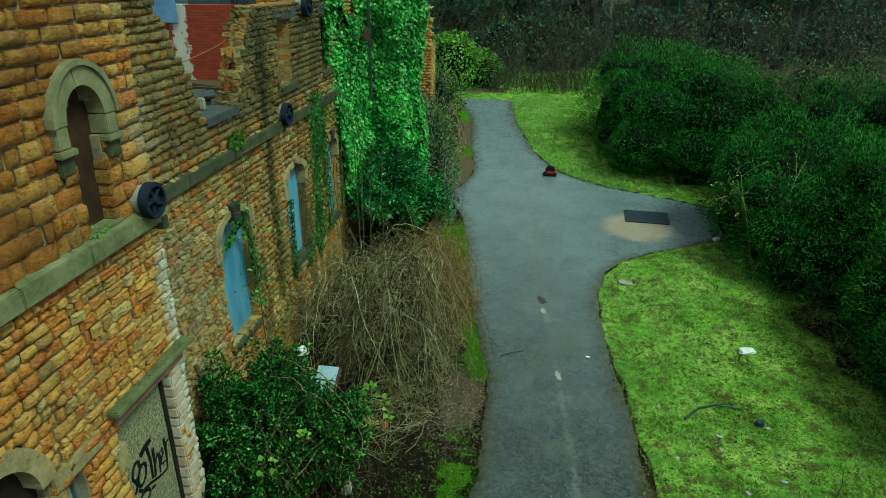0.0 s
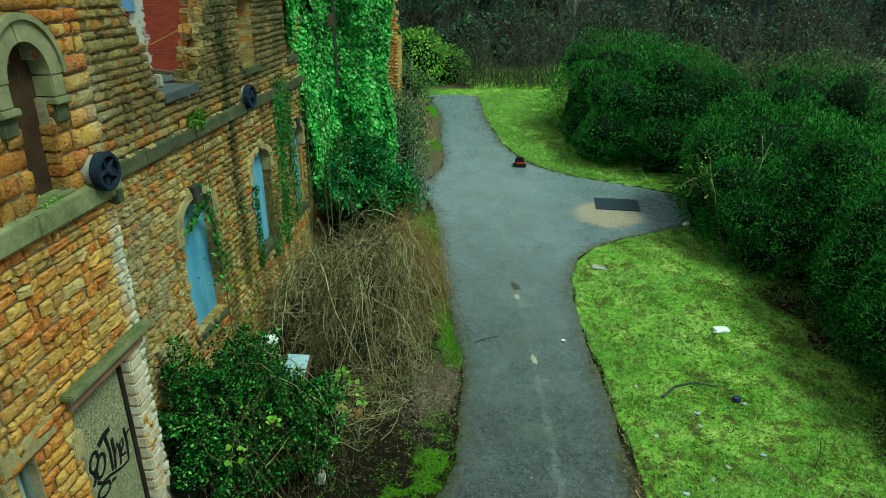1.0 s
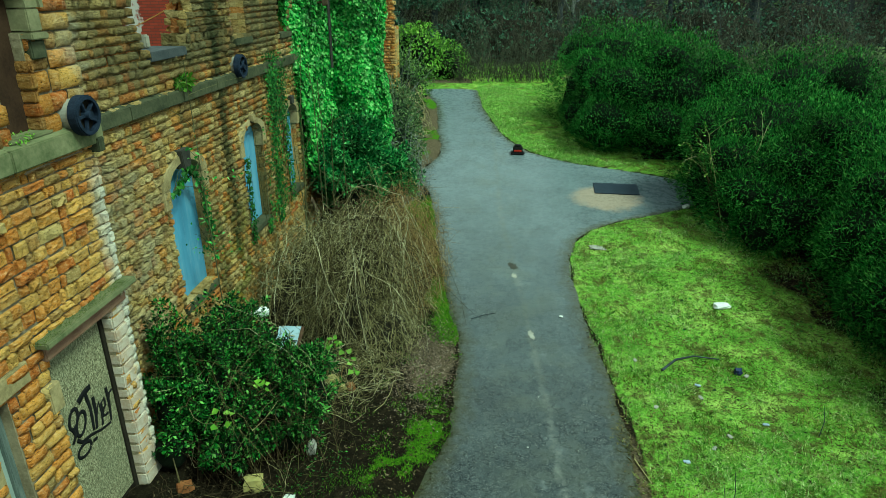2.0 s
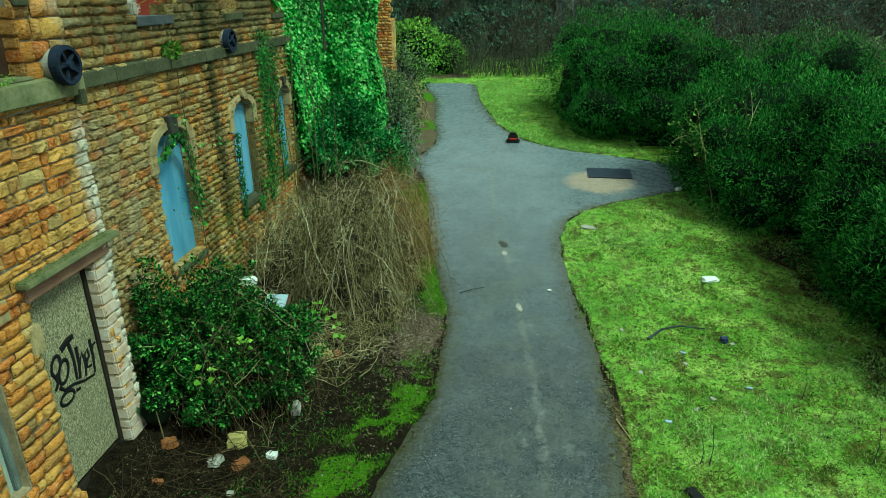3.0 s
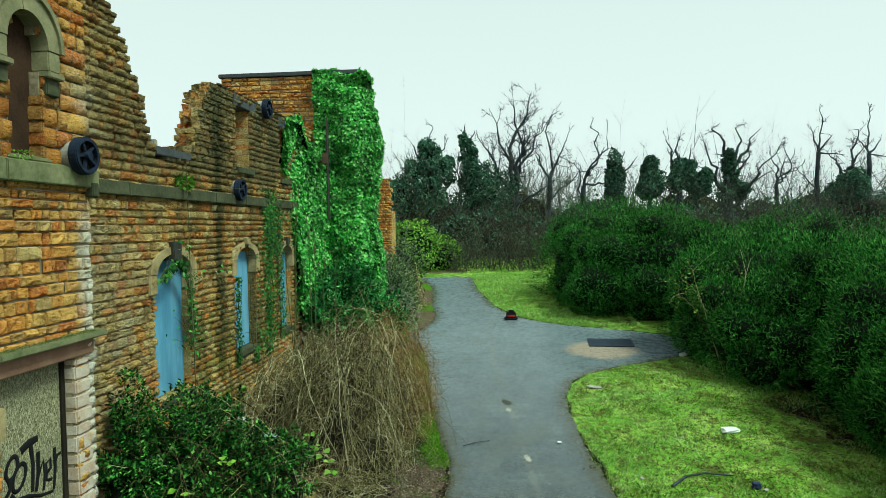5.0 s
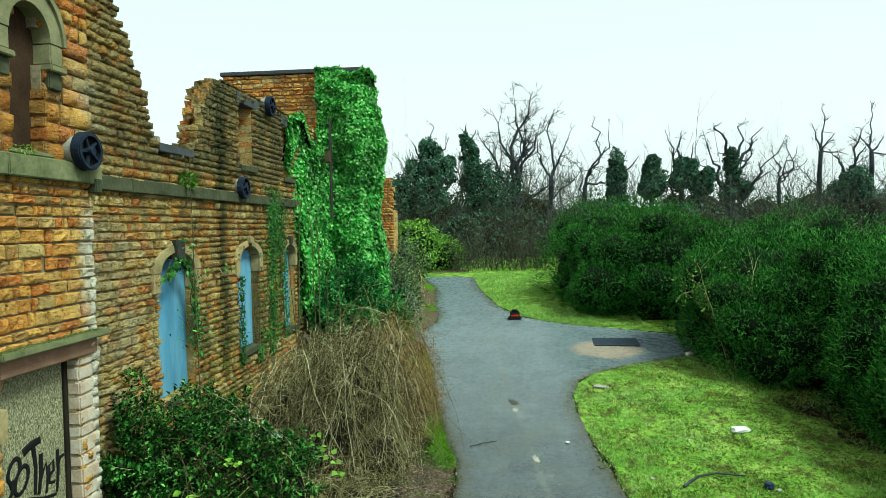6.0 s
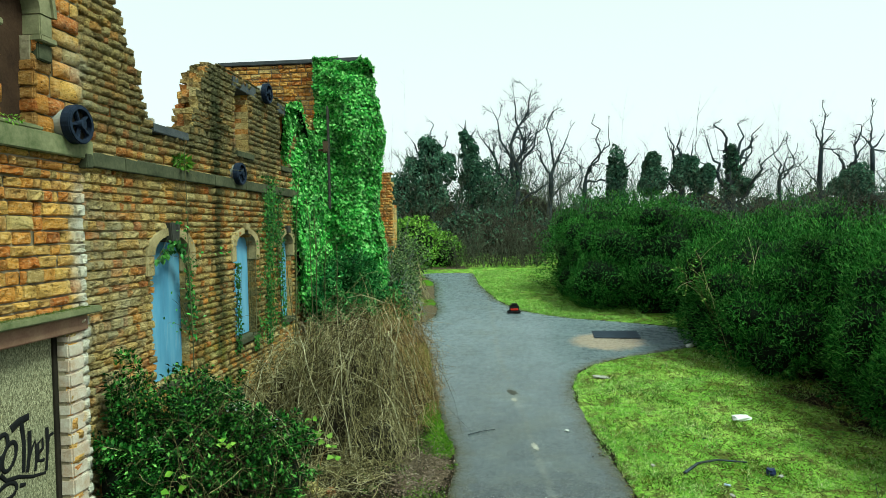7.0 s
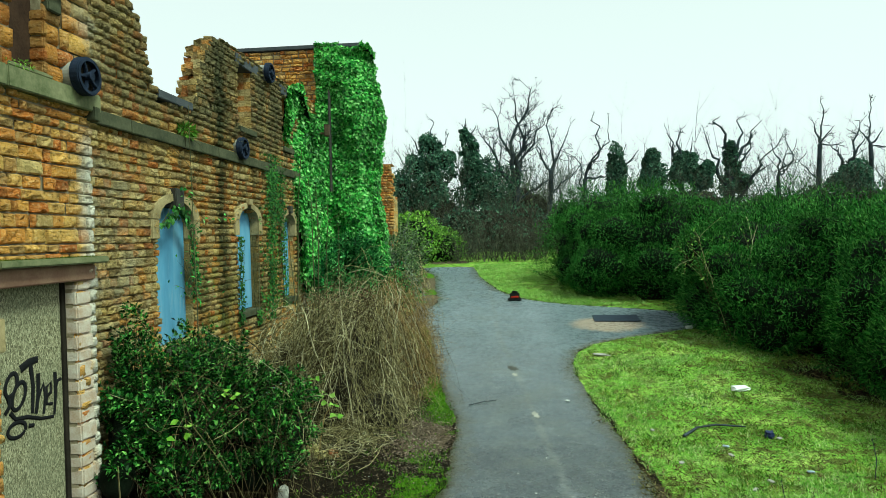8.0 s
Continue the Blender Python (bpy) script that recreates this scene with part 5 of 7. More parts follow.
climbing("climbing_ivy", "ivy trailing through the head of the first boarded window", [(8.14, 3.55, 8.62, 3.90, 0.05, 0.3), (8.62, 3.88, 8.98, 3.55, 0.06, 0.3), (9.0, 3.5, 9.08, 2.5, 0.045, 0.4)], 240, 0.07, 36, M_WALLIVY, True)

# ------------------------------------------------------------------ stems and shrubs


def arc(g, p0, p1, lift, n=9, wob=0.04):
    s = np.linspace(0, 1, n)[:, None]
    p = np.array(p0) * (1 - s) + np.array(p1) * s
    p[:, 2] += lift * 4 * (s * (1 - s))[:, 0]
    return p + np.cumsum(g.normal(0, wob, (n, 3)), 0) * s


def sapling(at, top, r, seed, leafmat=None, nleaf=0, name="sapling", label="thin bare sapling in front of the wall", twigs=14):
    g = np.random.default_rng(seed)
    t = thing(name, label, "sapling")
    main = arc(g, at, top, 0.0, 12, 0.018)
    lines = [(main, r, r * 0.35)]
    tips = []
    for _ in range(twigs):
        i = g.integers(4, 11)
        d = g.normal(0, 1, 3) * np.array([0.28, 0.3, 0.22]) + np.array([0.1, 0, 0.15])
        tw = arc(g, main[i], main[i] + d * g.uniform(0.6, 1.6), 0.03, 6, 0.015)
        lines.append((tw, r * 0.35, r * 0.12))
        tips.append(tw)
    v, f = polyline_tubes(lines, 5)
    arrays("stem", v, f, M_GREEN_ST, t)
    if nleaf:
        q = np.concatenate(tips + [main])
        q = q[q[:, 2] < max(at[2] + 0.78 * (top[2] - at[2]), 2.0)]
        P = q[g.integers(0, len(q), nleaf)] + g.normal(0, 0.06, (nleaf, 3))
        v, f = leaves(P, g.normal(0, 1, P.shape) + np.array([0, 0, -0.4]), g.normal(0, 0.6, P.shape) + np.array([0.3, -0.4, 0.8]), 0.085 * g.uniform(0.5, 1.2, nleaf), "oval")
        arrays("foliage", v, f, leafmat, t)["kind"] = "stuff"
    return t


sapling((-2.35, 8.45, 0.0), (-2.66, 8.72, 5.45), 0.013, 41, M_IVY, 120, "climber", "leafy climber rising in front of the first boarded window", 20)
for k, (x_, y_, h_) in enumerate(((-2.2, 12.6, 3.4), (-1.9, 13.1, 4.2), (-1.75, 12.9, 3.6), (-2.1, 13.6, 4.4), (-1.5, 13.4, 3.2), (-2.4, 12.9, 4.8))):
    sapling((x_, y_, float(ground_z(x_, y_))), (x_ + 0.15 * (k % 3 - 1), y_ + 0.2, float(ground_z(x_, y_)) + h_), 0.016, 50 + k, twigs=9)


def fl(q):
    return ground_z(q[:, 0], q[:, 1])


def shrub(name, label, lumps, per, size, kind, mat, seed, inner=M_INNER, shrink=0.78, stems=40, reach=1.1, rough=0.22, freq=2.2, droop=0.35, shell=0.3, stem_mat=None):
    """A bush: an inner heap coloured as shade, its leaves, and some stems that poke out."""
    g = np.random.default_rng(seed)
    t = thing(name, label, "bush")
    v, f = crown(lumps, per, size, kind, seed, droop, shell, rough, freq, fl)
    arrays("crown", v, f, mat, t)["kind"] = "stuff"
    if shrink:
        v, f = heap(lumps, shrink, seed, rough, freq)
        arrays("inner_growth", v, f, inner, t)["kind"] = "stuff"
    lines = []
    for _ in range(stems):
        c, r = lumps[g.integers(len(lumps))]
        d = sphere_points(1, g)[0]
        d[2] = abs(d[2])
        b = np.array([c[0], c[1], float(ground_z(c[0], c[1])) + 0.02]) + np.array([g.normal(0, 0.3), g.normal(0, 0.3), 0])
        lines.append((arc(g, b, np.array(c) + d * np.array(r) * reach * g.uniform(0.85, 1.12), 0.15, 8, 0.03), 0.012, 0.003))
    if lines:
        v, f = polyline_tubes(lines, 4)
        arrays("stemwork", v, f, stem_mat or M_GREYTW, t)["kind"] = "stuff"
    return t


def leafy_stems(name, label, base, spread, lumps, n, per, size, kind, mat, seed, stem_mat=M_RUSSET, r=0.009, start=0.3, dense=0.05, fan=0.5):
    """A shrub of arching stems, each with leaves along its outer part; the stems end in the lumps."""
    g = np.random.default_rng(seed)
    t = thing(name, label, "bush")
    vol = np.array([q[0] * q[1] * q[2] for _, q in lumps])
    pick = g.choice(len(lumps), n, p=vol ** 0.7 / (vol ** 0.7).sum())
    lines, P, A, N = [], [], [], []
    for k in range(n):
        c, rr = lumps[pick[k]]
        d = sphere_points(1, g)[0]
        d[2] = abs(d[2]) * 0.9 + 0.1 * d[2]
        tip = np.array(c) + d * np.array(rr) * g.uniform(0.55, 1.15)
        b = np.array([base[0] * (1 - fan) + c[0] * fan + g.normal(0, spread), base[1] * (1 - fan) + c[1] * fan + g.normal(0, spread), 0.0])
        b[2] = float(ground_z(b[0], b[1])) + 0.01
        tip[2] = max(tip[2], float(ground_z(tip[0], tip[1])) + 0.06)
        p = arc(g, b, tip, 0.18 * np.linalg.norm(tip - b), 9, 0.03)
        lines.append((p, r * g.uniform(0.6, 1.3), r * 0.3))
        m = int(per * g.uniform(0.6, 1.4))
        u = start + (1 - start) * np.sqrt(g.random(m))
        i = np.minimum((u * 8).astype(int), 7)
        w = (u * 8 - i)[:, None]
        q = p[i] * (1 - w) + p[i + 1] * w
        tan = p[i + 1] - p[i]
        tan /= np.linalg.norm(tan, axis=1, keepdims=True)
        out = g.normal(0, 1, (m, 3))
        out -= tan * np.sum(out * tan, 1, keepdims=True)
        out /= np.linalg.norm(out, axis=1, keepdims=True)
        P.append(q + out * g.uniform(0, dense, (m, 1)))
        A.append(out + tan * g.uniform(0.2, 1.2, (m, 1)))
        N.append(np.array([0, 0, 1.0]) + g.normal(0, 0.5, (m, 3)))
    P, A, N = np.concatenate(P), np.concatenate(A), np.concatenate(N)
    v, f = leaves(P, A, N, size * g.uniform(0.55, 1.3, len(P)), kind)
    arrays("foliage", v, f, mat, t)["kind"] = "stuff"
    v, f = polyline_tubes(lines, 4)
    arrays("stemwork", v, f, stem_mat, t)["kind"] = "stuff"
    # near-black heap gives the shaded depth behind the sprigs by colour
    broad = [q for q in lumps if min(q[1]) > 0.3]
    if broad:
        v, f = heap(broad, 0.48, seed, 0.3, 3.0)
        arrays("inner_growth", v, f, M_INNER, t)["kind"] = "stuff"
    return t


# the evergreen shrub against the bay's corner
leafy_stems("evergreen_shrub", "dark small-leaved evergreen shrub tangled with bramble by the wall", (-1.6, 7.0), 0.3,
            [((-1.85, 6.75, 0.85), (0.70, 0.75, 1.05)), ((-1.15, 7.2, 0.85), (0.70, 0.75, 0.95)), ((-1.95, 7.6, 1.15), (0.6, 0.7, 1.1)), ((-0.75, 7.35, 0.6), (0.6, 0.6, 0.9)), ((-1.85, 7.75, 0.85), (0.5, 0.5, 0.85)),
             ((-2.40, 6.75, 1.55), (0.18, 0.26, 0.90)), ((-1.25, 6.75, 0.55), (0.65, 0.45, 0.8)), ((-1.95, 6.45, 0.6), (0.5, 0.4, 0.75)), ((-2.42, 6.45, 0.9), (0.32, 0.32, 1.0)),
             ((-2.25, 6.05, 0.55), (0.40, 0.35, 0.55)), ((-1.55, 6.25, 0.40), (0.60, 0.38, 0.45)), ((-0.9, 6.75, 0.40), (0.50, 0.45, 0.50)),
             ((-2.0, 6.8, 1.75), (0.13, 0.16, 0.55)), ((-1.55, 7.0, 1.65), (0.13, 0.16, 0.5)), ((-1.1, 6.9, 1.5), (0.13, 0.13, 0.45)), ((-0.7, 7.3, 1.25), (0.13, 0.13, 0.4))],
            760, 78, 0.058, "oval", M_SHRUB, 61, M_BROWNTW, 0.006, 0.42, 0.06)
leafy_stems("evergreen_shrub", "spreading dark green shrub beneath the ivy-covered gable", (-1.7, 15.4), 0.3,
            [((-1.75, 15.2, 1.8), (0.95, 1.1, 1.6)), ((-0.95, 15.6, 1.5), (0.9, 0.9, 1.2)), ((-1.7, 16.0, 2.3), (0.8, 0.8, 1.35))],
            420, 105, 0.115, "spray", M_YEWLOW, 63, M_BROWNTW, 0.008, 0.12, 0.10)


leafy_stems("evergreen_shrub", "tall sprig of the evergreen shrub rising against the wall", (-2.5, 6.65), 0.06,
            [((-2.5, 6.7, 1.75), (0.14, 0.22, 0.75)), ((-2.35, 6.85, 1.45), (0.16, 0.2, 0.6))], 46, 44, 0.062, "oval", M_SHRUB, 62, M_BROWNTW, 0.006, 0.35, 0.06)


def bramble_leaf(name, at, seed, n=3):
    g = np.random.default_rng(seed)
    t = thing(name, "spray of pale bramble leaves above the shrub", "bramble", group="bramble sprays")
    P = np.repeat(np.array([at]), n * 3, 0) + g.normal(0, 0.08, (n * 3, 3))
    v, f = leaves(P, g.normal(0, 1, P.shape) * np.array([1, 1, 0.4]), g.normal(0, 0.25, P.shape) + np.array([0.2, -0.5, 1]), 0.095 * g.uniform(0.7, 1.2, len(P)), "ivy")
    arrays("foliage", v, f, M_LIME, t)
    c = arc(g, (at[0] - 0.3, at[1] + 0.2, 0.1), at, 0.25, 10, 0.02)
    v, f = polyline_tubes([(c, 0.009, 0.004)], 4)
    arrays("stem", v, f, M_RUSSET, t)


for k, p_ in enumerate(((-1.05, 6.45, 1.40), (-0.52, 8.39, 0.93), (-1.5, 6.1, 1.15), (-0.2, 7.9, 0.95), (-0.55, 7.9, 1.25))):
    bramble_leaf("bramble", p_, 70 + k, 2 + k % 2)


def tangle(name, label, base, radii, n, seed, mat, r=0.008, up=1.0, cat="dead bush", kinks=8, wob=0.05, lying=0.45, radial=0.25, stick_share=0.82):
    """A heap of arching dry stems."""
    g = np.random.default_rng(seed)
    t = thing(name, label, cat)
    lines = []
    R3, c0 = np.array(radii), np.array([base[0], base[1], 0.0])
    for _ in range(n):
        if g.random() < lying:
            # a stem that lies over the heap, bending with it
            d = sphere_points(1, g)[0]
            d[2] = abs(d[2])
            tan = np.cross(d, sphere_points(1, g)[0])
            tan /= max(np.linalg.norm(tan), 1e-6)
            if g.random() < radial:
                tan = np.array([0, 0, 1.0]) - d * d[2] + tan * 0.5
                tan /= max(np.linalg.norm(tan), 1e-6)
            span = g.uniform(0.35, 1.0) * up
            s = np.linspace(-span, span, kinks)[:, None]
            p = d * np.cos(s) + tan * np.sin(s)
            p = p * (g.uniform(0.55, 1.06) + 0.06 * np.cumsum(g.normal(0, 0.5, (kinks, 1)), 0) + 0.10 * s ** 2)
            p = p * R3 + c0 + np.cumsum(g.normal(0, wob * 0.7, (kinks, 3)), 0)
            p[:, 2] += ground_z(p[:, 0], p[:, 1])
        elif g.random() < stick_share:
            # a crooked stick lying anyhow in the outer heap
            d = sphere_points(1, g)[0]
            d[2] = abs(d[2])
            way = sphere_points(1, g)[0] + d * 0.5 + np.array([0, 0, 0.25])
            way /= np.linalg.norm(way)
            span = g.uniform(0.15, 0.5) * radii[2] ** 0.6
            s = np.linspace(-span, span, kinks)[:, None]
            p = c0 + d * R3 * g.uniform(0.6, 1.04) + way * s + np.cumsum(g.normal(0, wob * 0.5, (kinks, 3)), 0) - np.array([0, 0, 0.25]) * s ** 2
            p[:, 2] += ground_z(p[:, 0], p[:, 1])
        else:
            a, q = g.uniform(0, 2 * np.pi), np.sqrt(g.random())
            bx, by = base[0] + radii[0] * q * 0.6 * np.cos(a), base[1] + radii[1] * q * 0.6 * np.sin(a)
            a2, rr = a + g.normal(0, 0.9), g.uniform(0.5, 1.15)
            ex, ey = base[0] + radii[0] * rr * np.cos(a2), base[1] + radii[1] * rr * np.sin(a2)
            hz = radii[2] * g.uniform(0.2, 1.0)
            p0 = (bx, by, float(ground_z(bx, by)) + 0.02)
            p1 = (ex, ey, float(ground_z(ex, ey)) + hz * g.uniform(0.0, 0.75) * np.sqrt(max(0.1, 1 - (rr * 0.85) ** 2)))
            p = arc(g, p0, p1, hz * g.uniform(0.3, 0.8) * up, kinks, wob)
        p[:, 2] = np.maximum(p[:, 2], ground_z(p[:, 0], p[:, 1]) + 0.01)
        lines.append((p, r * g.uniform(0.7, 1.4), r * 0.35))
    half = len(lines) // 2
    v, f = polyline_tubes(lines[:half], 3)
    arrays("stemwork", v, f, mat, t)["kind"] = "stuff"
    v, f = polyline_tubes(lines[half:], 3)
    arrays("upper_stemwork", v, f, mat, t)["kind"] = "stuff"
    # a dark heap in the middle paints the shade between the stems
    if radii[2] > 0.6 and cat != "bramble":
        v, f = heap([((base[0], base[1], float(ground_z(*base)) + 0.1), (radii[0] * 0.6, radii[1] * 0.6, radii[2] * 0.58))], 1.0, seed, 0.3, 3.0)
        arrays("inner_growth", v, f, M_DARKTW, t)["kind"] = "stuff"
    return t


tangle("dead_bramble", "large heap of dry straw-coloured bramble stems", (-0.75, 11.15), (1.15, 1.5, 2.0), 3000, 81, M_TWIG, 0.0044, 1.0, wob=0.15, lying=0.42, radial=0.35)
tangle("dead_bramble", "long pale canes arching over the heap", (-0.75, 11.0), (1.45, 1.8, 2.45), 320, 96, M_TWIG, 0.0068, 1.3, wob=0.07, lying=0.25, stick_share=0.1, kinks=12)
# darker stems among the pale ones put the heap's inner shade into colour
tangle("dead_bramble", "thin dark stems deep in the bramble heap", (-0.75, 11.15), (1.15, 1.5, 2.05), 850, 90, M_BROWNTW, 0.006, 1.0, wob=0.09, lying=0.45, radial=0.4)
tangle("dead_bramble", "russet dead stems rising behind the heap", (0.0, 12.2), (0.9, 1.5, 2.2), 1500, 82, M_RUSSET, 0.004, 0.8, wob=0.07, lying=0.3, radial=0.3)
tangle("dead_bramble", "low dry stems spilling towards the lane", (-0.1, 10.2), (0.75, 0.95, 0.8), 650, 83, M_TWIG, 0.004, wob=0.05, lying=0.4, radial=0.6)
tangle("dead_bramble", "low grey-brown dead stems round the shrub's foot", (-0.45, 8.7), (0.95, 0.9, 0.40), 300, 89, M_TWIG, 0.005, wob=0.06)
tangle("dead_bramble", "dry stems leaning on the foot of the wall", (-2.0, 11.2), (0.75, 1.7, 1.7), 700, 84, M_TWIG, 0.005, wob=0.07, lying=0.2)
tangle("bramble", "bare arching bramble canes through the evergreen shrub", (-1.35, 6.9), (1.25, 1.25, 1.95), 190, 85, M_TWIG, 0.0038, 1.1, "bramble")
tangle("bramble", "dark bramble canes through the evergreen shrub", (-1.35, 6.9), (1.2, 1.2, 1.8), 170, 95, M_BROWNTW, 0.005, 1.1, "bramble")
tangle("dead_bramble", "thin litter of broken canes below the shrub", (-1.3, 5.2), (1.3, 1.1, 0.2), 420, 86, M_BROWNTW, 0.005, 0.6, wob=0.07)
tangle("dead_bramble", "dry stems and scrub beside the lane", (-1.3, 18.2), (1.1, 2.6, 1.6), 520, 87, M_GREYTW, 0.010)
tangle("dead_bramble", "dry stems and scrub farther along the lane", (-1.9, 23.6), (1.2, 3.0, 1.7), 420, 88, M_TWIG, 0.012)

shrub("scrub_bush", "dull green scrub at the foot of the ivy", [((-1.15, 18.6, 1.7), (0.8, 1.3, 1.1)), ((-1.6, 20.5, 2.0), (0.9, 1.4, 1.3))], 7000, 0.10, "oval", M_SCRUB, 91, stems=90, reach=1.3, shrink=0.6, shell=0.5)
shrub("scrub_bush", "dull green scrub between the lane and the far pier", [((-1.9, 23.0, 2.1), (1.0, 1.6, 1.3)), ((-2.3, 26.5, 2.6), (1.4, 1.6, 1.5))], 8000, 0.11, "oval", M_SCRUB, 92, stems=90, reach=1.3, shrink=0.6, shell=0.5)
shrub("green_bush", "fresh light green bush at the end of the lane", [((-2.6, 33.5, 3.2), (1.4, 1.3, 1.7)), ((-1.3, 34.2, 2.6), (1.3, 1.2, 1.4))], 7000, 0.15, "oval", M_LIME, 93, stems=60, reach=1.2, shrink=0.7, shell=0.4)

# ------------------------------------------------------------------ the evergreen hedge
HEDGE = (("large dark green yew at the bend of the lane", [((6.4, 25.6, 2.5), (2.5, 3.2, 2.55)), ((7.9, 22.6, 2.5), (2.1, 2.2, 2.4)), ((6.1, 22.9, 2.0), (1.2, 1.6, 1.9))], M_YEWB, 30000),
         ("bright conifer bush between its darker neighbours", [((9.6, 17.8, 1.9), (2.3, 2.4, 2.1)), ((8.6, 16.0, 1.4), (1.3, 1.9, 1.7)), ((10.6, 15.2, 1.9), (1.9, 1.8, 2.0))], M_YEWB, 34000),
         ("broad dark conifer bush along the grass", [((11.3, 12.2, 1.7), (2.5, 2.6, 2.25)), ((10.4, 9.8, 1.3), (1.7, 2.1, 1.75))], M_YEWB, 30000),
         ("dark yew at the near end of the hedge", [((12.0, 6.8, 1.5), (2.4, 2.9, 2.2)), ((12.4, 2.6, 1.5), (2.3, 2.8, 2.2))], M_YEW, 13000),
         ("tall dark yew behind the hedge", [((11.6, 21.5, 2.2), (2.6, 2.6, 2.4)), ((14.0, 17.0, 2.2), (2.6, 3.0, 2.4))], M_YEWB, 17000))
for k, (lab, lumps, mat, n) in enumerate(HEDGE):
    lumps = lobes(lumps, 26, 0.5, 0.95, 140 + k)
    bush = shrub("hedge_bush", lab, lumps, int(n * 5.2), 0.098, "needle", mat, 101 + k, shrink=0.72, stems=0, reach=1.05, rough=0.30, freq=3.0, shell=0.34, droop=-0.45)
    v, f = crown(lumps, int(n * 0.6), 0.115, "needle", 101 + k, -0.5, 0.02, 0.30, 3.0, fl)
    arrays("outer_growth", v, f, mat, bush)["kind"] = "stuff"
g = np.random.default_rng(118)
canes = thing("sapling", "pale bare sapling arching before the hedge", "sapling", group="hedge saplings")
lines = []
for k in range(9):
    a_ = g.uniform(-2.4, 1.4)
    tip = (7.75 + 1.0 * math.sin(a_) - 0.2, 15.2 + 0.4 * math.cos(a_), 0.55 + g.uniform(1.5, 2.9))
    c = arc(g, (7.75 + g.normal(0, 0.06), 15.35 + g.normal(0, 0.06), 0.50), tip, g.uniform(0.1, 0.35), 12, 0.03)
    lines.append((c, 0.008, 0.004))
    for j in range(5):
        i_ = g.integers(4, 11)
        lines.append((arc(g, c[i_], c[i_] + g.normal(0, 0.22, 3) + np.array([-0.05, -0.1, 0.15]), 0.05, 6, 0.02), 0.004, 0.003))
v, f = polyline_tubes(lines, 5)
arrays("stemwork", v, f, M_TWIG, canes)["kind"] = "stuff"
P = np.concatenate([c[-3:] for c, _, _ in lines])
v, f = leaves(P, g.normal(0, 1, P.shape), g.normal(0, 0.4, P.shape) + np.array([0, -0.5, 1]), 0.075 * g.uniform(0.6, 1.2, len(P)), "oval")
arrays("foliage", v, f, M_LIME, canes)["kind"] = "stuff"

# ------------------------------------------------------------------ winter trees


def limbs(g, p, d, length, r, depth, out, spread=0.6, up=0.12, kids=(2, 3), shrinkage=0.72, gnarl=0.16):
    n = 4 if depth > 1 else 3
    for i in range(n):
        q = p + d * length / n
        d = d + g.normal(0, gnarl, 3) + np.array([0, 0, up * 0.4])
        d /= np.linalg.norm(d)
        r2 = r * (0.9 if depth else 0.6)
        out.append((*p, *q, r, r2))
        if depth and i >= 1 and g.random() < 0.45:
            e = d + g.normal(0, spread, 3) + np.array([0, 0, up])
            limbs(g, q, e / np.linalg.norm(e), length * shrinkage * g.uniform(0.6, 1.0), r2 * 0.55, depth - 1, out, spread, up, kids, shrinkage, gnarl)
        p, r = q, r2
    if depth:
        for _ in range(g.integers(kids[0], kids[1] + 1)):
            e = d + g.normal(0, spread, 3) + np.array([0, 0, up])
            limbs(g, p, e / np.linalg.norm(e), length * shrinkage * g.uniform(0.75, 1.1), r * 0.7, depth - 1, out, spread, up, kids, shrinkage, gnarl)


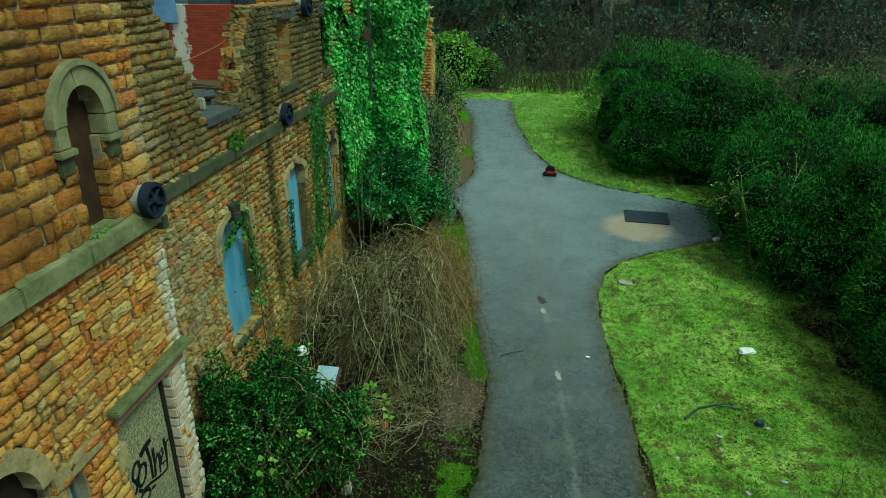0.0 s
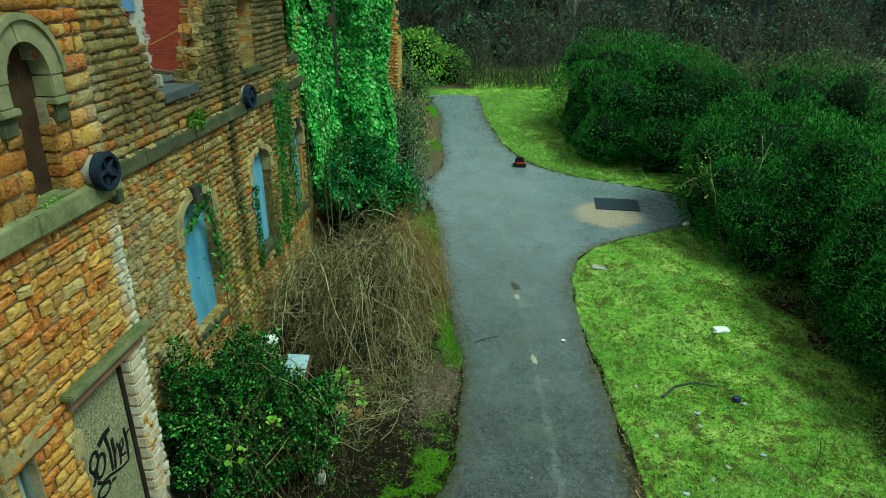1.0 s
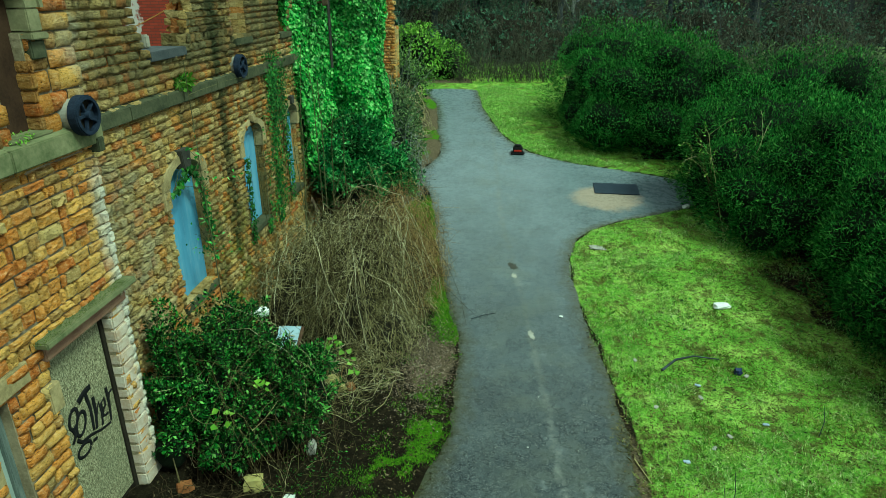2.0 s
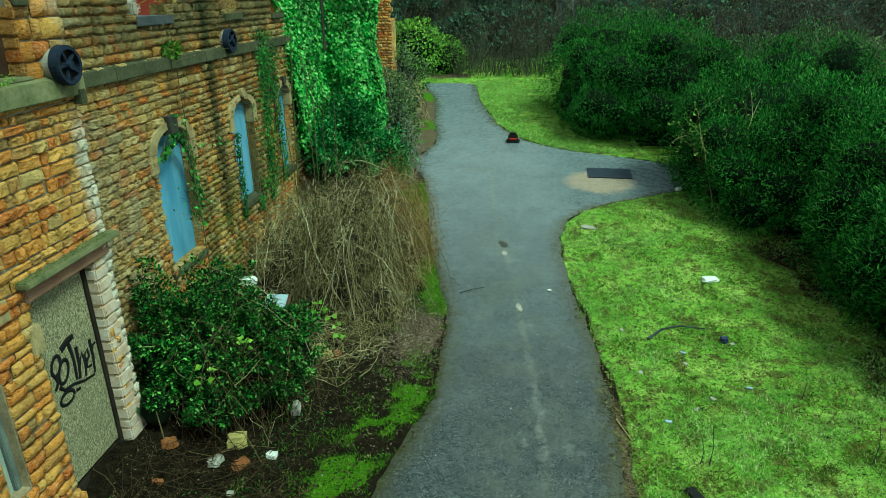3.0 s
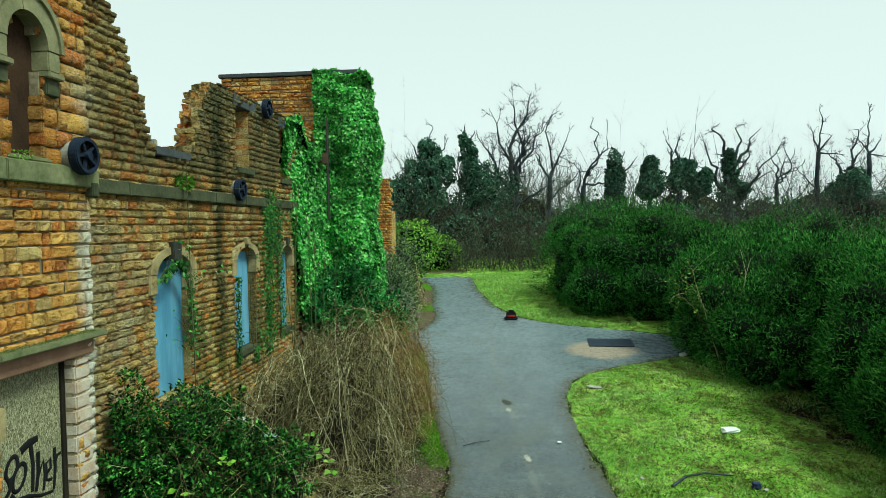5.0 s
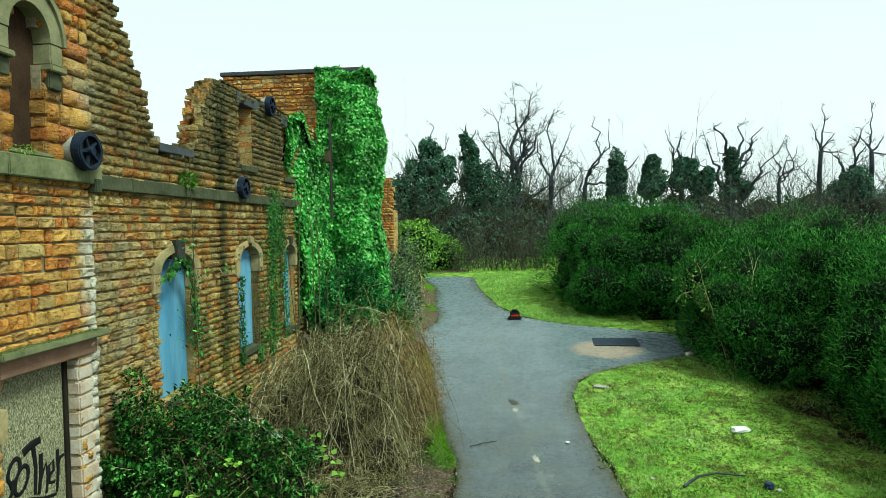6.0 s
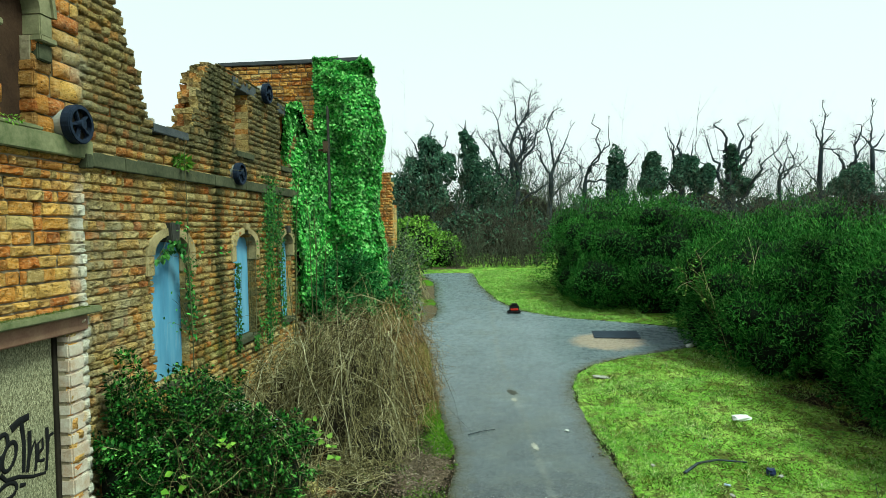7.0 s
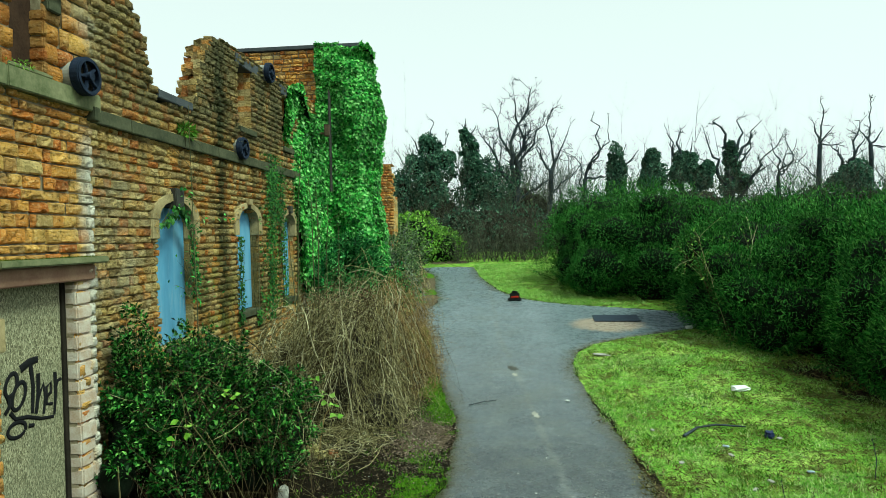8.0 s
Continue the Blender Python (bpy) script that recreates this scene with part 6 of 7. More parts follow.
def tree(name, label, at, height, r, seed, depth=5, spread=0.55, up=0.15, ivy=None, lean=(0, 0), gnarl=0.16, first=0.3, fine=M_BARK):
    """A winter tree: trunk, limbs and, where it has some, ivy (clumps of centre and radii over its foot)."""
    g = np.random.default_rng(seed)
    z0 = float(ground_z(at[0], at[1])) - 0.1
    t = thing(name, label, "tree", (at[0], at[1], z0), "winter trees")
    trunk, out = [], []
    d = np.array([lean[0], lean[1], 1.0])
    d /= np.linalg.norm(d)
    p, rr = np.zeros(3), r
    steps = 5
    for i in range(steps):
        q = p + d * height * first / steps
        trunk.append((*p, *q, rr * (1.25 if i == 0 else 1), rr * 0.93))
        p, rr = q, rr * 0.93
        d = d + g.normal(0, 0.05, 3)
        d /= np.linalg.norm(d)
        if i > 2:
            e = d + g.normal(0, 0.8, 3) * np.array([1, 1, 0.3])
            limbs(g, p, e / np.linalg.norm(e), height * 0.2, rr * 0.45, depth - 2, out, spread, up, gnarl=gnarl)
    limbs(g, p, d, height * 0.24, rr, depth - 1, out, spread, up, gnarl=gnarl)
    for _ in range(2):
        e = d + g.normal(0, 0.55, 3)
        limbs(g, p, e / np.linalg.norm(e), height * 0.24, rr * 0.75, depth - 1, out, spread, up, gnarl=gnarl)
    out = np.array(out)
    top = max(out[:, 5].max(), 0.1)
    k = height / top
    out[:, :6] *= k
    trunk = np.array(trunk)
    trunk[:, :6] *= k
    out[:, 6:] = np.maximum(out[:, 6:], 0.012)
    v, f = tubes(trunk, 8)
    bole = arrays("trunk", v, f, M_BARK, t, True)
    v, f = tubes(out, 3)
    arrays("branchwork", v, f, fine, t)["kind"] = "stuff"
    if ivy:
        ivy = lobes(ivy, 9, 0.35, 0.75, seed + 9)
        v, f = crown(ivy, 1100 * len(ivy), 0.19, "ivy", seed + 3, 0.5, 0.75, 0.5, 1.3)
        arrays("ivy", v, f, M_FARIVY, bole)["kind"] = "stuff"
        v, f = heap(ivy, 0.5, seed + 3, 0.5, 1.3)
        arrays("ivy_core", v, f, M_FARIVY, bole)["kind"] = "stuff"
    return t


def bent(g, a, b, n, crook):
    """A crooked way from a to b."""
    s_ = np.linspace(0, 1, n)[:, None]
    w = np.cumsum(g.normal(0, crook * 0.42, (n, 3)), 0)
    w -= w[0] * (1 - s_) + w[-1] * s_
    return np.asarray(a) * (1 - s_) + np.asarray(b) * s_ + w * np.linalg.norm(np.asarray(b) - np.asarray(a))


def bough(g, way, r0, r1, depth, out, dense, reach, droop):
    """A limb along a way and, by turns, its branches and twigs."""
    n = len(way)
    rad = np.linspace(r0, r1, n)
    for i in range(n - 1):
        out.append((*way[i], *way[i + 1], rad[i], rad[i + 1]))
    if not depth:
        return
    span = np.linalg.norm(np.diff(way, axis=0), axis=1).sum()
    for _ in range(max(2, int(span * dense))):
        u = g.uniform(0.2, 1.0) * (n - 1)
        i = min(int(u), n - 2)
        q = way[i] + (way[i + 1] - way[i]) * (u - i)
        d = way[i + 1] - way[i]
        d = d / max(np.linalg.norm(d), 1e-6) * 0.7 + g.normal(0, 0.62, 3) + np.array([0, 0, 0.22 - droop])
        d /= np.linalg.norm(d)
        size = reach * g.uniform(0.35, 1.0) * (1.15 - 0.5 * u / (n - 1))
        bough(g, bent(g, q, q + d * size, 5, 0.10), max(rad[i] * 0.5, 0.011), 0.007, depth - 1, out, dense * 1.8, reach * 0.5, droop)


def winter_tree(label, at, fork, r, arms, seed, reach=1.5, dense=2.0, crook=0.10, droop=0.0, ivy=None, depth=3):
    """A bare tree: a trunk up to its fork and arms that end at (across, deep, high) from its foot."""
    g = np.random.default_rng(seed)
    t = thing("tree", label, "tree", (at[0], at[1], float(ground_z(at[0], at[1])) - 0.1), "winter trees")
    stem = bent(g, (0, 0, 0), (arms[0][0] * 0.25, 0, fork), 8, 0.02)
    segs = [(*stem[i], *stem[i + 1], r * (1.3 if i == 0 else 1 - 0.04 * i), r * (0.96 - 0.04 * i)) for i in range(7)]
    v, f = tubes(np.array(segs), 9)
    bole = arrays("trunk", v, f, M_BARK, t, True)
    out = []
    for k, e in enumerate(arms):
        i = 7 if k < 3 else int(g.integers(4, 8))
        bough(g, bent(g, stem[i], e, 9, crook), r * (0.50 if k < 3 else 0.36), 0.018, depth, out, dense, reach, droop)
    v, f = tubes(np.array(out), 3)
    arrays("branchwork", v, f, M_BARK, t)["kind"] = "stuff"
    if ivy:
        ivy = lobes(ivy, 16, 0.14, 0.42, seed + 9)
        v, f = crown(ivy, 1100 * len(ivy), 0.14, "ivy", seed + 3, 0.5, 0.8, 0.85, 2.6)
        arrays("ivy", v, f, M_FARIVY, bole)["kind"] = "stuff"
        # near-black core colours the ivy's inner shade
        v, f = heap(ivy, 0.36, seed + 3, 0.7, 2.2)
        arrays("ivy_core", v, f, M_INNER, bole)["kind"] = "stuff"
    return t


winter_tree("ivy-clad winter tree with a dense dark crown", (-2.4, 42), 5.5, 0.24, [(0.1, 0, 8.7), (-1.3, 0, 7.6), (1.2, 0.3, 7.8)], 201, 0.9, 2.2,
            ivy=[((0.05, 0, 6.9), (0.75, 0.8, 1.2)), ((-0.9, 0, 5.6), (0.9, 0.8, 1.1)), ((0.95, 0, 5.9), (0.75, 0.8, 1.0)), ((0, 0, 4.3), (1.3, 1.0, 1.6)), ((-1.9, 0, 4.2), (1.0, 0.9, 1.3))])
winter_tree("leaning broken trunk wrapped in dark ivy", (0.3, 42), 6.5, 0.28, [(-0.3, 0, 8.7), (0.3, 0, 8.2)], 202, 0.6, 2.2,
            ivy=[((-0.3, 0, 7.5), (0.5, 0.5, 0.9)), ((-0.1, 0, 6.3), (0.7, 0.7, 1.1)), ((0.35, 0, 5.1), (1.1, 0.9, 1.2)), ((0.9, 0, 3.7), (1.5, 1.1, 1.3))])
winter_tree("tall bare oak with many crooked limbs", (2.9, 42), 3.9, 0.36, [(1.5, 0, 10.6), (0.3, 0.3, 10.1), (-1.2, 0, 9.4), (2.5, -0.3, 8.6), (-2.0, 0.2, 7.7), (3.3, 0, 5.2), (-2.6, 0, 5.6), (0.9, -0.5, 8.4)], 203, 1.8, 2.3)
winter_tree("slender bare tree with arching limbs", (5.3, 42), 5.0, 0.2, [(0.9, 0, 9.3), (1.5, 0.2, 7.9), (-0.6, 0, 7.2), (2.2, 0, 5.9)], 204, 1.3, 2.4)
winter_tree("leaning crooked tree with weeping twigs", (7.5, 42), 4.4, 0.2, [(0.9, 0, 8.8), (1.8, 0, 8.4), (2.4, 0, 4.9), (-0.9, 0, 6.0)], 205, 0.9, 2.0, 0.14, 0.5)
winter_tree("stump grown over with ivy", (9.8, 42), 4.5, 0.2, [(0.6, 0, 6.6), (1.4, 0, 6.2)], 206, 0.7, ivy=[((0, 0, 5.0), (0.42, 0.45, 1.0)), ((0.05, 0, 3.4), (0.5, 0.5, 1.4))])
winter_tree("short trunk wrapped in ivy", (11.9, 42), 4.0, 0.2, [(0.2, 0, 6.0), (-0.5, 0, 5.6)], 207, 0.7, ivy=[((0, 0, 5.2), (0.28, 0.3, 0.7)), ((-0.1, 0, 4.2), (0.6, 0.5, 0.8))])
winter_tree("bare antlers of a tree above a dark mass of ivy", (14.1, 42), 5.0, 0.24, [(-1.1, 0, 7.5), (-0.3, 0, 7.6), (0.5, 0, 6.9), (-1.9, 0, 5.5)], 208, 0.8, 1.8, 0.13, ivy=[((0, 0, 5.2), (0.75, 0.8, 1.0)), ((1.1, 0, 4.6), (0.7, 0.7, 0.8))])
winter_tree("gnarled dead oak with contorted limbs", (17.0, 42), 4.3, 0.42, [(-0.6, 0, 8.2), (0.5, 0, 8.0), (1.9, 0, 7.8), (3.2, 0, 6.9), (-2.2, 0, 6.1), (-1.6, 0.3, 7.3), (2.6, 0, 5.1), (1.2, -0.3, 7.0)], 209, 0.95, 2.0, 0.11, ivy=[((0, 0, 5.0), (0.45, 0.5, 1.4)), ((0.3, 0, 3.8), (0.9, 0.8, 0.8))])
winter_tree("small gnarled bare tree", (20.0, 42), 4.2, 0.16, [(-0.6, 0, 6.3), (0.3, 0, 6.9), (1.0, 0, 6.5), (1.6, 0, 5.6)], 210, 0.8, 2.0, 0.14)
winter_tree("tall dead spire of a tree", (22.4, 42), 6.2, 0.17, [(0.1, 0, 9.2), (0.9, 0, 7.3), (-0.5, 0, 7.9), (-1.4, 0, 5.3), (1.6, 0, 6.0)], 211, 0.75, 2.2, 0.06)
winter_tree("tangled bare tree over a dark thicket of ivy", (23.9, 42), 4.6, 0.24, [(0.6, 0, 7.6), (-1.0, 0, 6.3), (1.3, 0, 6.6)], 212, 1.1, 2.2, 0.14, ivy=[((0.3, 0, 3.7), (1.2, 0.9, 0.9))])
winter_tree("tall dead spire of a tree", (25.4, 42), 6.0, 0.18, [(0.2, 0, 9.1), (-0.7, 0, 7.1), (0.8, 0, 6.9), (1.5, 0, 5.8)], 213, 0.75, 2.2, 0.06)
for k, (x_, y_, h_) in enumerate(((-6.5, 38, 6.6), (-4.6, 43, 7.2), (-8.5, 44, 8.0), (1.6, 46, 6.3), (4.2, 48, 6.6), (8.4, 50, 6.2), (12.5, 52, 6.0), (16.0, 54, 6.0), (20, 52, 6.2), (23, 55, 6.5), (30, 50, 7.0), (33, 46, 7.5), (-11, 40, 8), (36, 52, 8), (-0.9, 44, 7.2), (6.4, 45, 6.4))):
    tree("tree", "bare grey winter tree in the depth of the wood", (x_, y_), h_, 0.16, 230 + k, 4, 0.45, 0.22, fine=M_GREYTW)


def thicket(name, label, x0, x1, y0, y1, h0, h1, n, seed, mat, r=0.02, twigs=4):
    """Upright undergrowth: many thin stems with side twigs."""
    g = np.random.default_rng(seed)
    segs = []
    for _ in range(n):
        x_, y_ = g.uniform(x0, x1), g.uniform(y0, y1)
        p = np.array([x_, y_, float(ground_z(x_, y_)) - 0.05])
        h = g.uniform(h0, h1)
        d = np.array([g.normal(0, 0.34), g.normal(0, 0.3), 1.0])
        rr = r * g.uniform(0.6, 1.3)
        for i in range(5):
            q = p + d * h / 5
            segs.append((*p, *q, rr, rr * 0.78))
            rr *= 0.78
            if i > 0:
                for _ in range(twigs):
                    e = q + (d * 0.6 + g.normal(0, 0.55, 3)) * h * g.uniform(0.06, 0.2)
                    segs.append((*q, *e, rr * 0.6, rr * 0.25))
            p = q
            d = d + g.normal(0, 0.24, 3)
    v, f = tubes(np.array(segs), 3)
    ob = arrays(name, v, f, mat)
    return tagged(ob, label, "undergrowth", kind="stuff")


thicket("thicket", "grey leafless undergrowth at the edge of the wood", -12, 8, 34.2, 45, 2.4, 5.2, 700, 301, M_MIDTW, 0.013, 5)
thicket("thicket", "dark leafless undergrowth deep in the wood", 5, 38, 36, 56, 2.5, 5.0, 480, 302, M_BARK, 0.018, 5)
thicket("thicket", "pale dry stems behind the hedge", 9.5, 17, 20.5, 27, 2.6, 4.2, 260, 303, M_MIDTW, 0.010, 7)
thicket("thicket", "hazy leafless scrub between the hedge and the trees", 4.5, 36, 29, 37, 3.0, 4.9, 520, 306, M_MIDTW, 0.012, 5)
thicket("thicket", "brown dead stems heaped at the end of the lane", -0.5, 4.6, 32.6, 35, 0.6, 2.2, 420, 304, M_MIDTW, 0.013, 6)
thicket("thicket", "tall thin poles of the far wood", -30, 60, 50, 70, 4.0, 7.0, 380, 305, M_BARK, 0.05, 3)
shrub("undergrowth", "dark evergreen undergrowth beneath the winter trees", lobes([((-5.5, 37, 3.3), (2.6, 2.2, 2.6)), ((-0.8, 37.5, 2.8), (1.8, 1.6, 1.8)), ((-9.5, 36, 3.6), (3, 3, 2.8))], 16, 0.6, 1.1, 320),
      14000, 0.2, "oval", M_FARIVY, 311, stems=80, reach=1.3, shell=0.5)
shrub("undergrowth", "dull green undergrowth behind the hedge", lobes([((10.5, 33, 2.6), (3.2, 2.6, 1.6)), ((16, 30, 2.4), (3.4, 3.0, 1.8)), ((22, 30, 2.6), (3.6, 3.0, 1.8)), ((18, 23, 2.0), (3, 3, 1.9)), ((28, 34, 2.8), (4, 3, 2.0))], 24, 0.6, 1.2, 321),
      30000, 0.17, "oval", M_SCRUB, 312, stems=160, reach=1.35, shell=0.5, shrink=0.5)
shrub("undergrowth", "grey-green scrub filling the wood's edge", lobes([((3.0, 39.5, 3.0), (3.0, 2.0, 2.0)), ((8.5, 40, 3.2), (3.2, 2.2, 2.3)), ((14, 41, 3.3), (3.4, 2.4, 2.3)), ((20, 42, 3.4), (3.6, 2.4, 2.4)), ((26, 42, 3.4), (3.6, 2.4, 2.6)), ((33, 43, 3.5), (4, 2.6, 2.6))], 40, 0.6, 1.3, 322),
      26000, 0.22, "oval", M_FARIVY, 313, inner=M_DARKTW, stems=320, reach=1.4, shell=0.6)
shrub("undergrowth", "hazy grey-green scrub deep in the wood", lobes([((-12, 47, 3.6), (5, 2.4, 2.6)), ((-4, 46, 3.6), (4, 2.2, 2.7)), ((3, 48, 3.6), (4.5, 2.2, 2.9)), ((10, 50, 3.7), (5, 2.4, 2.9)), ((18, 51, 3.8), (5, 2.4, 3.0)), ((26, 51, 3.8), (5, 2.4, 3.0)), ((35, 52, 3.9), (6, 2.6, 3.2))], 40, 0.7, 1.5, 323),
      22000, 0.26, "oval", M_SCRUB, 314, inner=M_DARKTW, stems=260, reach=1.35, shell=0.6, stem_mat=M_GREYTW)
# the wood goes on behind and beside, out of sight
hills = []
for k in range(46):
    a_ = 2 * math.pi * k / 46
    rr_ = 78 + 8 * math.sin(k * 2.3)
    x_, y_ = rr_ * math.sin(a_) + 5, rr_ * math.cos(a_) + 8
    hills.append(((x_, y_, float(np.interp(y_, PROFILE_Y, PROFILE_Z)) + 1.0), (8.0, 8.0, 3.0 + 0.8 * math.sin(k * 1.7))))
v, f = heap(hills, 1.0, 401, 0.16, 0.8)
far_wood = arrays("far_wood", v, f, M_BARK)
tagged(far_wood, "grey winter wood closing the distance", "wood", kind="stuff")

# ------------------------------------------------------------------ grass, moss tufts, leaf litter
g = np.random.default_rng(501)
n = 360000
x = g.uniform(3.7, 9.2, n)
y = 2.6 + 28.4 * g.random(n) ** 1.7
pz = np.stack([x, y, 0 * x], 1)
ok = (x > road_right(y) + 0.14 * np.clip((9.0 - y) / 2.5, -0.3, 1) + 0.10 * ripple(pz, 3.5, 41)) & (ripple(pz, 2.4, 10) + 0.9 * ripple(pz, 7.5, 13) + g.normal(0, 0.35, n) > -0.15) & ((y < 20) | (x < 6.4))
x, y = x[ok], y[ok]
p = np.stack([x, y, ground_z(x, y) - 0.005], 1)
v, f = leaves(p, np.stack([g.normal(0, 0.9, len(p)), g.normal(0, 0.9, len(p)), np.ones(len(p))], 1), g.normal(0, 1, p.shape), 0.05 * g.uniform(0.4, 1.5, len(p)) * (1 + 0.3 * ripple(p, 3, 14)), "blade")
grass = arrays("grass", v, f, M_GRASS)
# tufts that stand higher and paler
n = 90000
x, y = g.uniform(3.8, 9.0, n), 4.0 + 18 * g.random(n) ** 1.5
pz = np.stack([x, y, 0 * x], 1)
ok = (x > road_right(y) + 0.2) & (ripple(pz, 4.0, 23) + 0.6 * ripple(pz, 13.0, 24) > 0.36)
x, y = x[ok], y[ok]
p = np.stack([x, y, ground_z(x, y) - 0.005], 1)
v, f = leaves(p, np.stack([g.normal(0, 1.1, len(p)), g.normal(0, 1.1, len(p)), np.ones(len(p))], 1), g.normal(0, 1, p.shape), 0.075 * g.uniform(0.5, 1.4, len(p)), "blade")
tufts = arrays("grass_tufts", v, f, M_TUFT)
# thin dead growth in the bare patches of the lawn
n = 90000
x, y = g.uniform(3.8, 9.2, n), 4.0 + 17 * g.random(n) ** 1.5
pz = np.stack([x, y, 0 * x], 1)
ok = (x > road_right(y) + 0.2) & (ripple(pz, 2.4, 10) + 0.9 * ripple(pz, 7.5, 13) + g.normal(0, 0.35, n) < 0.0)
x, y = x[ok], y[ok]
p = np.stack([x, y, ground_z(x, y) - 0.004], 1)
v, f = leaves(p, np.stack([g.normal(0, 1.5, len(p)), g.normal(0, 1.5, len(p)), np.ones(len(p)) * 0.7], 1), g.normal(0, 1, p.shape), 0.06 * g.uniform(0.4, 1.5, len(p)), "blade")
tagged(arrays("dead_grass", v, f, M_STRAW), "withered brown grass in the bare patches of the lawn", "grass", kind="stuff")
# the bleached grass at the bend
n = 130000
x, y = g.uniform(0.8, 6.8, n), g.uniform(20.3, 32.0, n)
pz = np.stack([x, y, 0 * x], 1)
ok = (x > road_right(y) + 0.0) & (ripple(pz, 2.4, 10) + 0.6 * ripple(pz, 6, 13) > -0.5)
x, y = x[ok], y[ok]
p = np.stack([x, y, ground_z(x, y) - 0.004], 1)
v, f = leaves(p, np.stack([g.normal(0, 1.0, len(p)), g.normal(0, 1.0, len(p)), np.ones(len(p))], 1), g.normal(0, 1, p.shape), 0.085 * g.uniform(0.4, 1.5, len(p)), "blade")
tagged(arrays("grass_tufts", v, f, M_BLEACH), "bleached grass at the bend of the lane", "grass", kind="stuff")
# dead grass creeping over the asphalt's right edge
n = 130000
x, y = g.uniform(3.3, 6.2, n), 2.8 + 13.8 * g.random(n) ** 1.4
off = x - road_right(y)
pz = np.stack([x, y, 0 * x], 1)
ok = 0.55 * (0.12 + 0.88 * np.clip((9.0 - y) / 2.5, 0, 1)) * np.exp(-((off - 0.05 - 0.16 * ripple(pz, 3.5, 41)) / (0.13 + 0.1 * np.clip((6.5 - y) / 2, 0, 1))) ** 2) > g.random(n)
x, y = x[ok], y[ok]
p = np.stack([x, y, np.maximum(ground_z(x, y), np.where(x < road_right(y), level(y) + 0.004, -9)) - 0.003], 1)
v, f = leaves(p, np.stack([g.normal(0, 1.6, len(p)), g.normal(0, 1.6, len(p)), np.ones(len(p)) * 0.6], 1), g.normal(0, 1, p.shape), 0.07 * g.uniform(0.4, 1.5, len(p)), "blade")
tagged(arrays("dead_grass", v, f, M_STRAW), "dead brown grass creeping over the asphalt's edge", "grass", kind="stuff")
tagged(tufts, "pale tufts of longer grass", "grass", kind="stuff")
tagged(grass, "short bright green grass, thin and mossy in places", "grass", kind="stuff")
n = 110000
x, y = g.uniform(-1.0, 1.6, n), g.uniform(3.6, 17.5, n)
L = road_left(y)
w = mossy(x, y) + 1.2 * np.exp(-((x - L + 0.15) / 0.32) ** 2) * (y > 9.6) * (0.62 + 0.75 * ripple(np.stack([x, y, 0 * x], 1), 4.5, 19))
pz = np.stack([x, y, 0 * x], 1)
ok = (x < L + 0.04 + 0.08 * ripple(pz, 6, 33)) & (w + 0.3 * ripple(pz, 9, 15) + g.normal(0, 0.14, n) > 0.24)
x, y = x[ok], y[ok]
p = np.stack([x, y, ground_z(x, y) - 0.005], 1)
v, f = leaves(p, np.stack([g.normal(0, 0.7, len(p)), g.normal(0, 0.7, len(p)), np.ones(len(p))], 1), g.normal(0, 1, p.shape), 0.045 * g.uniform(0.4, 1.5, len(p)), "blade")
tagged(arrays("moss", v, f, M_MOSS), "bright moss and short grass on the verge", "moss", kind="stuff")


def scatter(name, label, mat, n, xr, yr, size, seed, keep, category, kind_="oval"):
    g = np.random.default_rng(seed)
    x, y = g.uniform(*xr, n), g.uniform(*yr, n)
    ok = keep(x, y, g)
    x, y = x[ok], y[ok]
    on_road = (x > road_left(y)) & (x < road_right(y))
    p = np.stack([x, y, np.where(on_road, level(y) + 0.016, ground_z(x, y) + 0.008)], 1)
    v, f = leaves(p, g.normal(0, 1, p.shape) * np.array([1, 1, 0.12]), g.normal(0, 0.25, p.shape) + np.array([0, 0, 1.0]), size * g.uniform(0.5, 1.4, len(p)), kind_)
    return tagged(arrays(name, v, f, mat), label, category, kind="stuff")


scatter("leaf_litter", "drift of dry brown leaves along the lane's edge", M_PALELF, 30000, (-0.6, 1.7), (7.6, 11.6), 0.036, 511,
        lambda x, y, g: (np.exp(-(((x - 0.8) / 0.5) ** 2 + ((y - 9.5) / 1.1) ** 2)) > g.random(len(x))) & (x < road_left(y) + 0.05), "leaves")
scatter("leaf_litter", "dead leaves and scraps over the dark soil", M_DRYLEAF, 12000, (-2.4, 1.2), (3.0, 9.0), 0.045, 512,
        lambda x, y, g: (x < road_left(y) - 0.1) & (g.random(len(x)) < 0.6), "leaves")
scatter("leaf_litter", "scattered leaves and bark on the grass", M_DRYLEAF, 2600, (3.8, 9.0), (4, 20), 0.045, 513,
        lambda x, y, g: x > road_right(y) - 0.15, "leaves")
scatter("weeds", "small weeds and seedlings on the dark soil", M_WALLIVY, 2600, (-2.4, 0.9), (3.0, 7.0), 0.04, 518,
        lambda x, y, g: (x < road_left(y) - 0.05) & (ripple(np.stack([x, y, 0 * x], 1), 3.0, 27) > 0.1), "weeds")
scatter("weeds", "small broad-leaved weeds in the grass", M_SHRUB, 2600, (4.0, 8.8), (4.5, 19), 0.07, 514,
        lambda x, y, g: (x > road_right(y) + 0.1) & (ripple(np.stack([x, y, 0 * x], 1), 3.0, 17) > 0.25), "weeds")
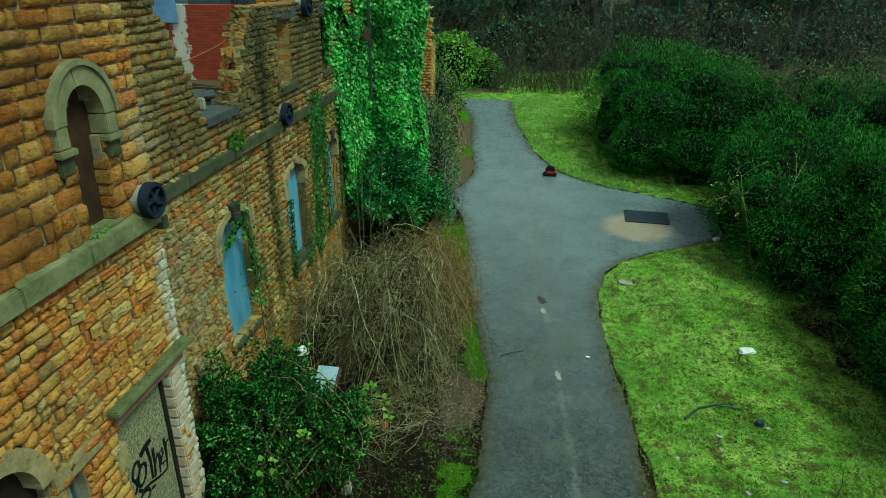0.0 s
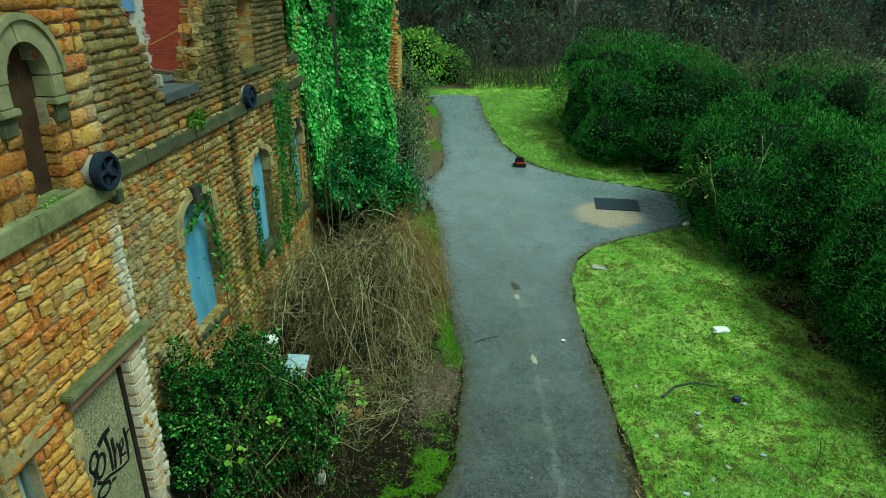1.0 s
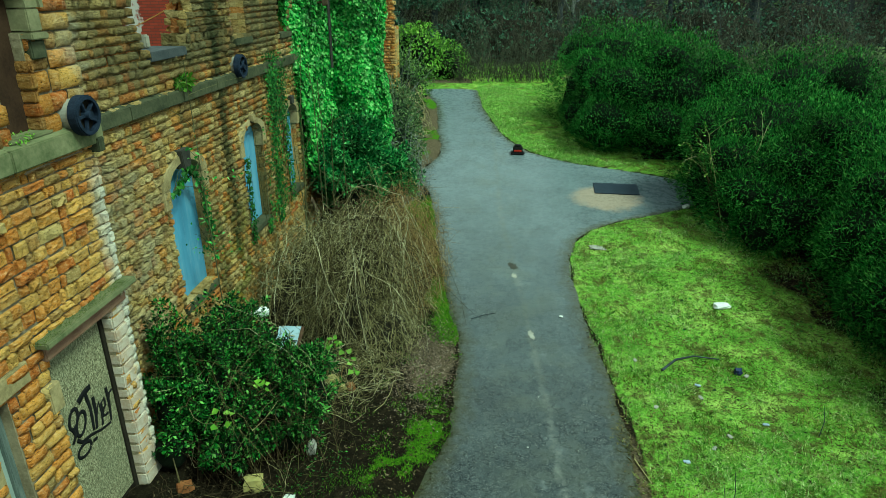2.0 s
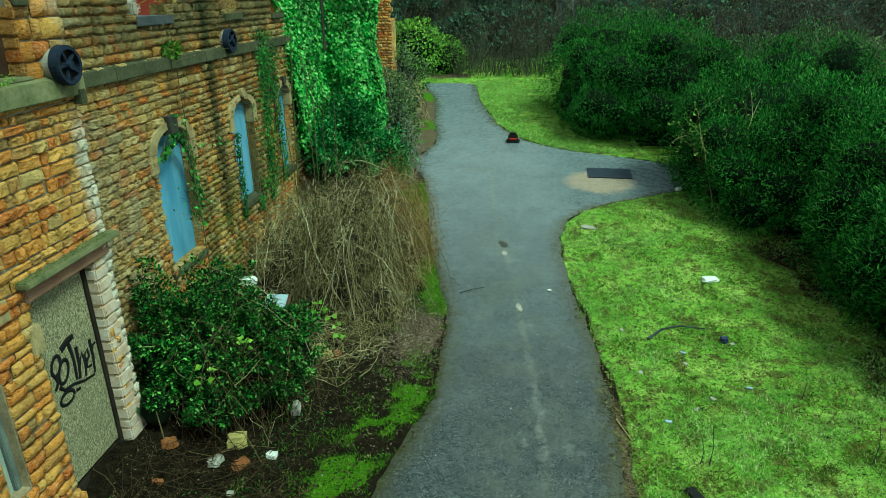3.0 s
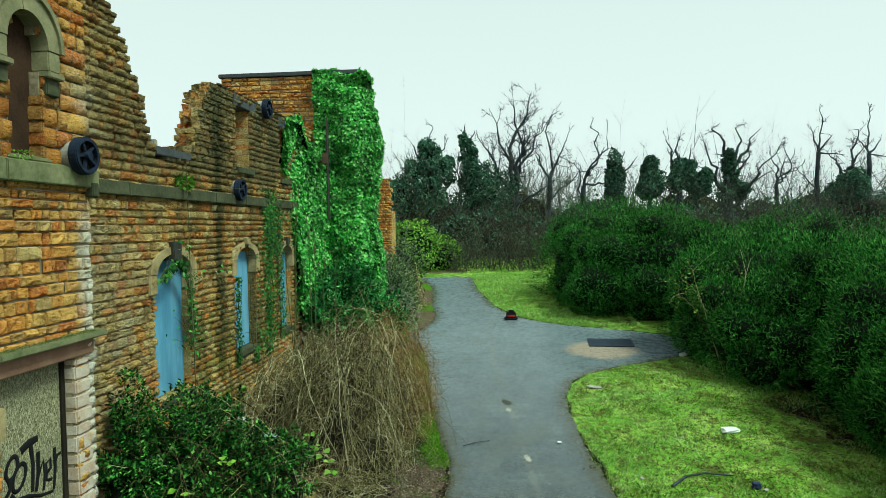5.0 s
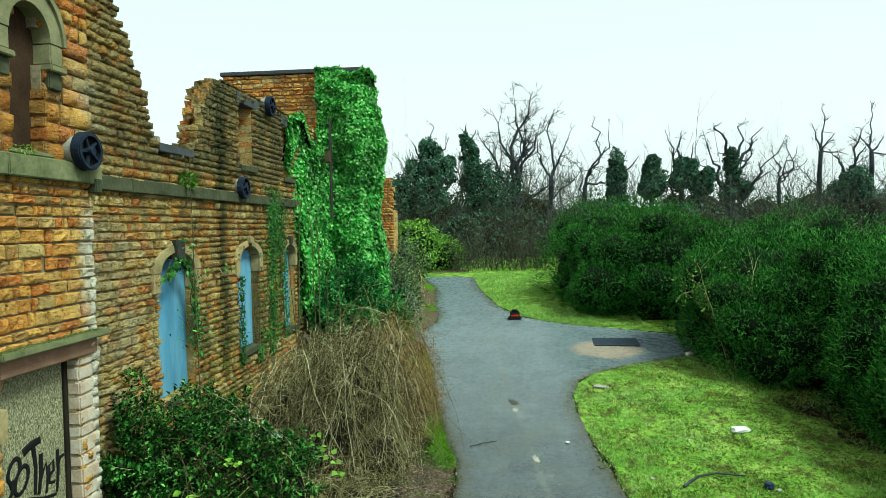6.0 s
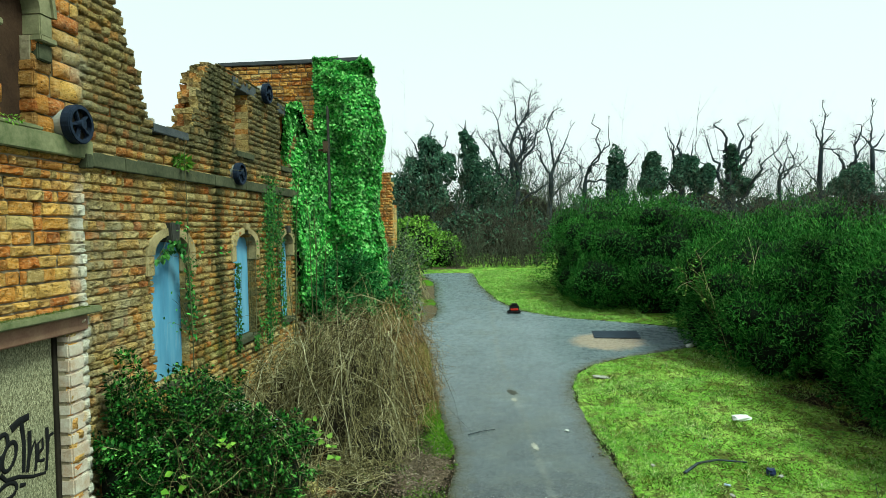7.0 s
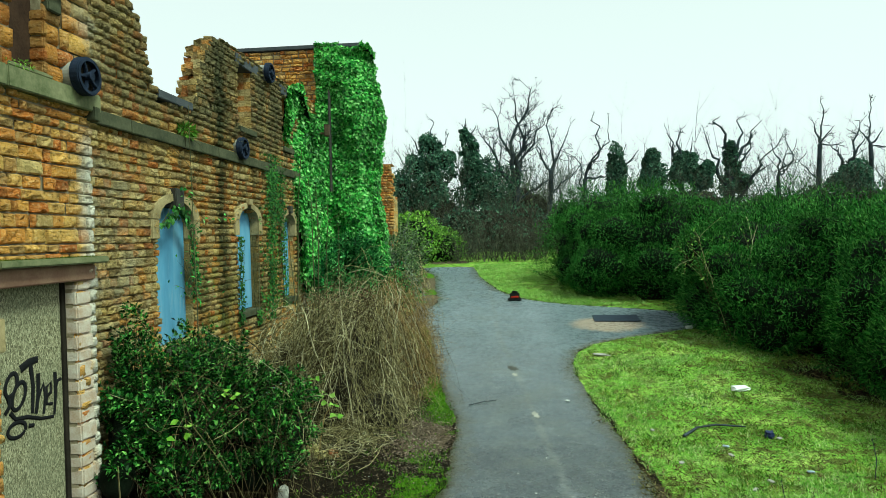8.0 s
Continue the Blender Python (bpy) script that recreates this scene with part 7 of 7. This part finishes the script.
scatter("leaf_litter", "brown leaves and dead grass along the asphalt's edges", M_DRYLEAF, 30000, (-1.0, 5.0), (3.2, 21), 0.04, 516,
        lambda x, y, g: (0.15 + 0.85 * np.clip((9.0 - y) / 2.5, 0, 1)) * np.exp(-((x - road_right(y) - 0.08) / 0.13) ** 2) + 0.5 * np.exp(-((x - road_left(y) + 0.05) / 0.13) ** 2) > g.random(len(x)) * 1.1, "leaves", "spray")
scatter("leaf_litter", "specks of grit and leaf on the asphalt", M_DRYLEAF, 1100, (0.0, 4.2), (3.2, 20), 0.02, 517, lambda x, y, g: (x > road_left(y)) & (x < road_right(y)), "leaves")
M_FLECK = plain("pale_scraps", (0.35, 0.35, 0.33), (0.7, 0.7, 0.68), 9, 0.8, 0.2)
scatter("scraps", "pale paper scraps and crumbs of mortar", M_FLECK, 330, (-2.2, 9.0), (3.6, 19), 0.03, 515, lambda x, y, g: (g.random(len(x)) < np.where(x < road_left(y), 0.8, 0.25)), "litter")

# ------------------------------------------------------------------ small things


def lump(name, at, size, mat, label, category, seed, bevel=0.25, rz=0.0, parent=None):
    """A worn, faceted lump: a stone, a brick, a crumpled wrapper."""
    g = np.random.default_rng(seed)
    bm = box(bmesh.new(), -size[0] / 2, size[0] / 2, -size[1] / 2, size[1] / 2, 0, size[2])
    bmesh.ops.subdivide_edges(bm, edges=bm.edges[:], cuts=2, use_grid_fill=True)
    for v in bm.verts:
        c = v.co.copy()
        c.x, c.y, c.z = c.x / size[0] * 2, c.y / size[1] * 2, c.z / size[2] * 2 - 1
        k = 1 - bevel * max(0, c.length - 1.0)
        v.co = Vector((v.co.x * k, v.co.y * k, (v.co.z - size[2] / 2) * k + size[2] / 2)) + Vector(g.normal(0, 0.05, 3) * np.array(size))
    ob = part(name, bm, mat, parent)
    ob.location, ob.rotation_euler = at, (g.normal(0, 0.08), g.normal(0, 0.08), rz)
    return tagged(ob, label, category)


def gz(x_, y_):
    return float(ground_z(x_, y_))


M_WHITE = plain("white_plastic", (0.62, 0.63, 0.63), (0.82, 0.83, 0.83), 12, 0.5, 0.3, 0.01)
M_BLUE = plain("dark_blue_plastic", (0.01, 0.014, 0.05), (0.03, 0.04, 0.12), 12, 0.35, 0.2, spec=0.5)
M_PALEBL = plain("pale_blue_plastic", (0.22, 0.27, 0.38), (0.40, 0.46, 0.58), 12, 0.5, 0.2)
M_YELLOWB = plain("yellow_stone", (0.36, 0.30, 0.10), (0.52, 0.46, 0.20), 8, 0.9, 0.4)
M_ORANGEB = plain("orange_brick", (0.17, 0.06, 0.025), (0.34, 0.15, 0.06), 8, 0.9, 0.4)
M_GREYR = plain("grey_rubble", (0.22, 0.21, 0.19), (0.42, 0.40, 0.36), 8, 0.9, 0.4)
M_BLACKCL = plain("black_cloth", (0.008, 0.008, 0.009), (0.02, 0.02, 0.022), 20, 0.8, 0.4)
M_REDCL = plain("red_cloth", (0.38, 0.02, 0.015), (0.55, 0.05, 0.025), 20, 0.7, 0.3)
M_MAT = plain("dark_steel_plate", (0.014, 0.02, 0.034), (0.03, 0.042, 0.066), 5, 0.5, 0.2, 0.002, spec=0.9)

lump("litter_bag", (6.70, 11.75, gz(6.7, 11.75)), (0.36, 0.2, 0.10), M_WHITE, "crumpled white plastic bag on the grass", "litter", 601, 0.4, 0.3)
lump("litter_scrap", (7.25, 17.05, gz(7.25, 17.05)), (0.26, 0.14, 0.09), M_WHITE, "pale pink wrapper at the edge of the grass", "litter", 602, 0.4, 0.8)
lump("drink_can", (6.38, 9.6, gz(6.38, 9.6)), (0.13, 0.12, 0.11), M_BLUE, "crushed dark blue can in the grass", "litter", 603, 0.3)
lump("stone_block", (-1.2, 6.08, gz(-1.2, 6.08) + 0.02), (0.25, 0.17, 0.19), M_YELLOWB, "yellow dressed stone lying in the litter", "stone", 604, 0.1, 0.2)
lump("brick", (-1.02, 5.72, gz(-1.02, 5.72)), (0.22, 0.13, 0.10), M_ORANGEB, "broken orange brick in the litter", "brick", 605, 0.15, 1.0)
lump("brick", (-2.05, 5.85, gz(-2.05, 5.85)), (0.2, 0.13, 0.12), M_ORANGEB, "broken orange brick in the litter", "brick", 606, 0.15, 0.5)
lump("cloth_scrap", (-0.64, 6.91, gz(-0.64, 6.91)), (0.14, 0.16, 0.22), M_GREYR, "grey rag hanging in the dead stems", "litter", 607, 0.35, 0.3)
lump("litter_scrap", (3.37, 11.15, float(level(11.15)) + 0.012), (0.09, 0.05, 0.03), M_WHITE, "small white scrap on the asphalt", "litter", 608, 0.4)
for k, (x_, y_, s_, m_) in enumerate(((-0.67, 5.95, 0.15, M_WHITE), (-1.36, 5.72, 0.2, M_GREYR), (-0.75, 8.7, 0.24, M_YELLOWB), (-0.58, 8.5, 0.2, M_YELLOWB), (-0.40, 8.55, 0.18, M_ORANGEB), (-0.95, 5.2, 0.09, M_GREYR),
                                  (-0.3, 4.7, 0.08, M_YELLOWB), (0.2, 4.6, 0.07, M_GREYR), (0.85, 4.5, 0.07, M_YELLOWB), (-0.8, 4.6, 0.1, M_GREYR), (-1.6, 4.8, 0.1, M_YELLOWB), (-1.3, 4.2, 0.12, M_GREYR), (-1.9, 5.2, 0.12, M_ORANGEB))):
    lump("rubble", (x_, y_, gz(x_, y_)), (s_, s_ * 0.75, s_ * 0.5), m_, "loose fallen stone on the dark soil", "rubble", 620 + k, 0.2, k * 1.3)
for k in range(9):
    x_, y_ = 4.9 + 0.45 * (k % 4) + 0.3 * math.sin(k * 3), 7.2 + 0.55 * k * 0.6
    lump("litter_scrap", (x_, y_, gz(x_, y_) + 0.01), (0.10, 0.06, 0.02), M_GREYR if k % 3 else M_PALEBL, "flattened scrap of litter in the grass", "litter", 640 + k, 0.3, k)

sg = np.random.default_rng(655)
ang_ = np.linspace(0, 2 * math.pi, 26, endpoint=False)
for (cx_, cy_, w_, l_, m_, lab_) in ((2.40, 13.2, 0.09, 0.17, M_DARKST, "dark broken hole in the asphalt"), (2.44, 12.75, 0.05, 0.12, M_GREYR, "pale crumbled patch in the asphalt"), (2.75, 10.5, 0.06, 0.14, M_GREYR, "pale crumbled patch in the asphalt")):
    rad_ = 1 + 0.22 * np.sin(ang_ * 2 + cx_) + 0.18 * sg.normal(size=26)
    px_, py_ = cx_ + w_ * rad_ * np.cos(ang_), cy_ + l_ * rad_ * np.sin(ang_)
    U_ = np.concatenate([[[cx_, cy_, float(level(cy_)) + 0.019]], np.stack([px_, py_, level(py_) + 0.017], 1)])
    tagged(arrays("road_patch", U_, [[0, 1 + i, 1 + (i + 1) % 26] for i in range(26)], m_), lab_, "road patch", kind="structure")
plate = slab("steel_plate", 4.86, 6.15, 17.86, 18.68, 0.0, 0.022, M_MAT, None, 0.004)
tilt = math.atan2(float(level(18.68) - level(17.86)), 0.82)
plate.data.transform(Matrix.Translation((-5.5, -18.27, 0)))
plate.matrix_world = pose(5.5, 18.27, float(level(18.27)) + 0.02, math.degrees(tilt), 0, -3)
tagged(plate, "flat dark steel plate lying over a hole in the asphalt", "plate")
lump("broken_slates", (4.5, 14.3, gz(4.5, 14.3)), (0.45, 0.25, 0.03), M_GREYR, "broken grey slates at the corner of the grass", "rubble", 661, 0.3)

# the rucksack on the road
bagp = (2.62, 21.35)
bag = thing("rucksack", "black and red rucksack standing on the asphalt", "rucksack", (bagp[0], bagp[1], float(level(bagp[1])) + 0.012))
for nm, q, m_ in (("body", (-0.17, 0.17, -0.11, 0.11, 0.0, 0.27), M_BLACKCL), ("base", (-0.24, 0.24, -0.15, 0.13, 0.0, 0.09), M_BLACKCL), ("front_panel", (-0.15, 0.15, -0.145, -0.105, 0.10, 0.165), M_REDCL), ("lid", (-0.12, 0.12, -0.1, 0.1, 0.265, 0.33), M_BLACKCL)):
    slab(nm, *q, m_, bag, 0.03, 0.008, "red panel" if nm == "front_panel" else "")


def stick(pts, r, label, mat=M_BARK):
    v, f = polyline_tubes([(np.array(pts, float), r, r * 0.5)], 6)
    return tagged(arrays("stick", v, f, mat), label, "stick")


stick([(5.05, 9.55, gz(5.05, 9.55) + 0.03), (5.35, 9.85, gz(5.35, 9.85) + 0.05), (5.7, 10.0, gz(5.7, 10) + 0.05), (6.15, 9.95, gz(6.15, 9.95) + 0.04)], 0.025, "bent dark branch lying on the grass")
stick([(1.55, 10.95, float(level(10.95)) + 0.02), (1.8, 11.1, float(level(11.1)) + 0.025), (2.05, 11.2, float(level(11.2)) + 0.02)], 0.010, "thin twig on the asphalt")
stick([(4.15, 7.2, gz(4.15, 7.2) + 0.02), (4.3, 6.7, gz(4.3, 6.7) + 0.02)], 0.014, "pale stick at the edge of the asphalt", M_TWIG)
stick([(-2.15, 5.9, 0.15), (-1.95, 5.55, 0.9)], 0.012, "pale dead cane leaning out of the shrub", M_TWIG)
for k, (x_, y_, h_) in enumerate(((5.22, 6.26, 0.62), (5.12, 6.3, 0.40), (7.1, 8.0, 0.55), (7.4, 6.5, 0.6), (5.6, 4.8, 0.4))):
    stick([(x_, y_, gz(x_, y_) - 0.02), (x_ + 0.02, y_, gz(x_, y_) + h_ * 0.5), (x_ - 0.02, y_ + 0.03, gz(x_, y_) + h_)], 0.007, "dead weed stalk standing in the grass")
lump("cloth_scrap", (4.89, 5.62, gz(4.89, 5.62)), (0.15, 0.32, 0.06), M_BLACKCL, "dark wet rag in the grass", "litter", 670, 0.3, 0.4)

# behind the boarded window: dumped boards
dump = thing("dumped_panel", "pale blue metal panel with a rusty edge dumped in the scrub", "panel")
slab("sheet", -0.21, 0.21, -0.30, 0.30, 0, 0.035, M_PALEBLUE, dump, 0.006)
slab("edge_strip", 0.212, 0.25, -0.30, 0.30, -0.01, 0.05, M_RUST, dump, 0.006, label="rusty edge strip")
slab("cross_bar", -0.20, 0.20, 0.02, 0.045, 0.036, 0.05, M_DARKST, dump, 0.004)
dump.matrix_world = pose(-1.44, 8.52, 0.86, 38, -6, -10)
dump2 = lump("crumpled_sheet", (-2.02, 8.95, 1.12), (0.30, 0.20, 0.14), M_WHITE, "crumpled white plastic sheet caught by the wall", "litter", 671, 0.3, 0.4)
plank = slab("plank", -0.02, 0.02, -0.5, 0.5, 0, 0.12, M_OLDWOOD, None, 0.006)
plank.matrix_world = pose(-2.25, 13.4, 1.55, -42, 0, 5)
tagged(plank, "old plank leaning against the wall", "plank")

# iron upright in the ivy, with its box
post = thing("iron_post", "rusty iron upright fixed in the ivy", "post", (-2.2, 15.55, 4.55))
slab("bar", -0.018, 0.018, -0.02, 0.02, 0.0, 2.65, M_DARKST, post, 0.006)
slab("flange", -0.035, 0.035, 0.03, 0.045, 0.0, 2.6, M_DARKST, post, 0.004)
slab("box", -0.13, 0.02, -0.08, 0.1, 1.45, 1.75, M_OLDWOOD, post, 0.02, 0.02)
slab("arm", -0.5, 0.0, -0.02, 0.02, 1.5, 1.55, M_RUST, post, 0.005)

# fallen timbers and slates on the upper floor, seen through the breach
for k in range(14):
    t_ = slab("fallen_beam", -0.05, 0.05, -0.9, 0.9, 0, 0.09, M_OLDWOOD, None, 0.01, 0.01)
    t_.matrix_world = pose(-4.6 - 0.25 * (k % 5), 11.3 + 0.32 * (k % 7), 4.76 + 0.09 * (k // 3), rng.uniform(-4, 4), 0, rng.uniform(50, 130))
    tagged(t_, "charred beam fallen on the upper floor", "beam", "fallen beams")
for k in range(10):
    t_ = slab("fallen_slate", -0.22, 0.22, -0.16, 0.16, 0, 0.02, M_SLATE, None, 0.003, 0.004)
    t_.matrix_world = pose(-4.2 - 0.35 * (k % 4), 10.3 + 0.3 * k, 5.2, rng.uniform(-14, 14), rng.uniform(-14, 14), rng.uniform(0, 90))
    tagged(t_, "slate lying on the fallen beams", "slate", "fallen slates")
M_ROPE = plain("orange_rope", (0.40, 0.20, 0.05), (0.55, 0.32, 0.10), 20, 0.8, 0.2)
v, f = polyline_tubes([(arc(rng, (-6.6, 14.2, 5.5), (-5.0, 13.8, 6.15), -0.03, 12, 0.0), 0.014, 0.014)], 6)
tagged(arrays("rope", v, f, M_ROPE), "orange rope slung across the ruined room", "rope")
tuft = shrub("fern", "green fern on the string course under the breach", [((FAR + 0.06, 8.95, 5.08), (0.06, 0.26, 0.09))], 200, 0.10, "spray", M_LIME, 690, shrink=0, stems=0)
tuft2 = shrub("moss_cushion", "moss cushion on the ledge under the upper window", [((NEAR + 0.02, 5.0, 5.1), (0.05, 0.16, 0.04))], 60, 0.04, "spray", M_LIME, 691, shrink=0, stems=0)
g = np.random.default_rng(693)
p = np.stack([g.uniform(NEAR + 0.0, NEAR + 0.15, 2600), g.uniform(4.43, 6.0, 2600), np.full(2600, 3.162)], 1)
v, f = leaves(p, g.normal(0, 0.6, p.shape) + np.array([0, 0, 1.0]), g.normal(0, 1, p.shape), 0.02 * g.uniform(0.4, 1.3, 2600), "blade")
tagged(arrays("moss", v, f, M_MOSSD), "green moss along the top of the door hood", "moss", kind="stuff")
